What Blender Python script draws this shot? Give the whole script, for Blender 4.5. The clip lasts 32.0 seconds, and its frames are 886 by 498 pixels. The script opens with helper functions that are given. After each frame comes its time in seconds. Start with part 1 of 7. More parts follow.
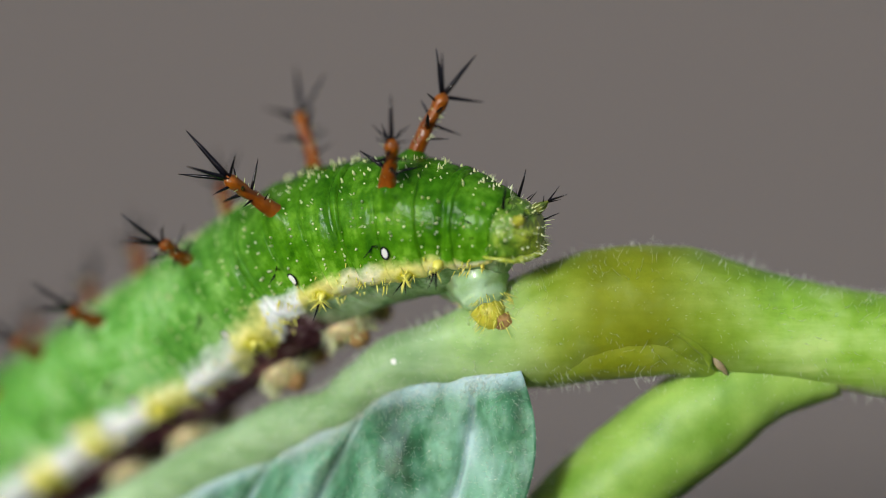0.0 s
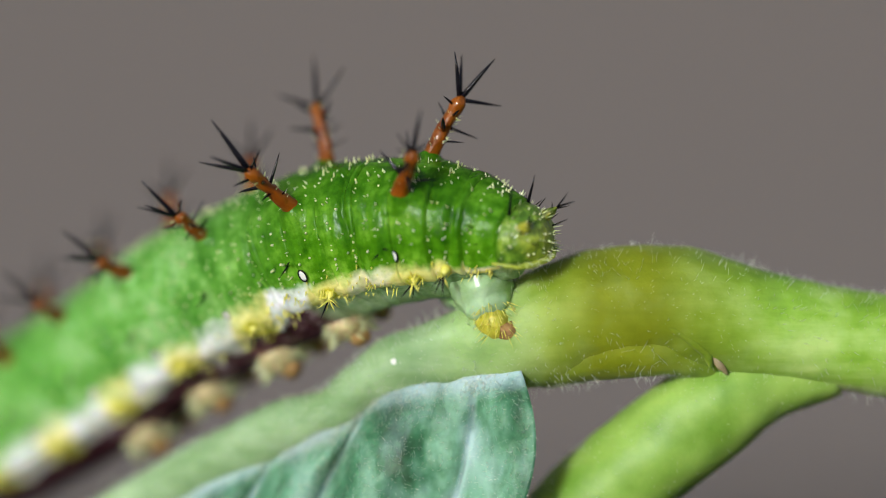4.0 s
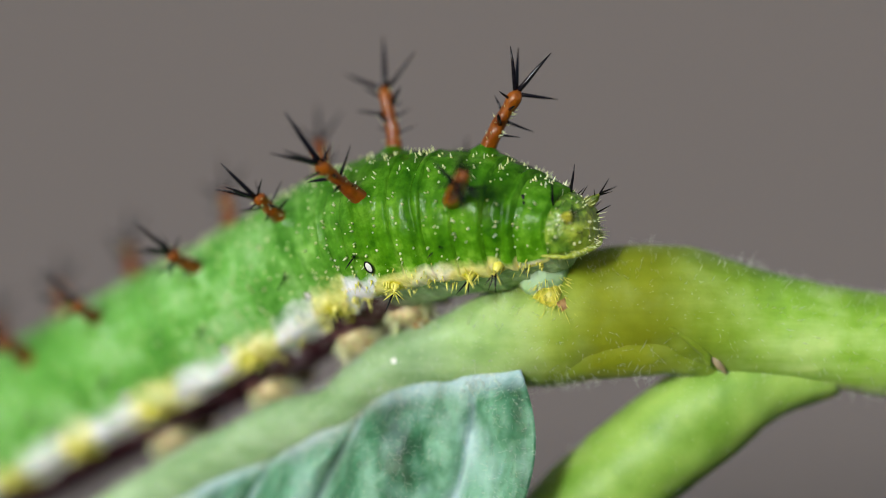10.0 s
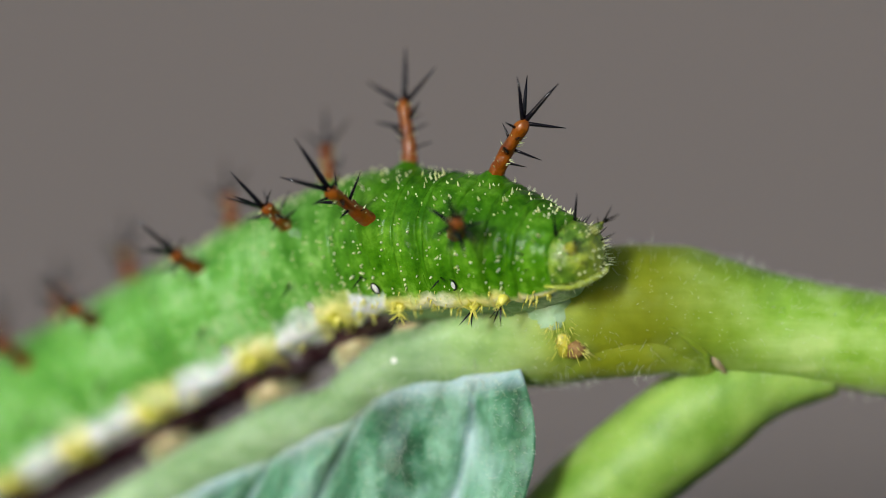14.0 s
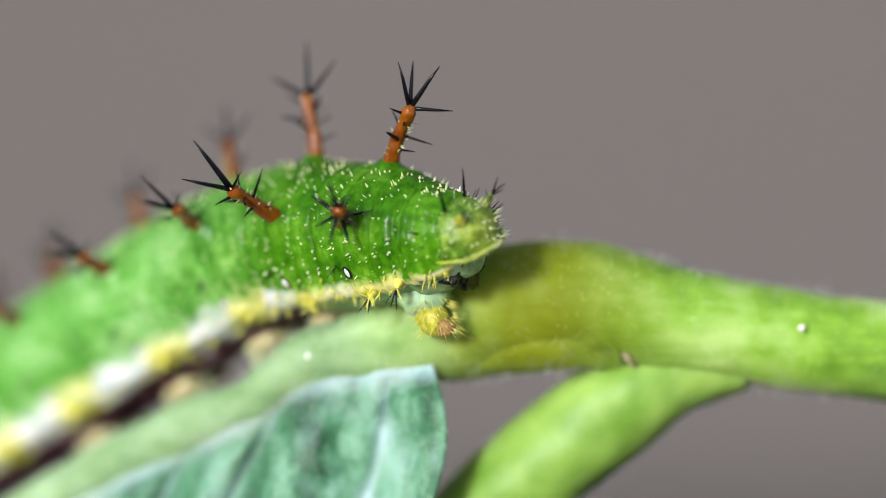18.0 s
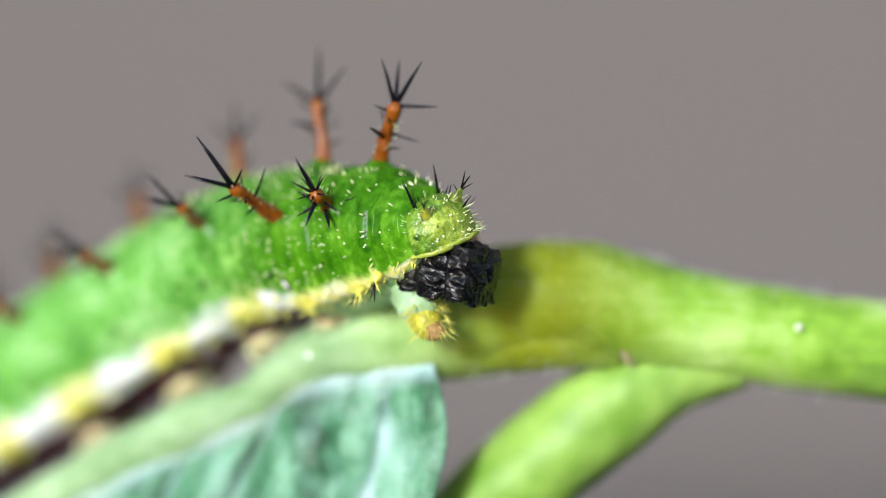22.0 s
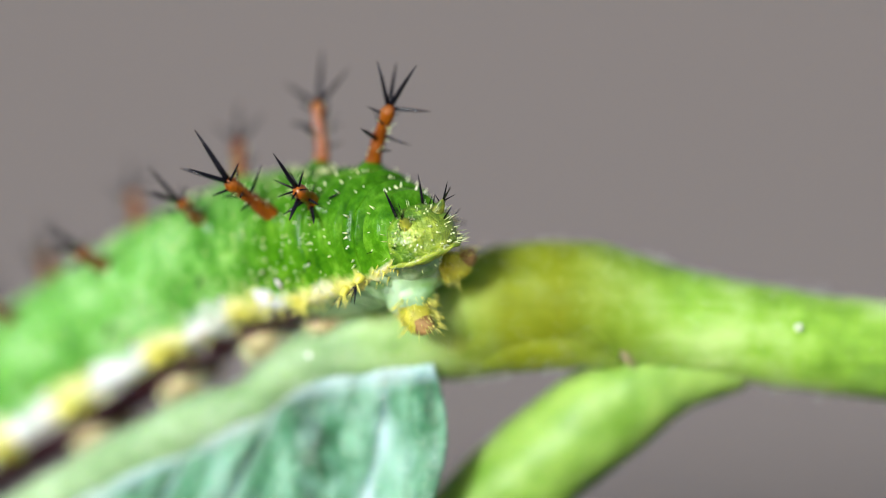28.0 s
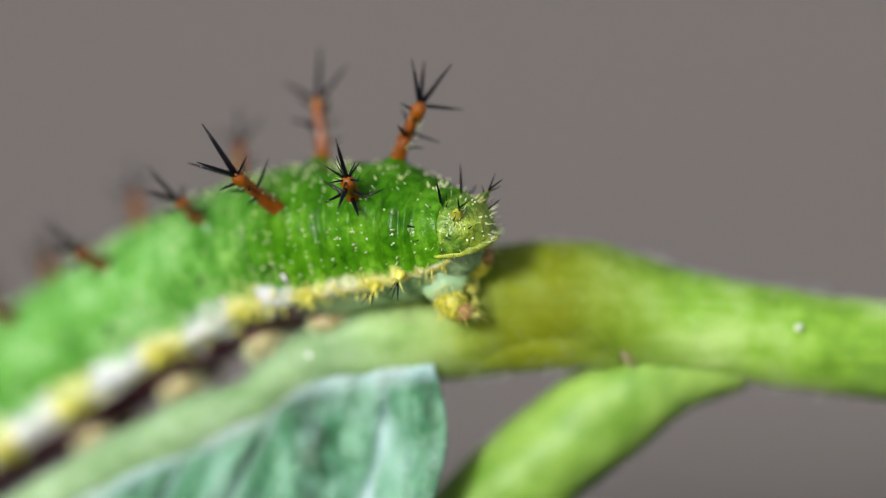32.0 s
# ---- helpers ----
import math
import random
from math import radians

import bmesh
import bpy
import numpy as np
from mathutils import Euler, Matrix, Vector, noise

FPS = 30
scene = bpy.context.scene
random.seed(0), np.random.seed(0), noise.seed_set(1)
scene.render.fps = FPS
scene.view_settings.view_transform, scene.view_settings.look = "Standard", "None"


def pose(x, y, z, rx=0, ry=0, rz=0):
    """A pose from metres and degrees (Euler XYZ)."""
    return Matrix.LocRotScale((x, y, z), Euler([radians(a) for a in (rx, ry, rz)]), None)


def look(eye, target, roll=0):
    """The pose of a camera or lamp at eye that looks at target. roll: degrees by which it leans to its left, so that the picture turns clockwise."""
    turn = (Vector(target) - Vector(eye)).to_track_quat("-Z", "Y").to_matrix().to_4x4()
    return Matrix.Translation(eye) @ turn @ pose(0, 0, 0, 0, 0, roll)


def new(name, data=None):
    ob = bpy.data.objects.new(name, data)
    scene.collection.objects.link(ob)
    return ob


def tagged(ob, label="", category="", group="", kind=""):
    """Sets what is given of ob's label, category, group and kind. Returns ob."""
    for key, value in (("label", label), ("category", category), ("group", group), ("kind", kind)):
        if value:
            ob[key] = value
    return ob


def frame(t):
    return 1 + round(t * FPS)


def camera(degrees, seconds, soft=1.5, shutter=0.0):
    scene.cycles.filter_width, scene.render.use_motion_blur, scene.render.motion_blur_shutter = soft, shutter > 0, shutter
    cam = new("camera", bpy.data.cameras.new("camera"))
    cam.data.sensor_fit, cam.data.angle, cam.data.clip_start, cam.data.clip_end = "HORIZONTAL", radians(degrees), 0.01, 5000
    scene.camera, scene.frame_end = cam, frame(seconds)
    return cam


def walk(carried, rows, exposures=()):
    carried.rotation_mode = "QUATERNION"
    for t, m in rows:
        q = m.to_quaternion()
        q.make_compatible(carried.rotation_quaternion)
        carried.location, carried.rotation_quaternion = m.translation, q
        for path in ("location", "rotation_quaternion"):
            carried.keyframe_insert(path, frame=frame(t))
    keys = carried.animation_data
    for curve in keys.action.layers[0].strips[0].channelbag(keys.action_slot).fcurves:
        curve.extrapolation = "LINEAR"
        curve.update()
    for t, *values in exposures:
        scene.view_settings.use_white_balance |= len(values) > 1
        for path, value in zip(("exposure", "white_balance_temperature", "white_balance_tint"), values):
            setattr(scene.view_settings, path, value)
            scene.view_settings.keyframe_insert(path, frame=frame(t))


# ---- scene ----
# Lengths below are in millimetres unless said; U turns them into metres.
U = 0.001


def mm(x, y, z, rx=0, ry=0, rz=0):
    return pose(x * U, y * U, z * U, rx, ry, rz)


# ---- camera: a macro lens on a tripod, nudged once, focused by sliding ----
cam = camera(11.85, 32.0, soft=0.6)
cam.data.dof.use_dof = True
cam.data.dof.focus_distance = 0.1665
cam.data.dof.aperture_fstop = 11.5
cam.data.dof.aperture_blades = 0
walk(cam, [
    (0, mm(-0.000, -169.00, 0.000, 90)),
    (5, mm(-0.000, -168.80, -0.008, 90)),
    (9, mm(-0.000, -168.40, -0.014, 90)),
    (9.4, mm(-0.000, -168.40, -0.014, 90)),
    (10, mm(-0.000, -169.60, -0.015, 90)),
    (11.5, mm(-0.000, -170.00, -0.018, 90)),
    (13, mm(-0.000, -170.00, -0.020, 90)),
    (14.5, mm(-0.000, -170.00, -0.022, 90)),
    (16.5, mm(3.113, -170.20, 0.227, 90)),
    (16.6, mm(3.410, -170.22, 0.227, 90)),
    (16.7, mm(3.571, -170.24, 0.227, 90)),
    (16.8, mm(4.073, -170.26, 0.228, 90)),
    (16.9, mm(4.439, -170.28, 0.182, 90)),
    (17, mm(5.261, -170.30, -0.046, 90)),
    (17.1, mm(4.762, -170.34, -0.023, 90)),
    (17.2, mm(4.126, -170.38, -0.114, 90)),
    (17.3, mm(3.695, -170.44, -0.160, 90)),
    (17.4, mm(3.514, -170.52, -0.183, 90)),
    (17.5, mm(3.470, -170.60, -0.183, 90)),
    (18, mm(3.470, -171.20, -0.183, 90)),
    (19, mm(3.470, -172.20, -0.183, 90)),
    (20, mm(3.470, -172.65, -0.183, 90)),
    (22, mm(3.470, -172.65, -0.183, 90)),
    (27, mm(3.470, -172.65, -0.183, 90)),
    (32, mm(3.470, -172.65, -0.183, 90)),
], exposures=[(0, 0.41, 6450, 10), (6, 0.5, 6450, 10), (14.5, 0.45, 6450, 10), (16.5, 0.6, 6400, 10), (17.5, 0.77, 6350, 10.5), (19, 1.05, 6250, 11), (24, 1.12, 6200, 11), (28, 1.05, 6250, 11), (30, 0.8, 6350, 10.5), (32, 0.66, 6400, 10)])

# ---- light: an overcast sky and a broad soft sun from behind the camera ----
world = bpy.data.worlds.new("sky")
scene.world = world
world.use_nodes = True
wn = world.node_tree.nodes
wl = world.node_tree.links
sky = wn.new("ShaderNodeTexSky")
sky.sky_type = "NISHITA"
sky.sun_disc = False
sky.sun_elevation = radians(14)
sky.sun_rotation = radians(207)
wl.new(sky.outputs[0], wn["Background"].inputs[0])
wn["Background"].inputs[1].default_value = 0.105
sun = new("sun", bpy.data.lights.new("sun", "SUN"))
sun.data.energy = 2.2
sun.data.angle = radians(11)
sun.data.color = (0.9, 0.96, 1.0)
sun.matrix_world = look((-0.28, -0.55, 0.155), (0, 0, 0))


# ---- materials ----
def material(name):
    m = bpy.data.materials.new(name)
    m.use_nodes = True
    nt = m.node_tree
    return m, nt, nt.nodes["Principled BSDF"]


def node(nt, kind, **values):
    n = nt.nodes.new(kind)
    for k, v in values.items():
        n.inputs[k.replace("_", " ")].default_value = v
    return n


def ramp(nt, fac, stops):
    r = nt.nodes.new("ShaderNodeValToRGB")
    e = r.color_ramp.elements
    while len(e) < len(stops):
        e.new(0.5)
    for el, (p, c) in zip(e, stops):
        el.position, el.color = p, (*c, 1)
    nt.links.new(fac, r.inputs[0])
    return r.outputs[0]


def mixed(nt, fac, a, b, blend="MIX"):
    x = nt.nodes.new("ShaderNodeMix")
    x.data_type, x.blend_type = "RGBA", blend
    for value, sock in ((fac, x.inputs[0]), (a, x.inputs[6]), (b, x.inputs[7])):
        if isinstance(value, (int, float)):
            sock.default_value = value
        elif isinstance(value, tuple):
            sock.default_value = (*value, 1)
        else:
            nt.links.new(value, sock)
    return x.outputs[2]


def math_node(nt, op, a, b=0.0, c=0.0, clamp=False):
    n = nt.nodes.new("ShaderNodeMath")
    n.operation, n.use_clamp = op, clamp
    for value, sock in ((a, n.inputs[0]), (b, n.inputs[1]), (c, n.inputs[2])):
        if isinstance(value, (int, float)):
            sock.default_value = value
        else:
            nt.links.new(value, sock)
    return n.outputs[0]


def grain(nt, scale, detail=4.0, coords="Object"):
    tc = nt.nodes.new("ShaderNodeTexCoord")
    n = node(nt, "ShaderNodeTexNoise", Scale=scale, Detail=detail, Roughness=0.6)
    nt.links.new(tc.outputs[coords], n.inputs["Vector"])
    return n.outputs["Fac"]


def bump(nt, bsdf, height, strength=0.3, distance=0.0001):
    b = node(nt, "ShaderNodeBump", Strength=strength, Distance=distance)
    nt.links.new(height, b.inputs["Height"])
    nt.links.new(b.outputs[0], bsdf.inputs["Normal"])
    nt.links.new(b.outputs[0], bsdf.inputs["Coat Normal"])


def plain(name, dark, light, rough=0.5, scale=900, sss=0.0, radius=(0.5, 0.8, 0.2), spec=0.5, bumps=0.25, coat=0.0, depth=0.0006):
    """A mottled surface: coarse and fine variation, fine relief."""
    m, nt, b = material(name)
    f = math_node(nt, "ADD", math_node(nt, "MULTIPLY", grain(nt, scale * 0.25, 3), 0.6), math_node(nt, "MULTIPLY", grain(nt, scale, 5), 0.4))
    nt.links.new(ramp(nt, f, [(0.36, dark), (0.64, light)]), b.inputs["Base Color"])
    b.inputs["Roughness"].default_value = rough
    b.inputs["Specular IOR Level"].default_value = spec
    if coat:
        b.inputs["Coat Weight"].default_value = coat
        b.inputs["Coat Roughness"].default_value = 0.08
    if sss:
        b.inputs["Subsurface Weight"].default_value = sss
        b.inputs["Subsurface Radius"].default_value = radius
        b.inputs["Subsurface Scale"].default_value = depth
    if bumps:
        bump(nt, b, grain(nt, scale * 2.5, 4), bumps)
    return m


def skin():
    """Caterpillar skin. Attributes of the rings: place (a space that runs on from ring to ring), band (below 0 the green back, 0 to 1 the side stripe, above 1 the belly),
    white (1 where the stripe is white, -1 where it is deep yellow), tail (0 on the fore body, 1 near the tail) and back (1 along the back, 0 on the side)."""
    m, nt, b = material("caterpillar_skin")

    def attribute(name):
        at = nt.nodes.new("ShaderNodeAttribute")
        at.attribute_name = name
        return at.outputs["Fac"]
    place = nt.nodes.new("ShaderNodeAttribute")
    place.attribute_name = "place"
    place = place.outputs["Vector"]

    def mottle(scale, detail):
        n = node(nt, "ShaderNodeTexNoise", Scale=scale, Detail=detail, Roughness=0.6)
        nt.links.new(place, n.inputs["Vector"])
        return n.outputs["Fac"]
    band, white, tail, back = attribute("band"), attribute("white"), attribute("tail"), attribute("back")
    band = math_node(nt, "ADD", band, math_node(nt, "MULTIPLY", math_node(nt, "SUBTRACT", math_node(nt, "ADD", math_node(nt, "MULTIPLY", mottle(330, 3), 0.45), math_node(nt, "MULTIPLY", mottle(1500, 3), 0.55)), 0.5), 2.0))
    f = math_node(nt, "ADD", math_node(nt, "MULTIPLY", mottle(420, 3), 0.6), math_node(nt, "MULTIPLY", mottle(2600, 4), 0.4))
    mp = nt.nodes.new("ShaderNodeMapping")
    mp.inputs["Scale"].default_value = (1.0, 0.22, 0.22)
    nt.links.new(place, mp.inputs["Vector"])
    rings = node(nt, "ShaderNodeTexNoise", Scale=1900.0, Detail=3.0, Roughness=0.6)
    nt.links.new(mp.outputs[0], rings.inputs["Vector"])
    g = math_node(nt, "ADD", math_node(nt, "MULTIPLY", f, 0.78), math_node(nt, "MULTIPLY", rings.outputs["Fac"], 0.22))
    rear = ramp(nt, g, [(0.38, (0.018, 0.095, 0.002)), (0.5, (0.06, 0.2, 0.004)), (0.63, (0.19, 0.42, 0.03))])
    rear = mixed(nt, math_node(nt, "MULTIPLY", back, 0.5), rear, ramp(nt, g, [(0.38, (0.004, 0.036, 0.001)), (0.62, (0.035, 0.14, 0.006))]))
    fore = ramp(nt, g, [(0.36, (0.05, 0.2, 0.018)), (0.5, (0.135, 0.36, 0.065)), (0.64, (0.34, 0.57, 0.25))])
    green = mixed(nt, tail, fore, rear)
    stripe = ramp(nt, f, [(0.36, (0.7, 0.72, 0.2)), (0.5, (0.86, 0.85, 0.42)), (0.64, (0.93, 0.92, 0.66))])
    stripe = mixed(nt, math_node(nt, "MAXIMUM", math_node(nt, "MULTIPLY", tail, 0.55), math_node(nt, "MULTIPLY", white, -1.3, clamp=True)), stripe, ramp(nt, f, [(0.38, (0.42, 0.4, 0.008)), (0.62, (0.8, 0.76, 0.08))]))
    k = math_node(nt, "ADD", math_node(nt, "MULTIPLY", white, 1.5), math_node(nt, "SUBTRACT", math_node(nt, "MULTIPLY", mottle(450, 4), 2.6), 1.7), clamp=True)
    stripe = mixed(nt, k, stripe, (0.88, 0.91, 0.93))
    purple = ramp(nt, f, [(0.4, (0.022, 0.006, 0.01)), (0.52, (0.07, 0.025, 0.035)), (0.64, (0.24, 0.17, 0.2))])
    pale = ramp(nt, f, [(0.4, (0.18, 0.32, 0.12)), (0.62, (0.44, 0.58, 0.36))])
    under = mixed(nt, math_node(nt, "MULTIPLY", math_node(nt, "SUBTRACT", tail, 0.9), 10.0, clamp=True), purple, pale)
    k1 = math_node(nt, "MULTIPLY", math_node(nt, "ADD", band, 0.1), 1.9, clamp=True)
    k2 = math_node(nt, "MULTIPLY", math_node(nt, "SUBTRACT", band, 1.0), 6.0, clamp=True)
    nt.links.new(mixed(nt, k2, mixed(nt, k1, green, stripe), under), b.inputs["Base Color"])
    b.inputs["Roughness"].default_value = 0.2
    b.inputs["Specular IOR Level"].default_value = 0.1
    b.inputs["Subsurface Weight"].default_value = 0.25
    b.inputs["Subsurface Radius"].default_value = (0.5, 1.0, 0.2)
    b.inputs["Subsurface Scale"].default_value = 0.0005
    bump(nt, b, math_node(nt, "ADD", mottle(3600, 3), math_node(nt, "MULTIPLY", rings.outputs["Fac"], 0.4)), 0.4, 0.0001)
    return m


M_SKIN = skin()


def plate_skin():
    """Tail plate: mottled olive green with a yellow lower rim and a wet gloss."""
    m, nt, b = material("anal_plate_skin")
    tc = nt.nodes.new("ShaderNodeTexCoord")
    xyz = nt.nodes.new("ShaderNodeSeparateXYZ")
    nt.links.new(tc.outputs["Object"], xyz.inputs[0])
    f = math_node(nt, "ADD", math_node(nt, "MULTIPLY", grain(nt, 700, 3), 0.55), math_node(nt, "MULTIPLY", grain(nt, 2600, 4), 0.45))
    olive = ramp(nt, f, [(0.36, (0.025, 0.09, 0.003)), (0.5, (0.09, 0.2, 0.008)), (0.66, (0.26, 0.4, 0.04))])
    rim = ramp(nt, f, [(0.36, (0.3, 0.36, 0.015)), (0.66, (0.72, 0.7, 0.08))])
    k = math_node(nt, "MULTIPLY", math_node(nt, "SUBTRACT", -0.0005, xyz.outputs[2]), 2600.0, clamp=True)
    rear = math_node(nt, "MULTIPLY", math_node(nt, "SUBTRACT", xyz.outputs[0], 0.00055), 1100.0, clamp=True)
    k = math_node(nt, "MAXIMUM", k, math_node(nt, "MULTIPLY", rear, 0.4))
    k = math_node(nt, "ADD", k, math_node(nt, "MULTIPLY", math_node(nt, "SUBTRACT", grain(nt, 1500, 3), 0.5), 0.7), clamp=True)
    fore = math_node(nt, "MULTIPLY", math_node(nt, "SUBTRACT", 0.0002, xyz.outputs[0]), 1300.0, clamp=True)
    olive = mixed(nt, fore, olive, ramp(nt, f, [(0.34, (0.02, 0.11, 0.002)), (0.66, (0.14, 0.36, 0.02))]))
    nt.links.new(mixed(nt, k, olive, rim), b.inputs["Base Color"])
    b.inputs["Roughness"].default_value = 0.4
    b.inputs["Specular IOR Level"].default_value = 0.35
    b.inputs["Coat Weight"].default_value = 0.8
    b.inputs["Coat Roughness"].default_value = 0.05
    b.inputs["Subsurface Weight"].default_value = 0.2
    b.inputs["Subsurface Radius"].default_value = (0.8, 1.0, 0.2)
    b.inputs["Subsurface Scale"].default_value = 0.0005
    bump(nt, b, grain(nt, 2600, 3), 0.8, 0.00022)
    return m


M_PLATE = plate_skin()
M_BOOT = plain("clasper_boot", (0.26, 0.24, 0.01), (0.62, 0.58, 0.06), 0.45, 1500, 0.3, bumps=0.5)
M_RIM = plain("plate_rim", (0.1, 0.2, 0.006), (0.5, 0.54, 0.06), 0.35, 1500, 0.4, (0.9, 1.0, 0.2), bumps=0.3, coat=0.5)
M_HORN = plain("tail_horn", (0.06, 0.1, 0.006), (0.42, 0.42, 0.04), 0.4, 1800, 0.2, bumps=0.5)
M_MEMBRANE = plain("pale_membrane", (0.16, 0.32, 0.06), (0.44, 0.62, 0.4), 0.3, 900, 0.35, coat=0.6, bumps=0.5)
M_ORANGE = plain("orange_spine", (0.1, 0.018, 0.001), (0.31, 0.09, 0.003), 0.35, 900, 0.05, (1.0, 0.3, 0.05), coat=0.6, bumps=1.0, spec=0.1)
M_BLACK = plain("black_thorn", (0.003, 0.0025, 0.0045), (0.008, 0.007, 0.011), 0.2, 3000, bumps=0.15, spec=0.28)
M_YELLOW = plain("yellow_bristle", (0.6, 0.55, 0.04), (0.82, 0.78, 0.2), 0.4, 2500, 0.2, (1, 0.9, 0.3), bumps=0)
M_PALE = plain("pale_bristle", (0.5, 0.6, 0.2), (0.78, 0.82, 0.5), 0.2, 2500, 0.2, bumps=0)
M_PROLEG = plain("proleg_skin", (0.2, 0.1, 0.06), (0.86, 0.76, 0.42), 0.45, 1700, 0.3)
M_THIGH = plain("proleg_base", (0.03, 0.01, 0.012), (0.13, 0.05, 0.045), 0.45, 700, 0.1, bumps=0.5)
M_FOOT = plain("proleg_foot", (0.16, 0.07, 0.02), (0.4, 0.24, 0.08), 0.7, 2500, 0.2, bumps=0.6)
M_WHITE = plain("spiracle_white", (0.7, 0.72, 0.66), (0.86, 0.86, 0.8), 0.3, 2500, bumps=0)
M_FRASS = plain("frass", (0.0005, 0.0004, 0.0009), (0.0018, 0.0015, 0.0032), 0.14, 1500, bumps=1.0, spec=0.42)


def stem_skin():
    """Petiole and midrib: yellow-green, paler and bluer towards the blade (x in the plant's own space). The
    caterpillar's shade near its tail is painted in as an olive band.
    """
    m, nt, b = material("stem_green")
    tc = nt.nodes.new("ShaderNodeTexCoord")
    xyz = nt.nodes.new("ShaderNodeSeparateXYZ")
    nt.links.new(tc.outputs["Object"], xyz.inputs[0])
    mp = nt.nodes.new("ShaderNodeMapping")
    mp.inputs["Scale"].default_value = (0.12, 1.0, 1.0)
    nt.links.new(tc.outputs["Object"], mp.inputs["Vector"])
    streak = node(nt, "ShaderNodeTexNoise", Scale=1100.0, Detail=4.0, Roughness=0.6)
    nt.links.new(mp.outputs[0], streak.inputs["Vector"])
    f = math_node(nt, "ADD", math_node(nt, "MULTIPLY", grain(nt, 210, 3), 0.6), math_node(nt, "MULTIPLY", grain(nt, 900, 5), 0.16))
    f = math_node(nt, "ADD", f, math_node(nt, "MULTIPLY", streak.outputs["Fac"], 0.24))
    right = ramp(nt, f, [(0.38, (0.085, 0.2, 0.01)), (0.5, (0.22, 0.4, 0.04)), (0.63, (0.42, 0.6, 0.18))])
    # olive: the tail's shadow and yellow bounce light on the petiole, put into the colour
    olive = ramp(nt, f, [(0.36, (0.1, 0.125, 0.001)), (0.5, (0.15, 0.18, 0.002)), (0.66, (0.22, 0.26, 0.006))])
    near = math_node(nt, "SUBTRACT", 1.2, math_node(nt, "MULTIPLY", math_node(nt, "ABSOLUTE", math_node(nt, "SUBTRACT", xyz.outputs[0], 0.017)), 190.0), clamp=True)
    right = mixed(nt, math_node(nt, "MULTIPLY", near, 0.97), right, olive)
    left = ramp(nt, f, [(0.36, (0.15, 0.27, 0.1)), (0.64, (0.42, 0.56, 0.35))])
    k = math_node(nt, "MULTIPLY", math_node(nt, "SUBTRACT", 0.0142, xyz.outputs[0]), 180.0, clamp=True)
    k = math_node(nt, "ADD", k, math_node(nt, "MULTIPLY", math_node(nt, "SUBTRACT", grain(nt, 500, 4), 0.5), 0.5), clamp=True)
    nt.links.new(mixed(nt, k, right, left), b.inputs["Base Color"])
    b.inputs["Roughness"].default_value = 0.62
    b.inputs["Specular IOR Level"].default_value = 0.16
    b.inputs["Subsurface Weight"].default_value = 0.3
    b.inputs["Subsurface Radius"].default_value = (0.6, 1.0, 0.2)
    b.inputs["Subsurface Scale"].default_value = 0.0008
    b.inputs["Sheen Weight"].default_value = 0.06
    bump(nt, b, grain(nt, 700, 4), 0.7, 0.00014)
    return m


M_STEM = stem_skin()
M_BRANCH = plain("branch_green", (0.11, 0.25, 0.012), (0.34, 0.52, 0.11), 0.5, 420, 0.3, (0.6, 1.0, 0.2), spec=0.4, bumps=0.4, depth=0.0008)


def leaf_skin():
    """Leaf blade: deep green, with pale felt along the veins."""
    m, nt, b = material("leaf_green")
    tc = nt.nodes.new("ShaderNodeTexCoord")
    mp = nt.nodes.new("ShaderNodeMapping")
    mp.inputs["Rotation"].default_value = (0, radians(-15), 0)
    mp.inputs["Scale"].default_value = (1.0, 1.0, 0.3)
    nt.links.new(tc.outputs["Object"], mp.inputs["Vector"])
    streak = node(nt, "ShaderNodeTexNoise", Scale=480.0, Detail=3.0, Roughness=0.55)
    nt.links.new(mp.outputs[0], streak.inputs["Vector"])
    f = math_node(nt, "ADD", math_node(nt, "MULTIPLY", streak.outputs["Fac"], 0.7), math_node(nt, "MULTIPLY", grain(nt, 1300, 5), 0.3))
    lamina = ramp(nt, f, [(0.4, (0.006, 0.055, 0.016)), (0.5, (0.04, 0.17, 0.075)), (0.61, (0.16, 0.36, 0.23))])
    felted = ramp(nt, f, [(0.34, (0.26, 0.43, 0.43)), (0.66, (0.58, 0.7, 0.77))])
    at = nt.nodes.new("ShaderNodeAttribute")
    at.attribute_name = "felt"
    k = math_node(nt, "ADD", at.outputs["Fac"], math_node(nt, "MULTIPLY", math_node(nt, "SUBTRACT", grain(nt, 500, 4), 0.5), 1.0), clamp=True)
    nt.links.new(mixed(nt, k, lamina, felted), b.inputs["Base Color"])
    b.inputs["Roughness"].default_value = 0.55
    b.inputs["Subsurface Weight"].default_value = 0.15
    b.inputs["Subsurface Radius"].default_value = (0.4, 1.0, 0.4)
    b.inputs["Subsurface Scale"].default_value = 0.0005
    b.inputs["Sheen Weight"].default_value = 0.25
    bump(nt, b, grain(nt, 1400, 5), 0.7)
    return m


M_LEAF = leaf_skin()
M_SCAR = plain("node_scar", (0.16, 0.1, 0.05), (0.42, 0.34, 0.2), 0.6, 1200)
M_HAIR = plain("plant_hair", (0.7, 0.76, 0.6), (0.85, 0.88, 0.78), 0.4, 2000, 0.2, bumps=0)
M_WALL = plain("wall_paint", (0.106, 0.0915, 0.0875), (0.114, 0.0985, 0.0945), 0.9, 6, bumps=0)
M_TABLE = plain("table_top", (0.05, 0.045, 0.04), (0.08, 0.07, 0.06), 0.7, 40)


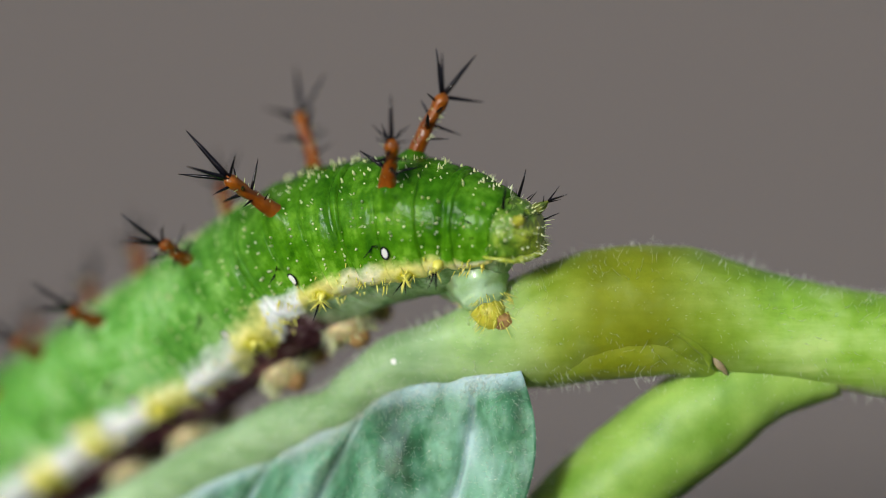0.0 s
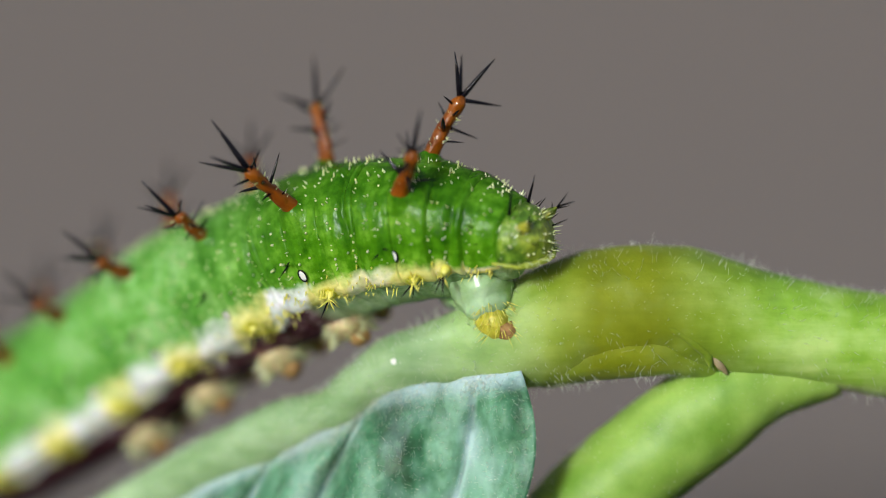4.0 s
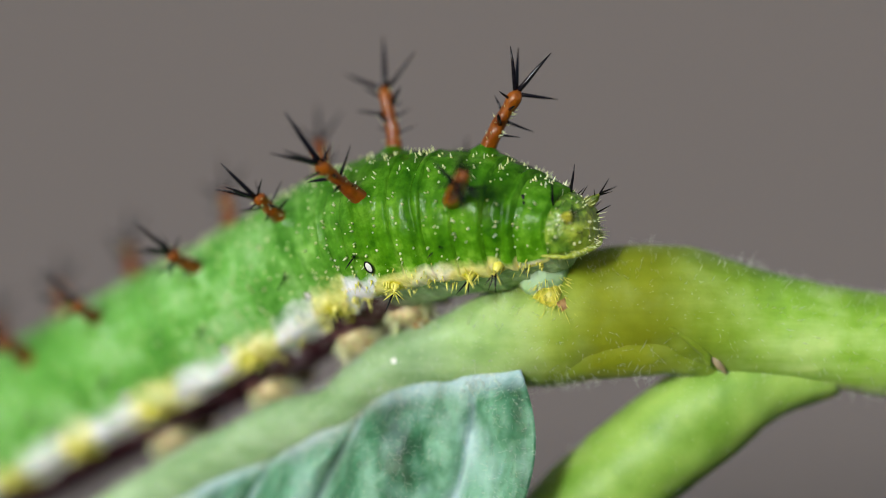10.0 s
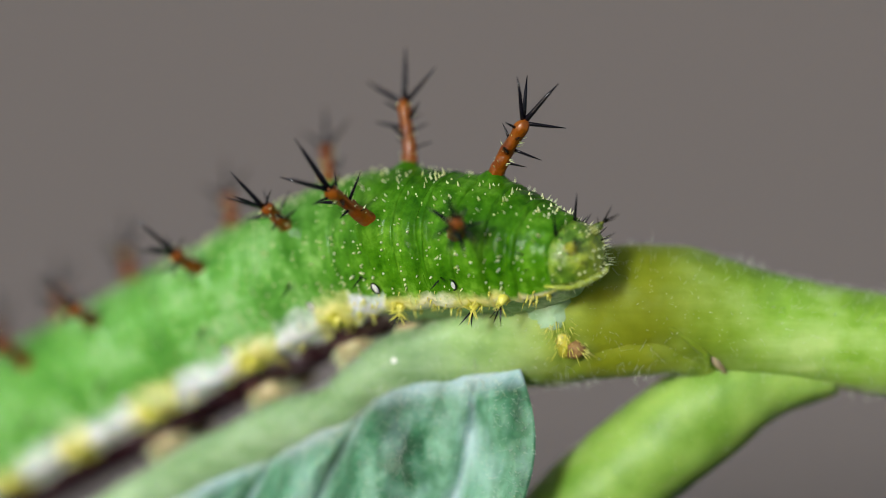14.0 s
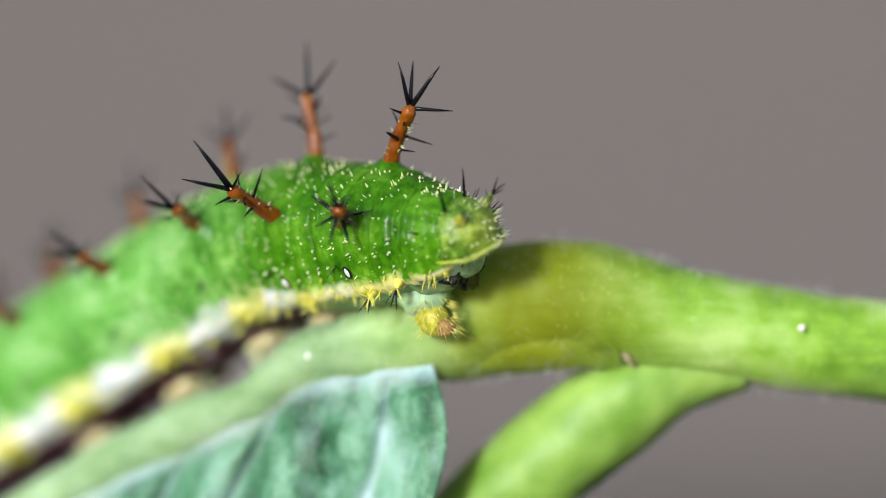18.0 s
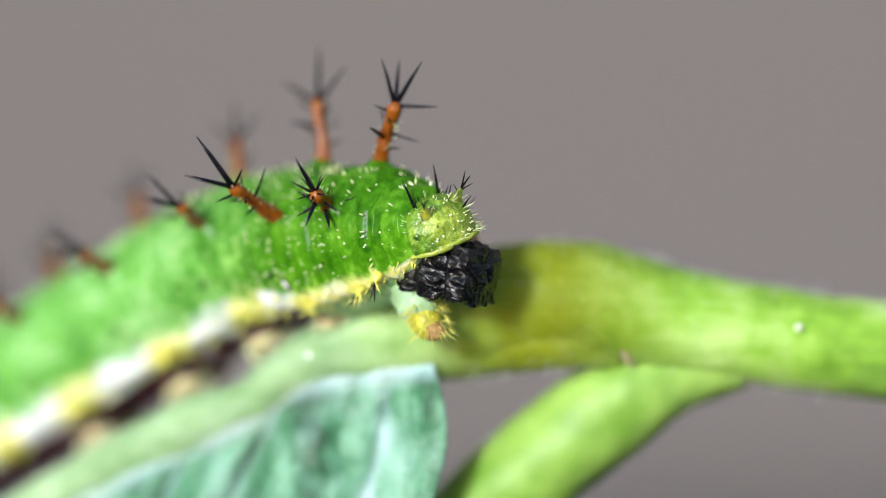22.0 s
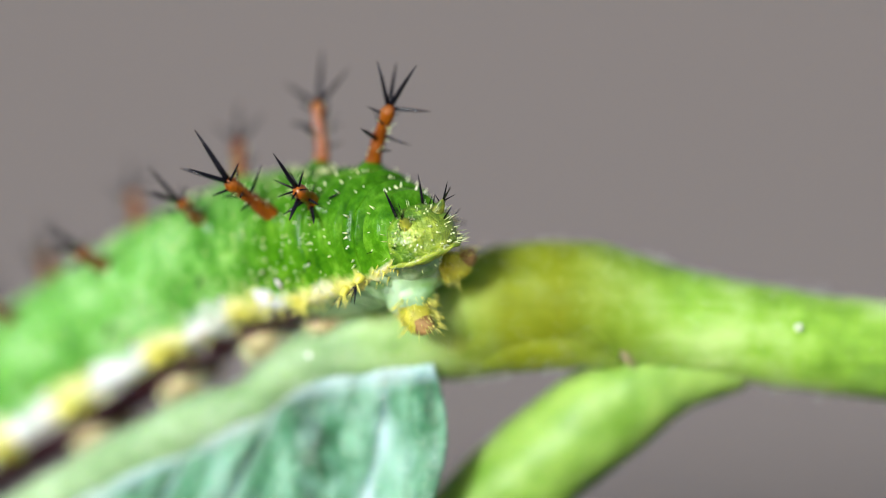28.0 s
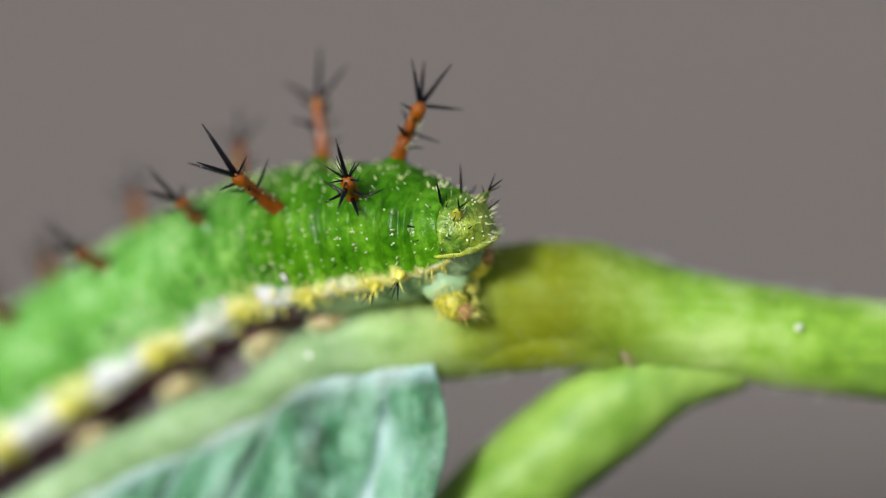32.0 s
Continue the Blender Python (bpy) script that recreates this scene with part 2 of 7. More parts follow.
# ---- mesh helpers ----
def part(name, bm, mat, parent=None, label="", at=None):
    me = bpy.data.meshes.new(name)
    bmesh.ops.transform(bm, matrix=Matrix.Scale(U, 4), verts=bm.verts)
    for f in bm.faces:
        f.smooth = True
    bm.to_mesh(me)
    bm.free()
    for x in (mat if isinstance(mat, (list, tuple)) else [mat]):
        me.materials.append(x)
    return hung(name, me, parent, label, at)


def hung(name, me, parent=None, label="", at=None):
    ob = new(name, me)
    if parent:
        ob.parent = parent
    if at is not None:
        ob.matrix_basis = at
    return tagged(ob, label) if label else ob


def tube(bm, pts, radii, n=10, squash=1.0, mat=0):
    """A tapered tube along pts, closed at both ends; squash flattens it across its width."""
    pts = [Vector(p) for p in pts]
    rings, side = [], None
    for i, p in enumerate(pts):
        d = (pts[min(i + 1, len(pts) - 1)] - pts[max(i - 1, 0)]).normalized()
        if side is None:
            side = d.orthogonal().normalized()
        side = (side - d * side.dot(d)).normalized()
        other = d.cross(side)
        rings.append([bm.verts.new(p + (side * math.cos(a) + other * math.sin(a) * squash) * radii[i])
                      for a in (2 * math.pi * k / n for k in range(n))])
    for a, b in zip(rings, rings[1:]):
        for k in range(n):
            bm.faces.new((a[k], a[(k + 1) % n], b[(k + 1) % n], b[k])).material_index = mat
    bm.faces.new(rings[0][::-1]).material_index = mat
    bm.faces.new(rings[-1]).material_index = mat


def spike(bm, base, tip, r, n=5, bend=0.0, mat=0):
    base, tip = Vector(base), Vector(tip)
    d = tip - base
    off = d.orthogonal().normalized() * bend * d.length
    tube(bm, [base, base.lerp(tip, 0.5) + off, tip], [r, r * 0.62, r * 0.08], n, mat=mat)


def smooth_line(keys, steps):
    """A smooth line through rows of numbers (Catmull-Rom)."""
    out, k = [], [np.array(q, float) for q in keys]
    for i in range(len(k) - 1):
        p0, p1, p2, p3 = k[max(i - 1, 0)], k[i], k[i + 1], k[min(i + 2, len(k) - 1)]
        for s in range(steps):
            t = s / steps
            out.append(0.5 * (2 * p1 + (p2 - p0) * t + (2 * p0 - 5 * p1 + 4 * p2 - p3) * t * t + (3 * p1 - p0 - 3 * p2 + p3) * t ** 3))
    return out + [k[-1]]


def bumpy(bm, amount, size, seed=0):
    for v in bm.verts:
        q = v.co / size + Vector((seed * 7.3, 0, 0))
        v.co += noise.noise_vector(q) * amount


# ---- the setting: table, wall ----
def slab(name, lo, hi, mat, label, category):
    bm = bmesh.new()
    bmesh.ops.create_cube(bm, size=1)
    for v in bm.verts:
        v.co = [lo[i] if v.co[i] < 0 else hi[i] for i in range(3)]
    ob = part(name, bm, mat)
    for f in ob.data.polygons:
        f.use_smooth = False
    return tagged(ob, label, category, kind="structure")


TABLE_Z = -40.0
slab("ground", (-2500, -2500, TABLE_Z - 30), (2500, 2500, TABLE_Z), M_TABLE, "plain grey-brown surface below the plant", "ground")
slab("wall_back", (-2500, 420, TABLE_Z), (2500, 460, 2400), M_WALL, "plain grey-brown wall behind the plant, out of focus", "wall")

# ---- the plant ----
plant = tagged(new("plant"), "green leafy stem with a hairy swollen petiole", "plant")
plant.matrix_basis = mm(-10.07, 3.2, TABLE_Z - 0.28) @ Matrix.Scale(1.007, 4)


def plant_part(name, bm, mat, label="", parent=None):
    if parent is None:
        bmesh.ops.translate(bm, verts=bm.verts, vec=(10, -2, -TABLE_Z))
    ob = part(name, bm, mat, parent or plant, label)
    return ob


# stem: centre line and radius
STEM = [(48, 3.2, -9.6, 2.1), (32, 0.5, -5.6, 2.0), (21, -0.9, -4.3, 1.97), (16, -1.2, -3.62, 2.02), (12.4, -1.4, -3.05, 2.2), (9, -1.5, -2.4, 2.5),
        (6.2, -1.5, -2.55, 2.5), (4.0, -1.5, -3.15, 2.35), (2.2, -1.5, -3.6, 1.95), (0.4, -1.4, -4.05, 1.5)]
RIB = [(0.4, -1.4, -4.05, 1.5), (-1.9, -1, -4.7, 1.2), (-3.2, -0.6, -5.5, 1.08), (-4.4, -0.3, -6.4, 0.95), (-6.3, 0.3, -7.15, 1.12),
       (-9.8, 1.9, -8.85, 1.05), (-13.2, 3.5, -10.75, 1.0), (-17, 5.4, -12.8, 0.92), (-22, 8, -15.4, 0.88), (-28, 12, -18.2, 0.8), (-36, 17, -21.4, 0.7), (-46, 24, -24, 0.5)]
BRANCH = [(15.5, -1.2, -4.6, 1.2), (12.8, -0.9, -5.1, 1.7), (10.6, -1.0, -6.25, 2.0), (7.5, -0.7, -8.7, 2.05), (4.6, 0.2, -11.3, 2.05), (-0.2, 2.0, -16, 2.05),
          (-5.5, 5.6, -23, 2.0), (-9, 5, -32, 2.0), (-10, 4.5, TABLE_Z, 2.0)]


WHOLE = smooth_line(STEM + RIB[1:], 8)
STEM_LINE, RIB_LINE = WHOLE[:8 * (len(STEM) - 1) + 1], WHOLE[8 * (len(STEM) - 1):]


def tube_of(name, line, mat, label, n=32):
    bm = bmesh.new()
    tube(bm, [q[:3] for q in line], [q[3] for q in line], n)
    bumpy(bm, 0.12, 1.6)
    bumpy(bm, 0.05, 0.6, 1)
    bumpy(bm, 0.02, 0.25, 2)
    return plant_part(name, bm, mat, label)


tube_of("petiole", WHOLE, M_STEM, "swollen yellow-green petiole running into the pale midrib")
BRANCH_LINE = smooth_line(BRANCH, 8)
tube_of("stem", BRANCH_LINE, M_BRANCH, "smooth green stem")

# the leaf blade hangs from the midrib in folds
BLADE_LINE = [np.array((3.0 - 0.3 * i, -2.7 + 0.09 * i, -3.95 - 0.05 * i, 1.3)) for i in range(8)] + RIB_LINE[1:]
VEIN_GAP = 3.7


def vein_at(x):
    """0 on a side vein, 1 midway between two."""
    return abs(math.sin((x - 1.0 + 0.5 * noise.noise((x * 0.35, 1, 1))) * math.pi / VEIN_GAP))


def blade_point(s, v):
    i = s * (len(BLADE_LINE) - 1)
    a, b = BLADE_LINE[int(i)], BLADE_LINE[min(int(i) + 1, len(BLADE_LINE) - 1)]
    q = a + (b - a) * (i - int(i))
    down = v * 13.0
    ease = min(1, down / 1.7)
    x, y, z = q[0], q[1] - (0.6 + 0.22 * ease) * q[3] + 0.4 * (1 - ease) * max(0, 1 - s / 0.12), q[2] - 0.58 * q[3] + 0.1 * max(0, 1 - s / 0.16)
    x += 0.6 * math.sin(down * 0.55) * (1 - s) ** 8
    x -= down * max(0.0, min(0.62, 0.15 * (2.2 - q[0]))) * (1 - 0.02 * down)
    z -= down
    deep = min(1, down / 2.2)
    fold = deep * (1.1 - 1.6 * vein_at(q[0] + 0.25 * noise.noise((x * 0.4, z * 0.3, 9))) ** 0.55)
    y += fold + 0.1 * down * s + 0.3 * noise.noise((x * 0.5, z * 0.4, 3)) + 0.4 * deep * noise.noise((x * 1.1, z * 0.45, 5)) + 0.1 * deep * noise.noise((x * 3.1, z * 2.2, 7))
    return Vector((x, y, z))


bm = bmesh.new()
felt = bm.verts.layers.float.new("felt")
NS, NV = 220, 60
grid = [[bm.verts.new(blade_point(i / NS, j / NV)) for j in range(NV + 1)] for i in range(NS + 1)]
back = [[bm.verts.new(blade_point(i / NS, j / NV) + Vector((0, 0.22, 0))) for j in range(NV + 1)] for i in range(NS + 1)]
for rows in (grid, back):
    for i, row in enumerate(rows):
        c = i / NS * (len(BLADE_LINE) - 1)
        x = BLADE_LINE[int(c)][0] + (BLADE_LINE[min(int(c) + 1, len(BLADE_LINE) - 1)][0] - BLADE_LINE[int(c)][0]) * (c - int(c))
        for j, v in enumerate(row):
            v[felt] = max(1.1 - j * 0.24, 0.6 - 2.6 * vein_at(x) - 0.3 * noise.noise(v.co * 0.9), 0.0)
for i in range(NS):
    for j in range(NV):
        bm.faces.new((grid[i][j], grid[i][j + 1], grid[i + 1][j + 1], grid[i + 1][j]))
        bm.faces.new((back[i][j], back[i + 1][j], back[i + 1][j + 1], back[i][j + 1]))
for j in range(NV):
    bm.faces.new((grid[0][j], back[0][j], back[0][j + 1], grid[0][j + 1]))
    bm.faces.new((grid[NS][j], grid[NS][j + 1], back[NS][j + 1], back[NS][j]))
for i in range(NS):
    bm.faces.new((grid[i][NV], back[i][NV], back[i + 1][NV], grid[i + 1][NV]))
    bm.faces.new((grid[i][0], grid[i + 1][0], back[i + 1][0], back[i][0]))
bmesh.ops.recalc_face_normals(bm, faces=bm.faces)
blade = plant_part("leaf_blade", bm, M_LEAF, "folded blue-green leaf blade with pale veins")
# the pale lip and scar in the fork
bm = bmesh.new()
LIP = smooth_line([(2.0, -1.9, -4.6, 0.4), (4.2, -2.15, -4.4, 0.9), (6.2, -2.36, -3.9, 1.2), (8.2, -2.46, -3.85, 1.15), (9.6, -2.35, -4.25, 0.75), (10.6, -2.05, -4.8, 0.4)], 8)
tube(bm, [q[:3] for q in LIP], [q[3] for q in LIP], 24)
bumpy(bm, 0.07, 0.6)
plant_part("lip", bm, M_STEM, "pale green lip of the fork")
bm = bmesh.new()
RIDGE = smooth_line([(7.7, -3.62, -2.75, 0.05), (8.6, -3.72, -3.0, 0.16), (9.5, -3.62, -3.5, 0.18), (10.2, -3.35, -4.1, 0.17), (10.4, -3.0, -4.6, 0.08)], 6)
tube(bm, [q[:3] for q in RIDGE], [q[3] for q in RIDGE], 10)
bumpy(bm, 0.05, 0.4)
plant_part("ridge", bm, M_STEM, "pale ridge round the fork")
bm = bmesh.new()
tube(bm, smooth_line([(9.7, -3.5, -3.5), (10.4, -3.2, -4.05), (10.8, -2.95, -4.6), (11.1, -2.7, -4.9)], 6), [0.05 + 0.1 * math.sin(math.pi * i / 18) for i in range(19)], 8)
bumpy(bm, 0.05, 0.4)
plant_part("scar", bm, M_SCAR, "brown scar in the fork")


# fine hairs
def hairs(name, line, count, length, lo, hi, seed, top=0.0):
    rnd = random.Random(seed)
    bm = bmesh.new()
    for _ in range(count):
        i = rnd.uniform(lo, hi) * (len(line) - 2)
        a, b = line[int(i)], line[int(i) + 1]
        q = a + (b - a) * (i - int(i))
        d = Vector(b[:3] - a[:3]).normalized()
        side = d.cross(Vector((0, 0, 1))).normalized()
        up = side.cross(d)
        ang = rnd.gauss(0, 1.0) if rnd.random() < top else rnd.uniform(-math.pi, math.pi)
        out = up * math.cos(ang) + side * math.sin(ang)
        base = Vector(q[:3]) + out * q[3] * 0.98
        l = length * rnd.uniform(0.3, 1.0) * (1 + 0.9 * (noise.noise(base * 0.7) > 0.25))
        spike(bm, base, base + (out + d * rnd.uniform(-0.6, 0.6) + side * rnd.uniform(-0.3, 0.3)) * l, 0.008, 3, rnd.uniform(-0.1, 0.1))
    ob = plant_part(name, bm, M_HAIR, "short white plant hairs")
    ob["kind"] = "stuff"


hairs("hair", STEM_LINE, 2600, 0.34, 0.2, 1.0, 1, 0.3)
hairs("hair", RIB_LINE, 1600, 0.35, 0.0, 0.6, 2, 0.3)
# short felt on the leaf folds
rnd = random.Random(12)
bm = bmesh.new()
for _ in range(4200):
    q = blade_point(rnd.uniform(0, 0.55), rnd.uniform(0.0, 0.5))
    d = Vector((rnd.gauss(0, 0.5), -1, rnd.gauss(0, 0.5))).normalized()
    spike(bm, q + Vector((0, 0.02, 0)), q + d * rnd.uniform(0.1, 0.28), 0.009, 3)
ob = plant_part("hair", bm, M_HAIR, "white felt on the leaf blade")
ob["kind"] = "stuff"
rnd = random.Random(13)
bm = bmesh.new()
for _ in range(3000):
    q = blade_point(rnd.uniform(0.03, 0.6), abs(rnd.gauss(0, 0.05)))
    d = Vector((rnd.gauss(0, 0.5), -1, rnd.gauss(-0.2, 0.5))).normalized()
    spike(bm, q + Vector((0, 0.02, 0)), q + d * rnd.uniform(0.1, 0.3), 0.012, 3)
ob = plant_part("hair", bm, M_HAIR, "dense white felt where the blade meets the midrib")
ob["kind"] = "stuff"
# two pale specks stuck to the plant
for c, r in (((-1.89, -2.15, -4.42), 0.17), ((17.55, -3.3, -3.3), 0.15)):
    bm = bmesh.new()
    bmesh.ops.create_uvsphere(bm, u_segments=14, v_segments=10, radius=r)
    bumpy(bm, 0.05, 0.2)
    bmesh.ops.translate(bm, verts=bm.verts, vec=c)
    plant_part("speck", bm, M_WHITE, "tiny white speck")
hairs("hair", LIP, 500, 0.3, 0.05, 0.9, 4)
hairs("hair", BRANCH_LINE, 1400, 0.2, 0.0, 0.5, 3, 0.5)

# ---- the caterpillar: rigid rings that ride on one another ----
caterpillar = tagged(new("caterpillar"), "green spiny caterpillar with orange black-tipped spines clinging to a leaf", "caterpillar")


def thorn_mesh(name, bend, r, mat):
    bm = bmesh.new()
    tube(bm, [(0, 0, 0), (bend * 0.3, 0, 0.3), (bend * 0.75, 0, 0.65), (bend, 0, 1)], [r, r * 0.86, r * 0.64, r * 0.14], 7)
    for f in bm.faces:
        f.smooth = True
    bmesh.ops.transform(bm, matrix=Matrix.Scale(U, 4), verts=bm.verts)
    me = bpy.data.meshes.new(name)
    bm.to_mesh(me)
    bm.free()
    me.materials.append(mat)
    return me


THORNS = [thorn_mesh("thorn", 0.04, 0.056, M_BLACK), thorn_mesh("thorn", 0.1, 0.054, M_BLACK), thorn_mesh("thorn", -0.08, 0.058, M_BLACK)]
SHORT_THORN = thorn_mesh("thorn", 0.12, 0.085, M_BLACK)


def turned(base, direction, spin=0.0):
    """A pose at base with z along direction."""
    z = Vector(direction).normalized()
    y = z.cross(Vector((1, 0, 0)) if abs(z.x) < 0.95 else Vector((0, 1, 0))).normalized()
    turn = Matrix((y.cross(z), y, z)).transposed()
    return Matrix.Translation(Vector(base) * U) @ turn.to_4x4() @ Matrix.Rotation(spin, 4, "Z")


def stalk_mesh(seed, length, r):
    bm = bmesh.new()
    rows = 21
    pts = [(0.05 * math.sin(i * 0.2 + seed), 0.04 * math.sin(i * 0.3 + seed * 2), length * (i / (rows - 1)) - 0.9 * (i == 0)) for i in range(rows)]
    rad = [r * (0.82 + 0.5 * (1 - i / 20) ** 2 + 0.22 * math.exp(-((i - 17.5) / 2.2) ** 2)) * (1 if i < 18 else (0.94, 0.74, 0.3)[i - 18]) for i in range(rows)]
    tube(bm, pts, rad, 20)
    bumpy(bm, 0.06, 0.4, seed)
    bumpy(bm, 0.035, 0.2, seed + 5)
    return bm


def dorsal_spine(ring, base, direction, seed, length=2.4, r=0.28, scale=1.0, crown=None, loose=False):
    """An orange stalk with a crown of long black thorns and short ones down its sides."""
    rnd = random.Random(seed)
    at = turned(base, direction, 0.0)
    stalk = part("dorsal_spine", stalk_mesh(seed, length, r), M_ORANGE, ring, "glossy orange spine stalk", None if loose else at)
    if loose:
        at, base, ring = Matrix.Identity(4), (0, 0, 0), stalk
    q = at.to_3x3()
    top = Vector(base) + q @ Vector((0, 0, length * 0.93))
    crown = crown or [(40, 180, 2.0), (28, 110, 2.5), (16, 215, 1.9), (58, 20, 1.2)]
    for tilt, turn, l in crown:
        d = q @ (Euler((0, radians(tilt), radians(turn))).to_matrix() @ Vector((0, 0, 1)))
        ob = hung("thorn", rnd.choice(THORNS), ring, "", turned(top, d, rnd.uniform(0, 6)) @ Matrix.Scale(l * scale, 4))
    for k in range(8):
        h = length * (0.3 + 0.52 * k / 7)
        turn = k * 137 + rnd.uniform(-20, 20)
        d = q @ (Euler((0, radians(rnd.uniform(62, 85)), radians(turn))).to_matrix() @ Vector((0, 0, 1)))
        b = Vector(base) + q @ Vector((0, 0, h)) + d * r * 0.6
        hung("thorn", SHORT_THORN if k % 3 else THORNS[0], ring, "", turned(b, d, rnd.uniform(0, 6)) @ Matrix.Scale(rnd.uniform(0.65, 1.35) * scale, 4))
    bm = bmesh.new()
    for k in range(26):
        d = Euler((0, radians(rnd.uniform(60, 95)), rnd.uniform(0, 6.28))).to_matrix() @ Vector((0, 0, 1))
        p = Vector((0, 0, length * rnd.uniform(0.05, 0.9))) + d * r * 0.8
        spike(bm, p, p + (d + Vector((0, 0, 0.3))) * rnd.uniform(0.12, 0.3), rnd.uniform(0.02, 0.035), 5)
    ob = part("bristle", bm, M_PALE, ring, "short pale bristles on the spine", at)
    ob["kind"] = "stuff"
    return stalk


def radial(x, deg, r):
    """A point on the ring at x along the body, deg from the back towards the near side."""
    a = radians(deg)
    return Vector((x, -math.sin(a) * r, math.cos(a) * r))


def ring_profile(x, h, r0, r1):
    """Radius along a ring: shallow annulets, tucked in at both ends."""
    s = x / h
    r = r0 + (r1 - r0) * (s + 1) / 2
    return r * (1 - 0.004 * s * s - 0.014 * s ** 10)


def side_of(a):
    return 1.0 if a < math.pi else -1.0


def eased(a, b, x):
    t = max(0.0, min(1.0, (x - a) / (b - a)))
    return t * t * (3 - 2 * t)


def stripe_of(p):
    """Upper and lower edge of the side stripe, in degrees from the back, at p segments along the body."""
    k = eased(5.6, 8.0, p)
    e = eased(8.4, 8.8, p)
    return 103 - 4 * k + 16 * e, 135 - 15 * k + 6 * e


def ring_mesh(h, r0, r1, i):
    """A ring of skin with shallow folds, and the attributes that colour it."""
    bm = bmesh.new()
    band, white, tail, back = (bm.verts.layers.float.new(n) for n in ("band", "white", "tail", "back"))
    place = bm.verts.layers.float_vector.new("place")
    nx, na = 36, 80
    rings = []
    for j in range(nx + 1):
        x = -h + 2 * h * j / nx
        r = ring_profile(x, h, r0, r1)
        p, run = i / 3 + x / 4.05, 1.35 * i + x
        top, low = stripe_of(p)
        mid = (top + low) / 2
        row = []
        for k in range(na):
            a = 2 * math.pi * k / na
            deg = math.degrees(a)
            off = min(deg, 360 - deg)
            rr = r * (1 + 0.07 * (1 + 0.9 * noise.noise((run * 1.1, 4, side_of(a)))) * math.exp(-((off - mid) / 12) ** 2) + 0.2 * eased(mid + 12, 175, off))
            rr += 0.07 * noise.noise((run * 1.1, math.cos(a) * 2.5, math.sin(a) * 2.5)) + 0.035 * noise.noise((run * 4, math.cos(a) * 6, math.sin(a) * 6))
            w = 0.045 * noise.noise((math.cos(a) * 1.5, math.sin(a) * 1.5, i // 3))
            for c, deep, wide in ((0.5, 0.06, 0.035), (0.15, 0.006, 0.03), (0.32, 0.009, 0.03), (0.69, 0.009, 0.03), (0.86, 0.006, 0.03)):
                rr *= 1 - deep * math.exp(-((p % 1 - c + w) / wide) ** 2) * (1 if off < top else 0.4)
            if i % 3 == 0 and i >= 12:
                rr += 0.42 * math.exp(-(x / 0.5) ** 2 - ((off - (34 if i == 24 else 38)) / 12) ** 2)
            v = bm.verts.new((x, -math.sin(a) * rr, math.cos(a) * rr))
            v[place] = Vector((run, v.co.y, v.co.z)) * U
            v[band] = (off - top) / (low - top)
            e = (off - top) / (low - top)
            v[white] = eased(0.22, 0.7, 0.5 + 0.5 * math.cos(2 * math.pi * (p - 0.6 + 0.22 * (e - 0.5)))) * (1 - 0.6 * eased(6.6, 7.6, p))
            v[white] -= math.exp(-(((p + 0.43) % 1 - 0.5) / 0.13) ** 2) * eased(0.1, 0.6, e)
            v[tail] = eased(4.9, 7.1, p)
            v[back] = 1 - eased(25, 95, off)
            row.append(v)
        rings.append(row)
    for a, b in zip(rings, rings[1:]):
        for k in range(na):
            bm.faces.new((a[k], a[(k + 1) % na], b[(k + 1) % na], b[k]))
    bm.faces.new(rings[0][::-1])
    bm.faces.new(rings[-1])
    bmesh.ops.recalc_face_normals(bm, faces=bm.faces)
    return bm


def tubercles(ring, h, r0, r1, seed, count):
    """Pale grains on the green skin, in uneven rows."""
    rnd = random.Random(seed)
    bm = bmesh.new()
    for i in range(count):
        row = rnd.randrange(6)
        x = -h * 0.75 + (row // 2 + 0.5 + rnd.gauss(0, 0.14)) * h * 1.5 / 3
        deg = rnd.uniform(-102, 102)
        r = ring_profile(x, h, r0, r1)
        p = radial(x, deg, r - 0.03)
        out = radial(0, deg, 1)
        l = rnd.choice((0.06, 0.08, 0.1, 0.13, 0.16, 0.26))
        spike(bm, p, p + (out + Vector((rnd.uniform(-0.2, 0.5), 0, 0))) * l, rnd.uniform(0.03, 0.07), 6)
    ob = part("skin_grain", bm, M_PALE, ring, "pale yellow-white pointed skin grains")
    ob["kind"] = "stuff"


def fringe(ring, h, r0, r1, seed, count, mid, spread=8):
    """Yellow bristles along the side stripe, both sides."""
    rnd = random.Random(seed)
    bm = bmesh.new()
    for i in range(count):
        x = rnd.uniform(-h * 0.7, h * 0.7)
        deg = rnd.choice((-1, 1)) * rnd.gauss(mid + 3, spread)
        r = ring_profile(x, h, r0, r1) * 1.02
        p, out = radial(x, deg, r), radial(0, deg + rnd.uniform(-12, 12), 1)
        spike(bm, p, p + (out + Vector((rnd.uniform(-0.5, 0.5), 0, -0.25))) * rnd.choice((0.1, 0.14, 0.18, 0.24, 0.36)), rnd.uniform(0.025, 0.055), 6, rnd.uniform(-0.08, 0.08))
    ob = part("bristle", bm, M_YELLOW, ring, "yellow bristles along the side stripe")
    ob["kind"] = "stuff"


YELLOW_SPIKE = thorn_mesh("wart_spike", 0.06, 0.075, M_YELLOW)


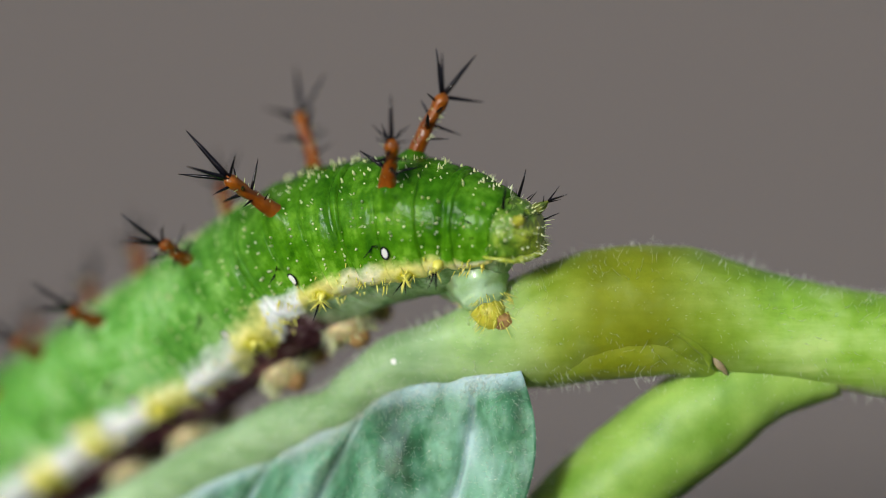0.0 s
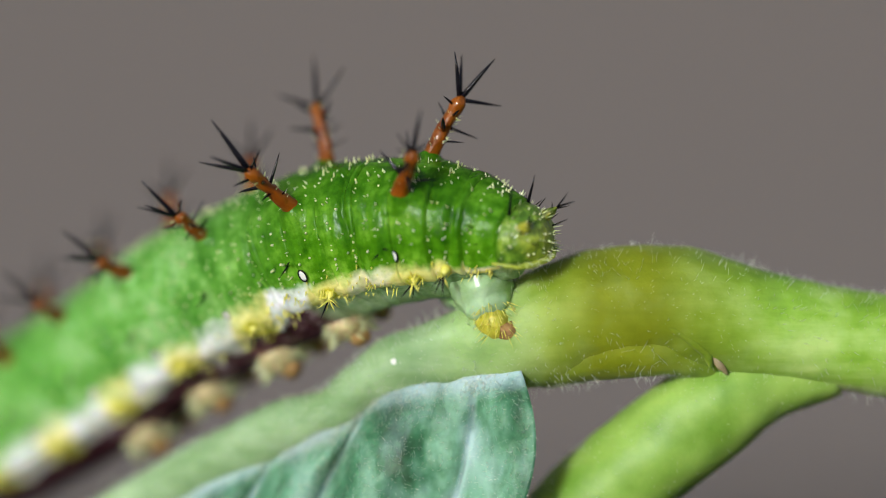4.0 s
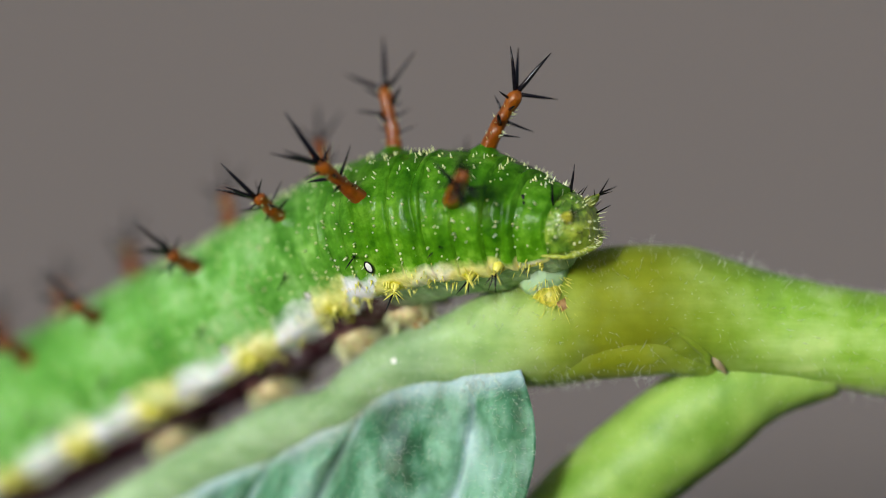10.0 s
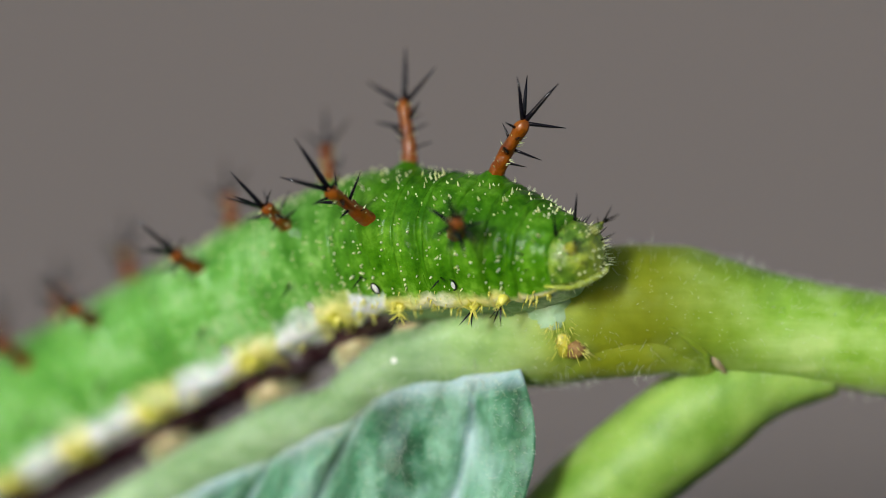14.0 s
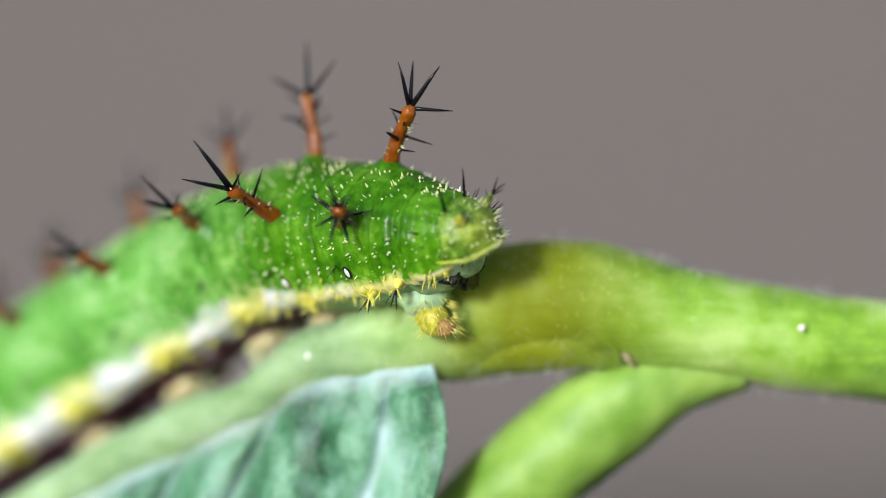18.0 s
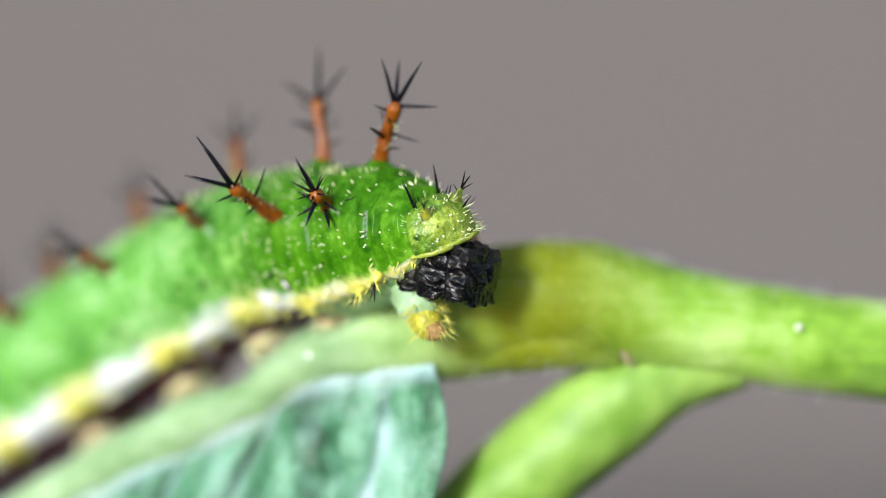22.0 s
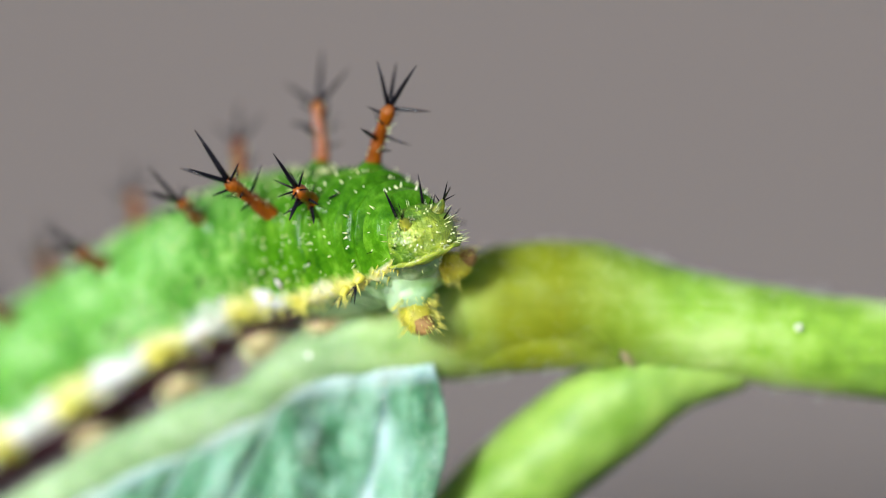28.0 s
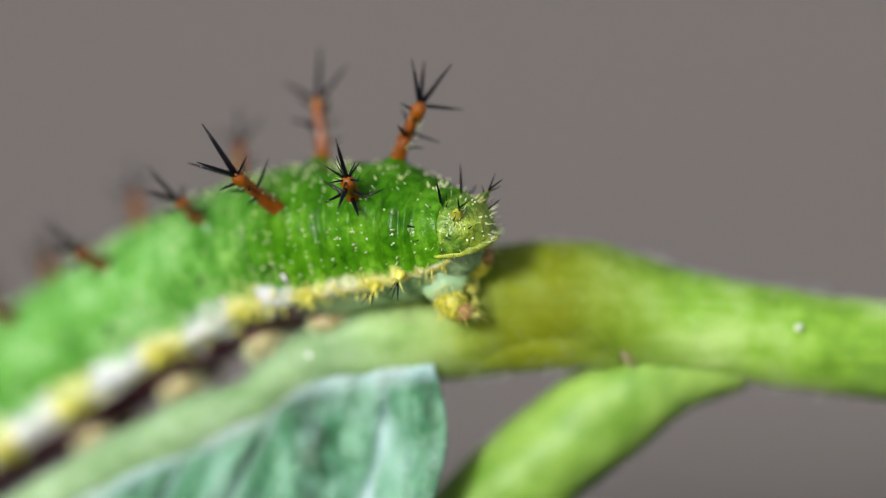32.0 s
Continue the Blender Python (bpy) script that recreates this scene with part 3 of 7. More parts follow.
def star(ring, x, deg, r, seed, mat, size=0.5, thorns=2):
    """A small yellow branched wart on the side, with spikes and black thorns."""
    rnd = random.Random(seed)
    bm = bmesh.new()
    p, out = radial(x, deg, r), radial(0, deg, 1)
    spike(bm, p - out * 0.1, p + out * size * 0.8, 0.26, 9)
    part("side_wart", bm, mat, ring, "yellow branched wart")
    for k in range(11):
        d = (out + Vector((rnd.gauss(0, 0.8), rnd.gauss(0, 0.8), rnd.gauss(0, 0.8)))).normalized()
        hung("wart_spike", YELLOW_SPIKE, ring, "", turned(p + out * size * rnd.uniform(0.2, 0.7), d) @ Matrix.Scale(size * rnd.uniform(0.5, 1.1), 4))
    for k in range(thorns):
        d = (out + Vector((rnd.uniform(-0.8, 0.8), 0, rnd.uniform(-0.9, 0.0)))).normalized()
        hung("thorn", THORNS[k % 3], ring, "", turned(p + out * size * 0.5, d) @ Matrix.Scale(rnd.uniform(0.7, 1.0), 4))


def spiracle(ring, x, deg, r, size=1.0):
    bm = bmesh.new()
    bmesh.ops.create_uvsphere(bm, u_segments=16, v_segments=10, radius=1)
    at = turned(radial(x, deg, r), radial(0, deg, 1)) @ Matrix.Scale(size, 4)
    for v in bm.verts:
        v.co = Vector((v.co.x * 0.13, v.co.y * 0.23, v.co.z * 0.05))
    ob = part("spiracle", bm, M_WHITE, ring, "white oval breathing pore", at)
    bm = bmesh.new()
    tube(bm, [(0.155 * math.cos(a), 0.255 * math.sin(a), 0.01) for a in (2 * math.pi * k / 24 for k in range(25))], [0.035] * 25, 6)
    part("spiracle_rim", bm, M_BLACK, ring, "black rim", at)


def proleg(ring, side, r, seed):
    rnd = random.Random(seed)
    bm = bmesh.new()
    base = radial(-0.9, side * 162, r * 0.8)
    tip = radial(-0.7, side * 164, r + 1.15)
    pts = [base.lerp(tip, i / 7) for i in range(8)]
    tube(bm, pts[:5], [1.0, 0.98, 0.94, 0.88, 0.7], 16)
    bumpy(bm, 0.12, 0.5, seed)
    part("proleg", bm, M_THIGH, ring, "dark purple-brown base of a stubby proleg")
    bm = bmesh.new()
    tube(bm, pts[3:], [0.7, 0.84, 0.8, 0.66, 0.35], 16)
    bumpy(bm, 0.09, 0.5, seed)
    part("proleg_shank", bm, M_PROLEG, ring, "mottled yellow shank of the proleg")
    bm = bmesh.new()
    d = (tip - base).normalized()
    tube(bm, [tip - d * 0.2 + Vector((0.3, 0, 0)), tip + d * 0.15 + Vector((0.3, 0, 0)), tip + d * 0.4 + Vector((0.35, 0, 0))], [0.42, 0.46, 0.28], 14)
    bumpy(bm, 0.05, 0.3, seed)
    part("proleg_foot", bm, M_FOOT, ring, "brown gripping foot")
    bm = bmesh.new()
    for k in range(200):
        q = base.lerp(tip, rnd.uniform(0.45, 0.98))
        out = d.orthogonal().normalized()
        out = Matrix.Rotation(rnd.uniform(0, 6.28), 3, d) @ out
        spike(bm, q + out * 0.7, q + out * 0.75 + (out + d * rnd.uniform(0.1, 1.0)) * rnd.uniform(0.2, 0.5), 0.03, 4)
    ob = part("bristle", bm, M_PALE, ring, "pale bristles on the proleg")
    ob["kind"] = "stuff"


SPIRACLE = {8: 88, 7: 93}
GIRTH = ((0, 2.2), (1, 2.85), (2, 3.0), (3, 3.05), (5, 3.05), (6, 3.0), (7, 2.85), (8, 2.6), (8.34, 2.4), (8.67, 1.9), (9, 1.3), (10, 0.9))


def girth(p):
    for (a, ra), (b, rb) in zip(GIRTH, GIRTH[1:]):
        if p <= b:
            return ra + (rb - ra) * (p - a) / (b - a)
    return 0.9


LOOSE = []  # the spine that swings on the last full segment


def body_ring(i):
    """One narrow ring; three make a segment, and the middle one carries the spines."""
    p = i / 3
    r, h = girth(p), 1.02
    r0, r1 = girth(p - 0.22), girth(p + 0.22)
    middle, k = i % 3 == 0, round(p)
    mid = sum(stripe_of(p)) / 2
    ring = part("body_ring", ring_mesh(h, r0, r1, i), M_SKIN, caterpillar)
    near = i >= 14
    tubercles(ring, h, r0, r1, i, 80 if near else 24)
    fringe(ring, h, r0, r1, 50 + i, (46 if near else 14) if i % 3 != 2 or i >= 20 else 8, mid)
    if not middle:
        return ring
    deg, lean = (34, 0.53) if k == 8 else (38, 0.42 if k == 7 else 0.09)
    for side in (1, -1):
        if k == 8 and side == 1:
            LOOSE.append(dorsal_spine(caterpillar, (0, 0, 0), (0, 0, 1), 81, r=0.3, crown=[(20, 100, 1.9), (52, 25, 1.0), (55, 150, 1.05), (66, 60, 0.8), (66, 120, 0.8), (60, 270, 0.8), (64, 215, 0.9), (64, 325, 0.9)], loose=True))
        else:
            tilt, lean = (27, -0.06) if k == 7 and side == 1 else (deg, lean)
            dorsal_spine(ring, radial(0, side * deg, r * 0.97), radial(lean, side * tilt, 1), 10 * k + side,
                         length=2.9 if k >= 7 else 1.95, scale=1.0 if k >= 7 else 0.82, crown=[(72, 40, 1.7), (20, 50, 2.1), (38, 150, 1.9), (38, 215, 1.9)] if k == 8 else [(52, 180, 2.1), (5, 90, 2.3), (52, 0, 2.0)] if side == -1 else None)
        spiracle(ring, -0.25, side * SPIRACLE.get(k, 102), r * 1.025, 1.0 if k >= 7 else 0.75)
        star(ring, 0.3, side * (mid + 3), r, 30 * k + side, M_YELLOW, 0.6)
        hung("thorn", THORNS[1], ring, "", turned(radial(-0.8, side * 82, r), radial(0.8, side * 60, 1)) @ Matrix.Scale(0.9, 4))
        hung("thorn", THORNS[0], ring, "", turned(radial(-0.7, side * 82, r), radial(-0.5, side * 110, 1)) @ Matrix.Scale(0.7, 4))
        if 4 <= k <= 7:
            proleg(ring, side, r, 70 + k)
    return ring


RINGS = {i: body_ring(i) for i in range(2, 27)}
for side in (1, -1):
    star(RINGS[25], 0.4, side * 109, 2.3, 98 + side, M_YELLOW, 0.55, 3)

# the tail plate
bm = bmesh.new()
bmesh.ops.create_uvsphere(bm, u_segments=40, v_segments=24, radius=1)
for v in bm.verts:
    low = max(0.0, -v.co.z)
    flare = 1 + 0.1 * math.exp(-((v.co.z + 0.5) / 0.2) ** 2)
    v.co = Vector((v.co.x * (1.25 if v.co.x > 0 else 1.9) * 1.06 * flare, v.co.y * 1.5 * flare, v.co.z * (1.3 if v.co.z > 0 else 1.45 - 0.45 * low)))
bumpy(bm, 0.08, 0.5)
bumpy(bm, 0.04, 0.2, 3)
plate = part("tail_plate", bm, M_PLATE, caterpillar, "olive-green domed tail plate with a yellow rim and short black thorns")
bm = bmesh.new()
arc = [radians(-105 + 210 * i / 30) for i in range(31)]
tube(bm, [(1.4 * math.cos(a) - 0.1, 1.58 * math.sin(a), -0.62 - 0.12 * math.cos(a)) for a in arc], [0.04 + 0.08 * math.cos(a * 0.83) for a in arc], 14)
bumpy(bm, 0.1, 0.3, 5)
part("plate_rim", bm, M_RIM, plate, "smooth translucent yellow-green rim")
rnd = random.Random(4)
bm = bmesh.new()
for k in range(90):
    d = Vector((rnd.uniform(-0.5, 1), rnd.gauss(0, 0.7), rnd.uniform(-0.7, 1))).normalized()
    p = Vector((d.x * 1.36, d.y * 1.57, d.z * 1.33))
    spike(bm, p, p + (d + Vector((0.3, 0, 0))) * rnd.uniform(0.08, 0.34), rnd.uniform(0.015, 0.034), 5)
for k in range(110):
    d = Vector((rnd.uniform(-0.8, 1), rnd.gauss(0, 0.7), rnd.uniform(-0.5, 1))).normalized()
    p = Vector((d.x * 1.36, d.y * 1.5, d.z * 1.27))
    spike(bm, p, p + d * rnd.uniform(0.05, 0.12), rnd.uniform(0.03, 0.07), 6)
for k in range(46):
    a = rnd.uniform(-1.5, 1.5)
    p = Vector((1.36 * math.cos(a), 1.55 * math.sin(a), -0.62 + rnd.uniform(-0.1, 0.1)))
    spike(bm, p, p + Vector((math.cos(a), math.sin(a), rnd.uniform(-0.5, 0.2))) * rnd.uniform(0.12, 0.4), rnd.uniform(0.014, 0.028), 5)
ob = part("bristle", bm, M_PALE, plate, "pale bristles round the tail plate")
ob["kind"] = "stuff"
for k in range(9):
    d = Vector((rnd.uniform(0.0, 1), rnd.gauss(0, 0.8), rnd.uniform(-0.1, 1))).normalized()
    hung("thorn", THORNS[k % 3], plate, "", turned((d.x * 1.36, d.y * 1.57, d.z * 1.33), d + Vector((0.4, 0, 0.3)), k) @ Matrix.Scale(rnd.uniform(0.35, 0.8), 4))
for side in (1, -1):
    base, way = Vector((0.72, -side * 0.72, 0.66)), Vector((0.72, -side * 0.4, 0.62)).normalized()
    bm = bmesh.new()
    tube(bm, [base - way * 0.3, base + way * 0.12, base + way * 0.45, base + way * 0.7], [0.4, 0.26, 0.16, 0.05], 14)
    bumpy(bm, 0.09, 0.25, side)
    part("tail_horn", bm, M_HORN, plate, "short yellow horn with black tips")
    for d, l, h in (((1.0, -0.1 * side, 0.5), 0.85, 0.75), ((0.5, -0.4 * side, 0.9), 0.75, 0.7), ((0.9, -0.9 * side, 0.15), 0.6, 0.6), ((0.2, 0.3 * side, 1.0), 0.5, 0.45), ((0.3, -1.0 * side, 0.4), 0.4, 0.35)):
        hung("thorn", THORNS[0], plate, "", turned(base + way * h, d) @ Matrix.Scale(l, 4))
    for b, d, l in (((0.05, -0.62, 1.02), (0.12, -0.15, 1.0), 1.35), ((0.2, -0.72, 0.95), (0.7, -0.3, 0.8), 0.6), ((-0.05, -0.75, 0.95), (-0.5, -0.6, 0.7), 0.55),
                    ((-0.5, -1.3, 0.45), (-0.9, -0.9, 0.7), 1.0), ((-0.5, -1.35, 0.35), (-0.8, -1.0, -0.1), 0.6), ((-0.55, -1.4, 0.15), (-0.3, -1.0, 0.15), 0.7)):
        hung("thorn", THORNS[1], plate, "", turned((b[0], side * b[1], b[2]), (d[0], side * d[1], d[2])) @ Matrix.Scale(l, 4))
    bm = bmesh.new()
    for b in ((0.1, -0.66, 0.95), (-0.5, -1.3, 0.4)):
        p = Vector((b[0], side * b[1], b[2]))
        spike(bm, p * 0.85, p * 1.12, 0.3, 10)
    bumpy(bm, 0.06, 0.2, side)
    part("thorn_base", bm, M_PLATE, plate, "dark olive thorn bases")
RINGS[27] = plate

# the claspers under the tail
CLASPERS = []
for side in (1, -1):
    rnd = random.Random(80 + side)
    bm = bmesh.new()
    tube(bm, smooth_line([(-0.8, side * 0.5, 2.1), (-0.65, side * 0.4, 1.4), (-0.3, side * 0.15, 0.65), (0.05, 0.05, -0.1), (0.3, 0, -0.6)], 4),
         [(1.1, 1.22, 1.32, 1.38, 1.4, 1.4, 1.37, 1.32, 1.26, 1.2, 1.12, 1.03, 0.95, 0.86, 0.72, 0.5, 0.25)[i] + 0.05 * math.sin(i * 2.1) for i in range(17)], 28)
    bumpy(bm, 0.16, 0.8, side)
    bumpy(bm, 0.06, 0.3, side)
    c = part("clasper", bm, M_MEMBRANE, caterpillar, "pale green clasper with yellow bristles")
    bm = bmesh.new()
    tube(bm, [(0.1, 0, -0.45), (0.4, 0, -0.85), (0.6, 0, -1.25), (0.7, 0, -1.4)], [0.66, 0.62, 0.46, 0.2], 18)
    bumpy(bm, 0.08, 0.35, side)
    part("clasper_foot", bm, M_BOOT, c, "yellow bristly foot")
    bm = bmesh.new()
    tube(bm, [(0.75, 0, -0.9), (0.95, 0, -1.25), (0.98, 0, -1.42)], [0.4, 0.42, 0.2], 12)
    bumpy(bm, 0.06, 0.3, side)
    part("clasper_sole", bm, M_FOOT, c, "brown gripping sole")
    bm = bmesh.new()
    for k in range(210):
        a = rnd.uniform(0, 6.28)
        z = rnd.uniform(-1.25, 0.1)
        out = Vector((math.cos(a), math.sin(a), 0))
        p = Vector((0.25 - 0.3 * z, 0, z)) + out * (0.7 if z < -0.3 else 0.76)
        spike(bm, p, p + (out + Vector((0.1, 0, rnd.uniform(-1.2, 0.0)))) * rnd.uniform(0.12, 0.4), rnd.uniform(0.012, 0.026), 5)
    ob = part("bristle", bm, M_YELLOW, c, "yellow bristles on the clasper")
    ob["kind"] = "stuff"
    CLASPERS.append(c)

# the head, far down the leaf
bm = bmesh.new()
bmesh.ops.create_uvsphere(bm, u_segments=28, v_segments=18, radius=1)
for v in bm.verts:
    v.co = Vector((v.co.x * 2.0, v.co.y * 2.2, v.co.z * 2.1))
bumpy(bm, 0.1, 0.8)
RINGS[0] = part("head", bm, M_ORANGE, caterpillar, "rounded brown head")

# ---- the dropping: a black ridged pellet pressed out under the tail plate ----
bm = bmesh.new()
bmesh.ops.create_cube(bm, size=2)
bmesh.ops.subdivide_edges(bm, edges=bm.edges[:], cuts=42, use_grid_fill=True)
for v in bm.verts:
    p = v.co.copy()
    q = p.normalized()
    p = p.lerp(q * 1.22, 0.36)
    ang = math.atan2(p.z, p.y)
    p = Vector((p.x * 1.78, p.y * 1.22, p.z * 1.2))
    f = 1 - 0.2 * math.exp(-((p.x - 0.62) / 0.13) ** 2) - 0.1 * math.exp(-((p.x + 0.75) / 0.13) ** 2)
    f -= 0.09 * (0.5 + 0.5 * math.cos(6 * ang)) ** 4
    p = Vector((p.x, p.y * f, p.z * f))
    d = noise.voronoi(p * 0.95)[0]
    p += q * (0.13 * min(1, (d[1] - d[0]) * 2.0) - 0.08)
    d = noise.voronoi(Vector((p.x * 1.5, p.y * 2.6, p.z * 2.6)))[0]
    p += q * 0.06 * min(1, (d[1] - d[0]) * 2.2)
    p += q * (0.1 * noise.noise(p * 1.6) + 0.07 * abs(noise.noise(p * 4.0)) + 0.05 * abs(noise.noise(p * 9)) - 0.02)
    v.co = p
pellet = tagged(part("pellet", bm, M_FRASS), "black knobbly caterpillar dropping pressed out under the tail", "dropping")


def motions():
    walk(RINGS[27], [
        (0, mm(2.59, -2.58, 0.72, 19.3, 8.9, -28.0)), (1, mm(2.67, -2.50, 0.63, 19.7, 9.1, -27.1)), (2, mm(2.75, -2.56, 0.68, 19.9, 8.9, -28.0)),
        (2.5, mm(2.81, -2.58, 0.70, 20.0, 8.6, -28.2)), (3, mm(2.84, -2.60, 0.67, 20.1, 8.8, -28.2)), (3.5, mm(2.90, -2.62, 0.52, 20.5, 9.7, -30.3)),
        (5.5, mm(3.04, -2.71, 0.47, 17.6, 10.2, -40.4)), (6, mm(3.21, -2.57, 0.42, 17.3, 10.4, -38.2)),
        (6.5, mm(3.36, -2.46, 0.39, 16.9, 10.4, -37.5)), (7, mm(3.46, -2.38, 0.42, 17.1, 10.4, -36.6)),
        (7.5, mm(3.58, -2.33, 0.40, 18.6, 11.7, -34.7)), (8, mm(3.67, -2.36, 0.47, 19.8, 11.1, -34.6)),
        (8.5, mm(3.73, -2.47, 0.97, 20.1, 7.2, -35.7)), (9, mm(4.02, -2.65, 1.34, 21.1, 3.7, -36.7)), (9.5, mm(4.45, -2.71, 1.21, 22.0, 4.9, -34.5)),
        (10, mm(4.71, -2.96, 0.88, 22.3, 5.9, -35.4)), (10.5, mm(4.99, -3.26, 0.49, 23.3, 6.7, -37.4)), (11, mm(5.17, -3.47, 0.24, 23.8, 8.0, -38.0)),
        (12, mm(5.26, -3.83, -0.18, 24.5, 8.0, -38.7)), (13, mm(5.18, -3.82, -0.40, 25.8, 8.8, -36.7)),
        (14, mm(4.91, -4.05, -0.25, 26.3, 5.5, -38.2)), (14.5, mm(4.74, -4.08, -0.18, 26.9, 4.1, -38.2)),
        (16.5, mm(4.54, -4.87, 0.43, 25.2, -2.9, -35.5)), (17, mm(4.44, -5.09, 0.53, 25.2, -3.1, -36.7)),
        (18, mm(4.24, -5.41, 0.50, 25.6, -2.9, -41.8)), (19, mm(3.98, -5.58, 0.46, 25.4, -2.8, -46.6)),
        (20, mm(3.69, -5.54, 0.49, 24.9, -3.5, -50.3)), (21, mm(3.57, -5.46, 0.59, 24.3, -5.3, -52.6)),
        (22, mm(3.25, -5.38, 0.65, 23.6, -8.4, -56.8)), (23, mm(2.93, -5.31, 0.71, 22.9, -10.9, -60.1)),
        (24, mm(2.74, -5.44, 0.65, 22.3, -12.6, -64.1)), (25, mm(2.47, -5.14, 0.76, 21.3, -18.9, -67.7)),
        (25.5, mm(2.31, -4.80, 0.86, 20.4, -23.6, -68.5)), (27.5, mm(2.22, -5.26, 0.45, 21.8, -10.4, -66.1)),
        (28, mm(2.57, -5.52, 0.25, 21.8, -6.9, -63.8)), (29, mm(2.98, -5.46, 0.28, 22.4, -5.5, -59.2)),
        (30, mm(3.41, -5.16, 0.31, 22.4, -4.7, -52.3)), (31, mm(3.81, -4.95, 0.43, 22.0, -3.8, -45.7)),
        (32, mm(4.08, -4.76, 0.67, 21.8, -3.8, -41.0)),
    ])
    walk(RINGS[26], [
        (0, mm(1.57, -2.14, 0.92, 23.3, 9.1, -28.1)), (1, mm(1.65, -2.09, 0.83, 23.8, 9.3, -27.2)), (2, mm(1.73, -2.15, 0.88, 24.1, 9.2, -28.1)),
        (2.5, mm(1.79, -2.17, 0.89, 24.1, 8.8, -28.3)), (3, mm(1.83, -2.19, 0.87, 24.2, 9.0, -28.3)), (3.5, mm(1.93, -2.21, 0.74, 24.8, 9.9, -30.4)),
        (5.5, mm(2.21, -2.35, 0.68, 21.3, 10.3, -40.7)), (6, mm(2.43, -2.25, 0.60, 20.9, 10.5, -38.5)),
        (6.5, mm(2.64, -2.17, 0.55, 20.3, 10.4, -37.8)), (7, mm(2.78, -2.12, 0.57, 20.6, 10.4, -36.9)),
        (7.5, mm(2.90, -2.08, 0.57, 22.3, 11.7, -35.0)), (8, mm(2.97, -2.12, 0.64, 23.9, 11.1, -34.8)),
        (8.5, mm(3.01, -2.21, 1.08, 24.1, 7.2, -36.0)), (9, mm(3.25, -2.35, 1.40, 25.4, 3.7, -37.0)), (9.5, mm(3.61, -2.42, 1.30, 26.4, 4.9, -34.7)),
        (10, mm(3.85, -2.63, 0.99, 26.9, 5.9, -35.6)), (10.5, mm(4.14, -2.88, 0.63, 28.1, 6.7, -37.5)), (11, mm(4.32, -3.05, 0.39, 28.8, 8.1, -38.2)),
        (12, mm(4.42, -3.35, -0.03, 29.5, 8.0, -38.9)), (13, mm(4.34, -3.35, -0.24, 31.1, 8.8, -36.9)),
        (14, mm(4.09, -3.54, -0.16, 31.7, 5.4, -38.3)), (14.5, mm(3.93, -3.56, -0.11, 32.5, 4.0, -38.3)),
        (16.5, mm(3.67, -4.28, 0.36, 30.3, -3.1, -35.5)), (17, mm(3.59, -4.47, 0.45, 30.2, -3.3, -36.6)),
        (18, mm(3.45, -4.70, 0.43, 30.7, -3.1, -41.8)), (19, mm(3.15, -4.83, 0.43, 30.5, -3.0, -46.7)),
        (20, mm(2.84, -4.79, 0.49, 29.8, -3.7, -50.4)), (21, mm(2.67, -4.72, 0.60, 29.2, -5.4, -52.7)),
        (22, mm(2.43, -4.66, 0.66, 28.3, -8.6, -56.9)), (23, mm(2.17, -4.61, 0.73, 27.5, -11.2, -60.3)),
        (24, mm(2.02, -4.71, 0.69, 26.7, -12.9, -64.3)), (25, mm(1.83, -4.48, 0.77, 25.4, -19.3, -68.0)),
        (25.5, mm(1.71, -4.22, 0.86, 24.4, -24.1, -68.9)), (27.5, mm(1.55, -4.55, 0.65, 26.1, -10.7, -66.4)),
        (28, mm(1.82, -4.74, 0.51, 26.2, -7.1, -64.1)), (29, mm(2.23, -4.69, 0.52, 26.9, -5.7, -59.4)),
        (30, mm(2.64, -4.47, 0.52, 27.0, -4.9, -52.4)), (31, mm(3.09, -4.32, 0.50, 26.4, -4.0, -45.8)),
        (32, mm(3.41, -4.18, 0.60, 26.2, -3.9, -41.0)),
    ])
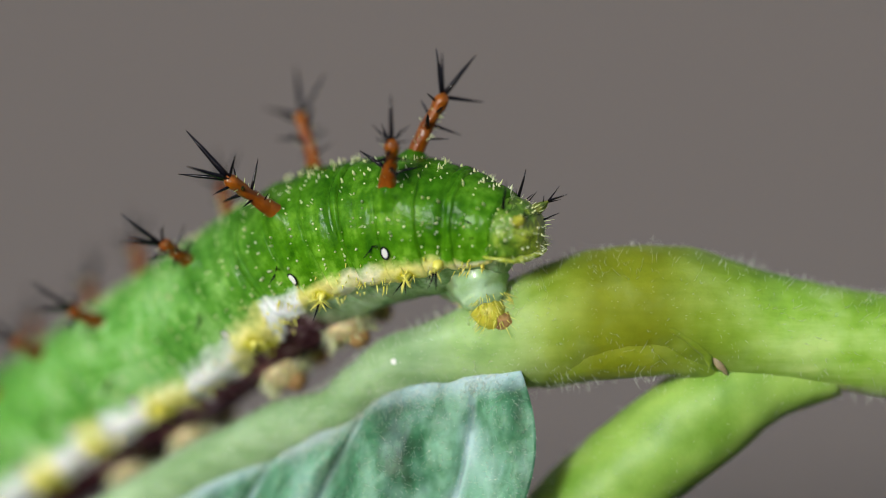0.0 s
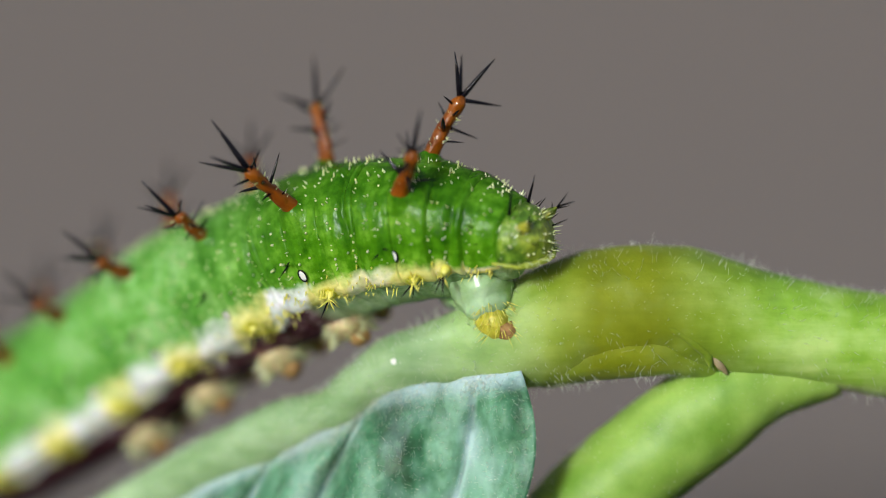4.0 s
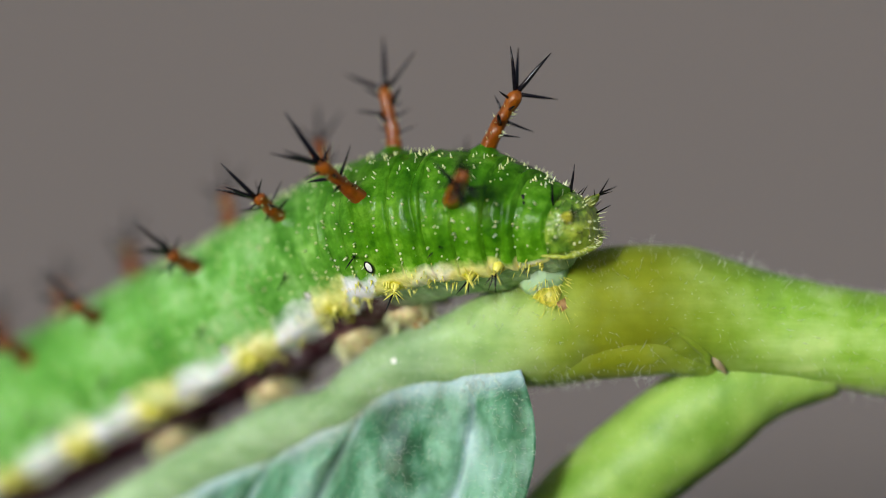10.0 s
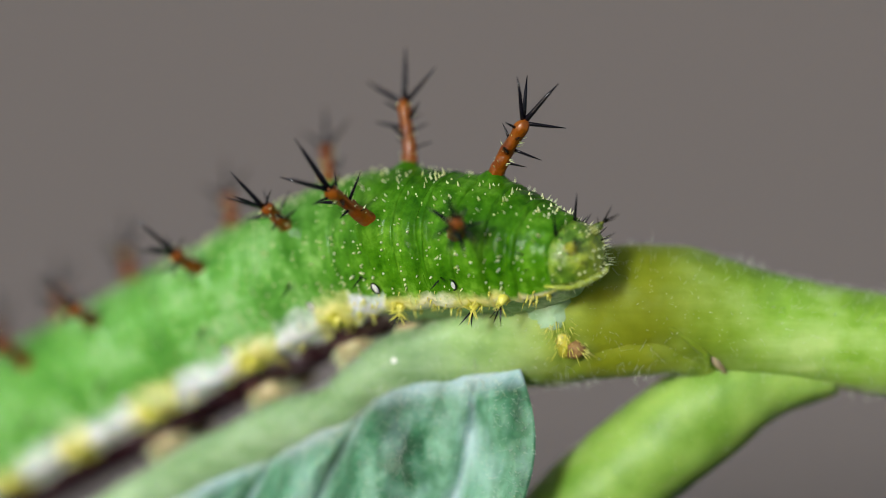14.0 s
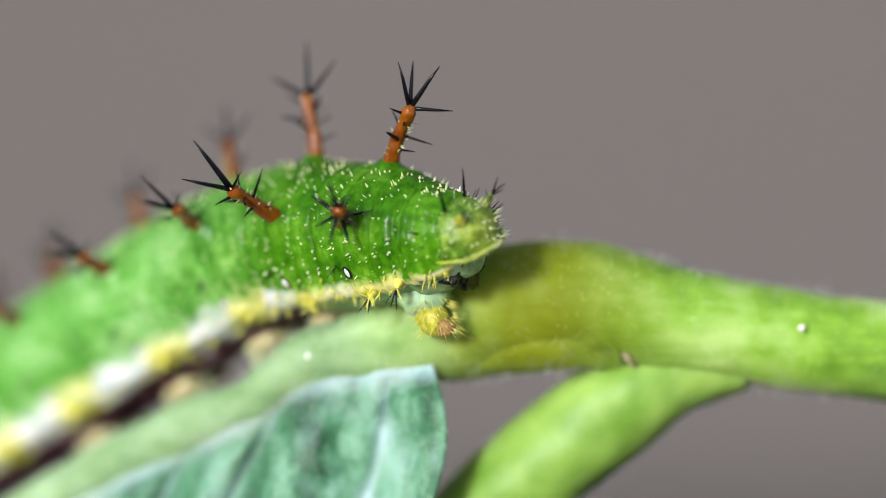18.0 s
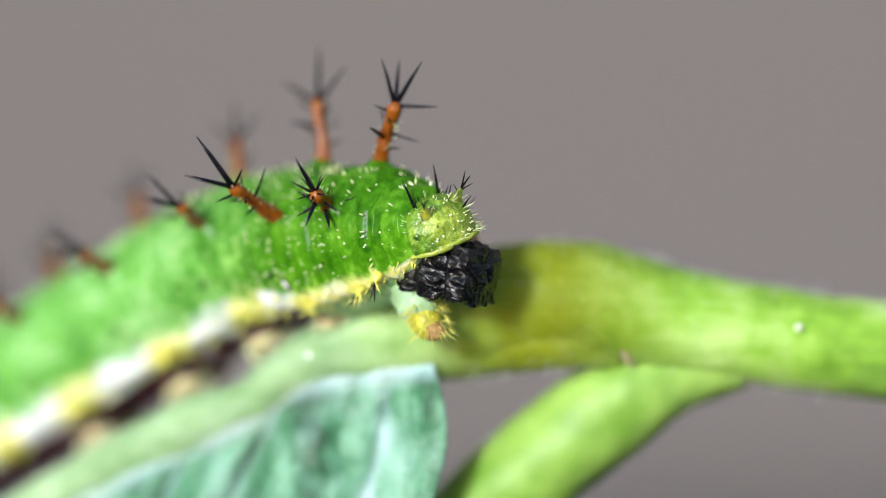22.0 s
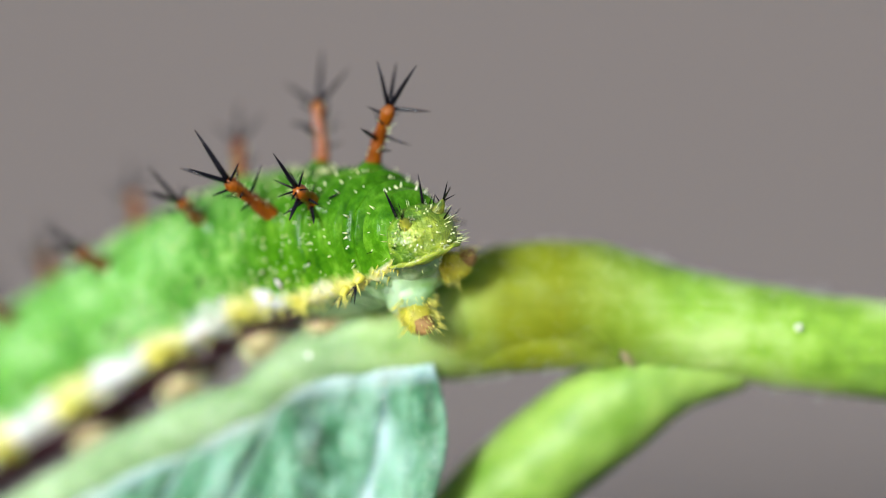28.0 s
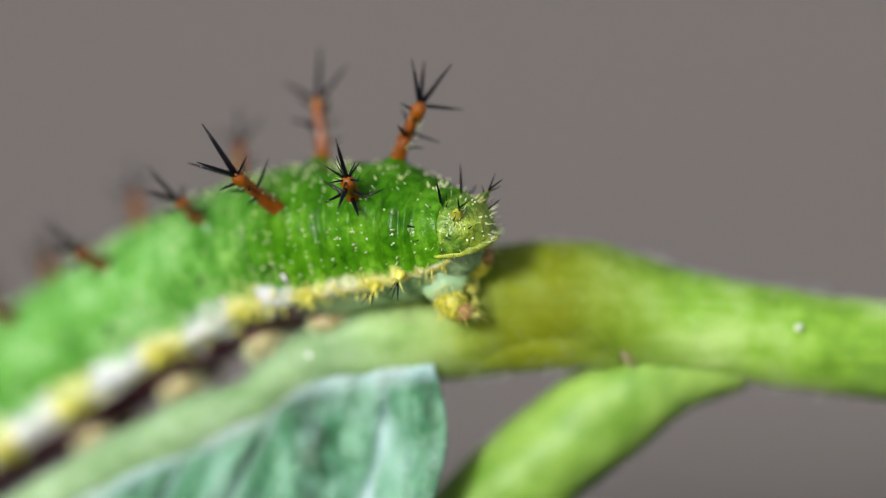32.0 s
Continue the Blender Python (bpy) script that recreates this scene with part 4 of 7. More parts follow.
    walk(RINGS[25], [
        (0, mm(0.18, -1.59, 1.08, 27.0, 2.7, -24.8)), (1, mm(0.25, -1.57, 1.00, 27.6, 3.1, -23.9)), (2, mm(0.33, -1.62, 1.05, 27.9, 3.0, -24.8)),
        (2.5, mm(0.40, -1.64, 1.05, 28.0, 2.9, -24.9)), (3, mm(0.44, -1.67, 1.04, 28.1, 3.0, -25.0)), (3.5, mm(0.55, -1.70, 0.94, 28.8, 4.3, -26.3)),
        (5.5, mm(1.01, -1.92, 0.92, 24.8, 7.2, -32.9)), (6, mm(1.29, -1.88, 0.85, 24.4, 8.6, -30.6)), (6.5, mm(1.58, -1.84, 0.80, 23.7, 10.1, -29.2)),
        (7, mm(1.76, -1.81, 0.81, 24.1, 10.8, -28.3)), (7.5, mm(1.89, -1.79, 0.83, 26.0, 11.4, -26.8)), (8, mm(1.96, -1.82, 0.88, 27.9, 10.4, -27.0)),
        (8.5, mm(1.97, -1.90, 1.24, 28.2, 6.8, -28.2)), (9, mm(2.16, -2.00, 1.49, 29.6, 3.3, -29.8)), (9.5, mm(2.46, -2.06, 1.41, 30.8, 3.7, -29.3)),
        (10, mm(2.68, -2.23, 1.13, 31.3, 4.8, -30.7)), (10.5, mm(2.96, -2.42, 0.79, 32.6, 6.0, -32.4)), (11, mm(3.14, -2.54, 0.60, 33.4, 7.2, -33.0)),
        (12, mm(3.24, -2.76, 0.19, 34.3, 7.9, -34.0)), (13, mm(3.16, -2.76, -0.01, 36.1, 8.7, -32.6)), (14, mm(2.94, -2.90, 0.01, 36.9, 7.1, -34.2)),
        (14.5, mm(2.80, -2.90, 0.03, 37.7, 6.2, -34.6)), (16.5, mm(2.50, -3.47, 0.37, 35.5, 1.9, -36.8)), (17, mm(2.45, -3.60, 0.45, 35.5, 1.5, -38.0)),
        (18, mm(2.37, -3.82, 0.43, 36.0, 1.3, -42.2)), (19, mm(2.17, -3.98, 0.43, 35.8, 1.0, -45.9)), (20, mm(1.97, -4.03, 0.46, 34.9, -0.1, -48.6)),
        (21, mm(1.87, -3.98, 0.54, 34.1, -1.5, -50.1)), (22, mm(1.74, -3.94, 0.56, 33.1, -3.4, -52.9)), (23, mm(1.56, -3.91, 0.60, 32.2, -4.8, -54.9)),
        (24, mm(1.46, -3.98, 0.54, 31.3, -5.3, -57.6)), (25, mm(1.37, -3.83, 0.55, 29.9, -8.7, -59.0)), (25.5, mm(1.29, -3.67, 0.61, 28.7, -11.1, -58.4)),
        (27.5, mm(1.05, -3.85, 0.54, 30.6, -4.0, -59.1)), (28, mm(1.24, -3.97, 0.44, 30.7, -1.8, -57.9)), (29, mm(1.55, -3.93, 0.47, 31.5, -1.1, -53.9)),
        (30, mm(1.87, -3.80, 0.49, 31.5, -0.4, -48.4)), (31, mm(2.22, -3.72, 0.49, 30.9, 0.4, -43.3)), (32, mm(2.46, -3.62, 0.58, 30.6, -0.0, -39.7)),
    ])
    walk(RINGS[24], [
        (0, mm(-1.16, -1.14, 1.05, 28.9, -2.5, -22.8)), (1, mm(-1.09, -1.14, 0.98, 29.5, -2.0, -22.1)), (2, mm(-1.00, -1.19, 1.02, 29.8, -2.3, -22.7)),
        (2.5, mm(-0.93, -1.21, 1.03, 29.9, -2.2, -22.9)), (3, mm(-0.89, -1.24, 1.02, 30.1, -2.0, -23.0)), (3.5, mm(-0.77, -1.29, 0.95, 30.7, -0.7, -24.0)),
        (5.5, mm(-0.20, -1.58, 1.02, 26.6, 3.1, -28.6)), (6, mm(0.12, -1.58, 0.99, 26.2, 5.0, -26.5)), (6.5, mm(0.46, -1.57, 0.98, 25.7, 7.3, -25.2)),
        (7, mm(0.69, -1.57, 1.01, 26.1, 8.5, -24.2)), (7.5, mm(0.84, -1.57, 1.02, 28.2, 8.5, -23.2)), (8, mm(0.93, -1.60, 1.05, 30.1, 7.5, -23.5)),
        (8.5, mm(0.94, -1.66, 1.35, 30.6, 4.1, -24.4)), (9, mm(1.10, -1.75, 1.53, 32.1, 0.9, -26.2)), (9.5, mm(1.36, -1.79, 1.46, 33.1, 0.9, -26.6)),
        (10, mm(1.57, -1.91, 1.20, 33.6, 2.0, -28.2)), (10.5, mm(1.83, -2.04, 0.90, 34.9, 3.5, -29.8)), (11, mm(2.00, -2.13, 0.73, 35.7, 4.6, -30.4)),
        (12, mm(2.12, -2.28, 0.34, 36.7, 5.7, -31.4)), (13, mm(2.04, -2.27, 0.17, 38.6, 6.7, -30.4)), (14, mm(1.85, -2.37, 0.17, 39.5, 6.3, -32.0)),
        (14.5, mm(1.74, -2.37, 0.17, 40.4, 5.8, -32.6)), (16.5, mm(1.47, -2.70, 0.45, 38.8, 3.2, -38.0)), (17, mm(1.44, -2.78, 0.52, 38.7, 2.8, -39.3)),
        (18, mm(1.40, -3.02, 0.49, 39.3, 2.4, -42.8)), (19, mm(1.27, -3.26, 0.48, 39.2, 1.8, -45.6)), (20, mm(1.15, -3.42, 0.49, 38.0, 0.5, -47.5)),
        (21, mm(1.11, -3.39, 0.53, 37.0, -1.0, -48.7)), (22, mm(1.04, -3.37, 0.52, 36.0, -2.4, -50.4)), (23, mm(0.90, -3.35, 0.54, 35.1, -3.4, -51.8)),
        (24, mm(0.84, -3.39, 0.48, 34.2, -3.4, -53.7)), (25, mm(0.80, -3.30, 0.46, 32.9, -5.2, -54.2)), (25.5, mm(0.75, -3.21, 0.50, 31.8, -6.5, -53.5)),
        (27.5, mm(0.48, -3.30, 0.50, 33.3, -2.6, -55.2)), (28, mm(0.62, -3.37, 0.44, 33.4, -1.2, -54.6)), (29, mm(0.85, -3.34, 0.47, 34.1, -0.8, -50.9)),
        (30, mm(1.09, -3.27, 0.50, 34.1, -0.2, -46.2)), (31, mm(1.35, -3.22, 0.51, 33.6, 0.6, -42.0)), (32, mm(1.52, -3.15, 0.60, 33.1, 0.1, -38.8)),
    ])
    walk(RINGS[23], [
        (0, mm(-2.39, -0.63, 0.95, 29.6, -7.0, -26.8)), (1, mm(-2.34, -0.65, 0.89, 30.2, -6.5, -25.8)), (2, mm(-2.25, -0.70, 0.92, 30.5, -6.8, -25.9)),
        (2.5, mm(-2.18, -0.73, 0.93, 30.6, -6.7, -25.9)), (3, mm(-2.15, -0.77, 0.92, 30.8, -6.5, -25.8)), (3.5, mm(-2.03, -0.84, 0.89, 31.4, -5.0, -25.9)),
        (5.5, mm(-1.43, -1.27, 1.05, 27.0, -1.4, -27.0)), (6, mm(-1.09, -1.30, 1.06, 26.8, 0.6, -24.8)), (6.5, mm(-0.71, -1.31, 1.10, 26.5, 3.1, -23.7)),
        (7, mm(-0.43, -1.33, 1.15, 27.1, 4.2, -22.9)), (7.5, mm(-0.26, -1.34, 1.15, 29.2, 3.9, -21.9)), (8, mm(-0.14, -1.39, 1.16, 31.1, 2.9, -22.1)),
        (8.5, mm(-0.14, -1.43, 1.38, 31.8, -0.2, -22.8)), (9, mm(-0.00, -1.50, 1.51, 33.1, -2.9, -24.1)), (9.5, mm(0.23, -1.52, 1.43, 33.9, -3.1, -25.1)),
        (10, mm(0.43, -1.59, 1.20, 34.4, -1.8, -26.9)), (10.5, mm(0.68, -1.68, 0.94, 35.5, -0.1, -28.6)), (11, mm(0.85, -1.73, 0.79, 36.2, 0.8, -29.4)),
        (12, mm(1.00, -1.81, 0.43, 37.4, 2.1, -30.9)), (13, mm(0.93, -1.80, 0.29, 39.2, 3.3, -30.4)), (14, mm(0.78, -1.84, 0.29, 40.2, 3.6, -32.1)),
        (14.5, mm(0.70, -1.84, 0.28, 41.1, 3.4, -32.5)), (16.5, mm(0.46, -1.95, 0.51, 40.5, 1.4, -37.9)), (17, mm(0.44, -1.98, 0.58, 40.4, 1.1, -39.0)),
        (18, mm(0.46, -2.25, 0.53, 41.1, 0.7, -42.1)), (19, mm(0.38, -2.53, 0.50, 41.0, -0.1, -44.3)), (20, mm(0.33, -2.79, 0.48, 39.6, -1.4, -46.0)),
        (21, mm(0.33, -2.78, 0.49, 38.5, -2.9, -47.1)), (22, mm(0.31, -2.77, 0.46, 37.5, -4.1, -48.4)), (23, mm(0.24, -2.77, 0.46, 36.6, -5.2, -49.7)),
        (24, mm(0.20, -2.79, 0.40, 35.8, -5.0, -51.3)), (25, mm(0.19, -2.75, 0.36, 34.8, -6.1, -51.4)), (25.5, mm(0.18, -2.71, 0.39, 33.7, -7.0, -50.6)),
        (27.5, mm(-0.11, -2.73, 0.43, 34.8, -4.8, -52.2)), (28, mm(-0.01, -2.76, 0.39, 34.7, -3.7, -51.8)), (29, mm(0.14, -2.74, 0.43, 35.3, -3.4, -48.4)),
        (30, mm(0.29, -2.71, 0.47, 35.2, -2.8, -44.4)), (31, mm(0.46, -2.69, 0.50, 34.8, -1.9, -40.9)), (32, mm(0.56, -2.65, 0.57, 34.2, -2.3, -38.1)),
    ])
    walk(RINGS[22], [
        (0, mm(-3.57, -0.10, 0.71, 29.3, -13.1, -31.8)), (1, mm(-3.53, -0.13, 0.66, 30.0, -12.5, -30.6)), (2, mm(-3.43, -0.17, 0.69, 30.1, -12.9, -30.1)),
        (2.5, mm(-3.37, -0.20, 0.70, 30.2, -12.6, -29.9)), (3, mm(-3.33, -0.23, 0.70, 30.3, -12.3, -29.6)), (3.5, mm(-3.25, -0.28, 0.71, 30.9, -10.4, -29.1)),
        (5.5, mm(-2.62, -0.93, 0.95, 25.8, -6.5, -27.5)), (6, mm(-2.26, -1.02, 1.02, 26.0, -4.3, -25.5)), (6.5, mm(-1.85, -1.06, 1.11, 26.1, -1.8, -24.9)),
        (7, mm(-1.53, -1.08, 1.19, 27.0, -0.9, -24.3)), (7.5, mm(-1.33, -1.11, 1.18, 28.9, -1.6, -23.7)), (8, mm(-1.18, -1.16, 1.16, 30.7, -2.8, -24.0)),
        (8.5, mm(-1.16, -1.19, 1.33, 31.5, -5.7, -24.4)), (9, mm(-1.06, -1.24, 1.41, 32.7, -7.8, -25.1)), (9.5, mm(-0.85, -1.25, 1.32, 33.3, -7.7, -26.3)),
        (10, mm(-0.66, -1.29, 1.12, 33.6, -6.1, -27.8)), (10.5, mm(-0.41, -1.32, 0.89, 34.5, -4.1, -29.2)), (11, mm(-0.26, -1.34, 0.77, 35.1, -3.1, -30.0)),
        (12, mm(-0.08, -1.36, 0.44, 36.2, -1.4, -31.6)), (13, mm(-0.15, -1.33, 0.32, 37.9, -0.3, -31.6)), (14, mm(-0.25, -1.34, 0.33, 39.0, 0.2, -33.3)),
        (14.5, mm(-0.30, -1.33, 0.32, 39.8, 0.1, -33.5)), (16.5, mm(-0.50, -1.22, 0.51, 40.2, -1.6, -37.2)), (17, mm(-0.49, -1.20, 0.57, 40.2, -2.0, -38.1)),
        (18, mm(-0.45, -1.47, 0.52, 41.0, -1.9, -40.4)), (19, mm(-0.48, -1.79, 0.47, 40.9, -2.5, -42.1)), (20, mm(-0.48, -2.11, 0.43, 39.5, -3.2, -43.2)),
        (21, mm(-0.44, -2.11, 0.42, 38.3, -4.2, -44.1)), (22, mm(-0.42, -2.11, 0.36, 37.4, -5.0, -44.9)), (23, mm(-0.48, -2.12, 0.35, 36.6, -5.9, -46.0)),
        (24, mm(-0.49, -2.12, 0.29, 35.8, -5.6, -47.2)), (25, mm(-0.47, -2.11, 0.25, 35.2, -5.9, -46.8)), (25.5, mm(-0.47, -2.11, 0.27, 34.3, -6.2, -46.3)),
        (27.5, mm(-0.76, -2.10, 0.33, 34.7, -5.6, -47.3)), (28, mm(-0.68, -2.10, 0.30, 34.5, -5.0, -47.0)), (29, mm(-0.60, -2.09, 0.34, 34.9, -5.1, -44.4)),
        (30, mm(-0.51, -2.08, 0.39, 34.8, -4.8, -41.9)), (31, mm(-0.42, -2.08, 0.43, 34.5, -4.1, -39.5)), (32, mm(-0.38, -2.06, 0.50, 33.8, -4.5, -37.7)),
    ])
    walk(RINGS[21], [
        (0, mm(-4.63, 0.45, 0.33, 28.7, -19.9, -37.2)), (1, mm(-4.61, 0.41, 0.30, 29.2, -19.2, -35.7)), (2, mm(-4.52, 0.38, 0.31, 29.1, -19.5, -34.8)),
        (2.5, mm(-4.47, 0.36, 0.33, 29.2, -19.1, -34.4)), (3, mm(-4.44, 0.33, 0.34, 29.3, -18.6, -34.0)), (3.5, mm(-4.36, 0.30, 0.40, 29.7, -16.1, -33.1)),
        (5.5, mm(-3.72, -0.31, 0.75, 23.2, -11.2, -30.8)), (6, mm(-3.36, -0.45, 0.87, 24.0, -8.8, -29.6)), (6.5, mm(-2.91, -0.54, 1.02, 24.8, -6.7, -29.7)),
        (7, mm(-2.56, -0.62, 1.12, 26.0, -6.2, -29.4)), (7.5, mm(-2.33, -0.71, 1.09, 27.7, -7.4, -29.3)), (8, mm(-2.14, -0.80, 1.05, 29.2, -8.6, -30.0)),
        (8.5, mm(-2.11, -0.87, 1.17, 30.1, -11.2, -30.3)), (9, mm(-2.02, -0.94, 1.21, 31.1, -12.8, -30.5)), (9.5, mm(-1.84, -0.94, 1.12, 31.5, -12.0, -30.9)),
        (10, mm(-1.67, -0.93, 0.95, 31.6, -9.9, -31.6)), (10.5, mm(-1.45, -0.92, 0.77, 32.3, -7.4, -32.3)), (11, mm(-1.30, -0.90, 0.66, 32.7, -6.1, -32.6)),
        (12, mm(-1.13, -0.86, 0.37, 33.8, -3.8, -33.3)), (13, mm(-1.16, -0.81, 0.27, 35.2, -3.3, -33.6)), (14, mm(-1.23, -0.79, 0.30, 36.3, -3.3, -35.4)),
        (14.5, mm(-1.26, -0.77, 0.28, 37.0, -3.4, -35.1)), (16.5, mm(-1.46, -0.49, 0.44, 38.1, -5.5, -36.0)), (17, mm(-1.43, -0.45, 0.49, 38.1, -5.8, -36.4)),
        (18, mm(-1.37, -0.70, 0.45, 39.2, -4.8, -37.8)), (19, mm(-1.37, -1.04, 0.39, 39.2, -4.6, -38.9)), (20, mm(-1.34, -1.38, 0.35, 37.8, -4.1, -39.5)),
        (21, mm(-1.27, -1.38, 0.33, 36.7, -4.4, -40.0)), (22, mm(-1.23, -1.39, 0.26, 36.0, -4.6, -40.4)), (23, mm(-1.26, -1.40, 0.23, 35.2, -5.2, -41.1)),
        (24, mm(-1.26, -1.39, 0.18, 34.5, -4.7, -42.0)), (25, mm(-1.23, -1.40, 0.14, 34.3, -4.3, -41.4)), (25.5, mm(-1.22, -1.42, 0.17, 33.7, -4.3, -41.0)),
        (27.5, mm(-1.48, -1.39, 0.23, 33.5, -4.5, -41.5)), (28, mm(-1.43, -1.39, 0.20, 33.0, -4.2, -41.0)), (29, mm(-1.40, -1.38, 0.24, 33.2, -5.0, -39.9)),
        (30, mm(-1.36, -1.38, 0.28, 33.0, -5.4, -39.0)), (31, mm(-1.32, -1.39, 0.33, 32.8, -5.3, -38.1)), (32, mm(-1.32, -1.38, 0.38, 32.1, -6.1, -37.4)),
    ])
    walk(RINGS[20], [
        (0, mm(-5.68, 1.05, -0.18, 28.3, -25.9, -42.4)), (1, mm(-5.68, 1.01, -0.19, 28.7, -24.7, -40.7)), (2, mm(-5.61, 0.98, -0.19, 28.3, -24.6, -39.5)),
        (2.5, mm(-5.56, 0.97, -0.16, 28.3, -24.0, -39.1)), (3, mm(-5.54, 0.95, -0.15, 28.3, -23.4, -38.5)), (3.5, mm(-5.45, 0.93, -0.02, 28.6, -20.3, -37.6)),
        (5.5, mm(-4.68, 0.34, 0.47, 20.0, -15.2, -35.4)), (6, mm(-4.26, 0.19, 0.66, 21.5, -13.1, -34.9)), (6.5, mm(-3.78, 0.09, 0.85, 23.0, -11.9, -35.5)),
        (7, mm(-3.39, -0.00, 0.95, 24.6, -12.1, -35.7)), (7.5, mm(-3.12, -0.10, 0.90, 26.1, -13.3, -35.8)), (8, mm(-2.89, -0.19, 0.85, 27.2, -14.3, -36.6)),
        (8.5, mm(-2.84, -0.27, 0.93, 28.1, -16.4, -37.0)), (9, mm(-2.77, -0.32, 0.94, 28.9, -17.6, -36.7)), (9.5, mm(-2.63, -0.31, 0.86, 29.1, -16.1, -36.1)),
        (10, mm(-2.51, -0.27, 0.73, 29.2, -13.7, -35.7)), (10.5, mm(-2.35, -0.24, 0.59, 29.6, -11.0, -35.4)), (11, mm(-2.23, -0.22, 0.51, 29.8, -9.4, -35.1)),
        (12, mm(-2.12, -0.18, 0.27, 30.7, -6.7, -34.8)), (13, mm(-2.14, -0.15, 0.18, 31.7, -6.9, -35.5)), (14, mm(-2.18, -0.12, 0.19, 32.8, -7.6, -37.0)),
        (14.5, mm(-2.19, -0.10, 0.18, 33.4, -7.8, -36.4)), (16.5, mm(-2.41, 0.23, 0.28, 34.7, -10.0, -34.5)), (17, mm(-2.37, 0.28, 0.33, 34.8, -10.3, -34.5)),
        (18, mm(-2.31, 0.06, 0.32, 36.2, -8.6, -35.2)), (19, mm(-2.31, -0.24, 0.28, 36.2, -7.6, -35.7)), (20, mm(-2.28, -0.57, 0.26, 35.3, -6.1, -36.0)),
        (21, mm(-2.20, -0.58, 0.24, 34.4, -5.8, -36.3)), (22, mm(-2.18, -0.59, 0.18, 33.8, -5.6, -36.4)), (23, mm(-2.20, -0.60, 0.14, 33.0, -5.8, -37.0)),
        (24, mm(-2.20, -0.59, 0.11, 32.4, -5.3, -37.4)), (25, mm(-2.15, -0.60, 0.08, 32.5, -4.7, -36.8)), (25.5, mm(-2.13, -0.62, 0.10, 32.1, -4.6, -36.7)),
        (27.5, mm(-2.35, -0.60, 0.16, 31.5, -5.0, -36.6)), (28, mm(-2.30, -0.59, 0.14, 30.8, -4.8, -36.2)), (29, mm(-2.29, -0.59, 0.15, 30.8, -6.0, -36.1)),
        (30, mm(-2.27, -0.60, 0.17, 30.4, -6.9, -36.4)), (31, mm(-2.26, -0.61, 0.22, 30.3, -7.4, -36.5)), (32, mm(-2.27, -0.61, 0.25, 29.7, -8.5, -36.7)),
    ])
    walk(RINGS[19], [
        (0, mm(-6.69, 1.75, -0.79, 28.3, -29.0, -43.0)), (1, mm(-6.69, 1.71, -0.78, 28.5, -27.4, -42.0)), (2, mm(-6.64, 1.68, -0.78, 28.0, -26.7, -41.2)),
        (2.5, mm(-6.59, 1.67, -0.73, 27.9, -25.8, -41.1)), (3, mm(-6.58, 1.65, -0.71, 27.9, -25.0, -40.7)), (3.5, mm(-6.47, 1.63, -0.50, 28.0, -22.0, -40.1)),
        (5.5, mm(-5.58, 1.05, 0.12, 17.2, -18.4, -38.5)), (6, mm(-5.12, 0.90, 0.35, 19.3, -17.5, -38.4)), (6.5, mm(-4.60, 0.80, 0.56, 21.4, -17.6, -39.2)),
        (7, mm(-4.18, 0.70, 0.65, 23.3, -18.3, -39.4)), (7.5, mm(-3.89, 0.60, 0.59, 24.7, -19.1, -39.4)), (8, mm(-3.63, 0.50, 0.53, 25.4, -19.6, -39.8)),
        (8.5, mm(-3.57, 0.43, 0.58, 26.2, -21.1, -39.9)), (9, mm(-3.50, 0.38, 0.56, 26.8, -21.9, -39.4)), (9.5, mm(-3.43, 0.40, 0.51, 27.0, -20.4, -38.3)),
        (10, mm(-3.35, 0.44, 0.41, 26.9, -18.2, -37.5)), (10.5, mm(-3.24, 0.48, 0.32, 27.1, -15.8, -36.7)), (11, mm(-3.17, 0.51, 0.27, 27.2, -14.2, -36.2)),
        (12, mm(-3.14, 0.54, 0.09, 27.8, -11.6, -35.3)), (13, mm(-3.12, 0.56, -0.02, 28.5, -12.1, -35.8)), (14, mm(-3.13, 0.59, -0.02, 29.4, -13.1, -36.8)),
        (14.5, mm(-3.14, 0.60, -0.04, 30.0, -13.4, -36.2)), (16.5, mm(-3.42, 0.95, 0.02, 31.1, -15.1, -33.5)), (17, mm(-3.38, 1.01, 0.05, 31.2, -15.4, -33.4)),
        (18, mm(-3.33, 0.84, 0.07, 32.9, -13.9, -33.7)), (19, mm(-3.34, 0.60, 0.06, 32.9, -12.8, -33.9)), (20, mm(-3.31, 0.32, 0.09, 32.5, -11.0, -34.0)),
        (21, mm(-3.25, 0.31, 0.08, 31.9, -10.5, -34.1)), (22, mm(-3.22, 0.31, 0.02, 31.5, -10.2, -34.1)), (23, mm(-3.25, 0.30, -0.02, 30.6, -10.3, -34.4)),
        (24, mm(-3.24, 0.31, -0.04, 30.1, -9.8, -34.6)), (25, mm(-3.20, 0.30, -0.06, 30.4, -9.2, -34.2)), (25.5, mm(-3.17, 0.29, -0.03, 30.3, -9.2, -34.1)),
        (27.5, mm(-3.35, 0.29, 0.02, 29.4, -9.7, -34.1)), (28, mm(-3.30, 0.30, 0.00, 28.6, -9.4, -33.6)), (29, mm(-3.30, 0.29, -0.02, 28.5, -10.4, -33.8)),
        (30, mm(-3.27, 0.28, -0.01, 27.9, -11.3, -34.3)), (31, mm(-3.26, 0.28, 0.02, 27.9, -11.9, -34.8)), (32, mm(-3.26, 0.27, 0.02, 27.4, -12.9, -35.3)),
    ])
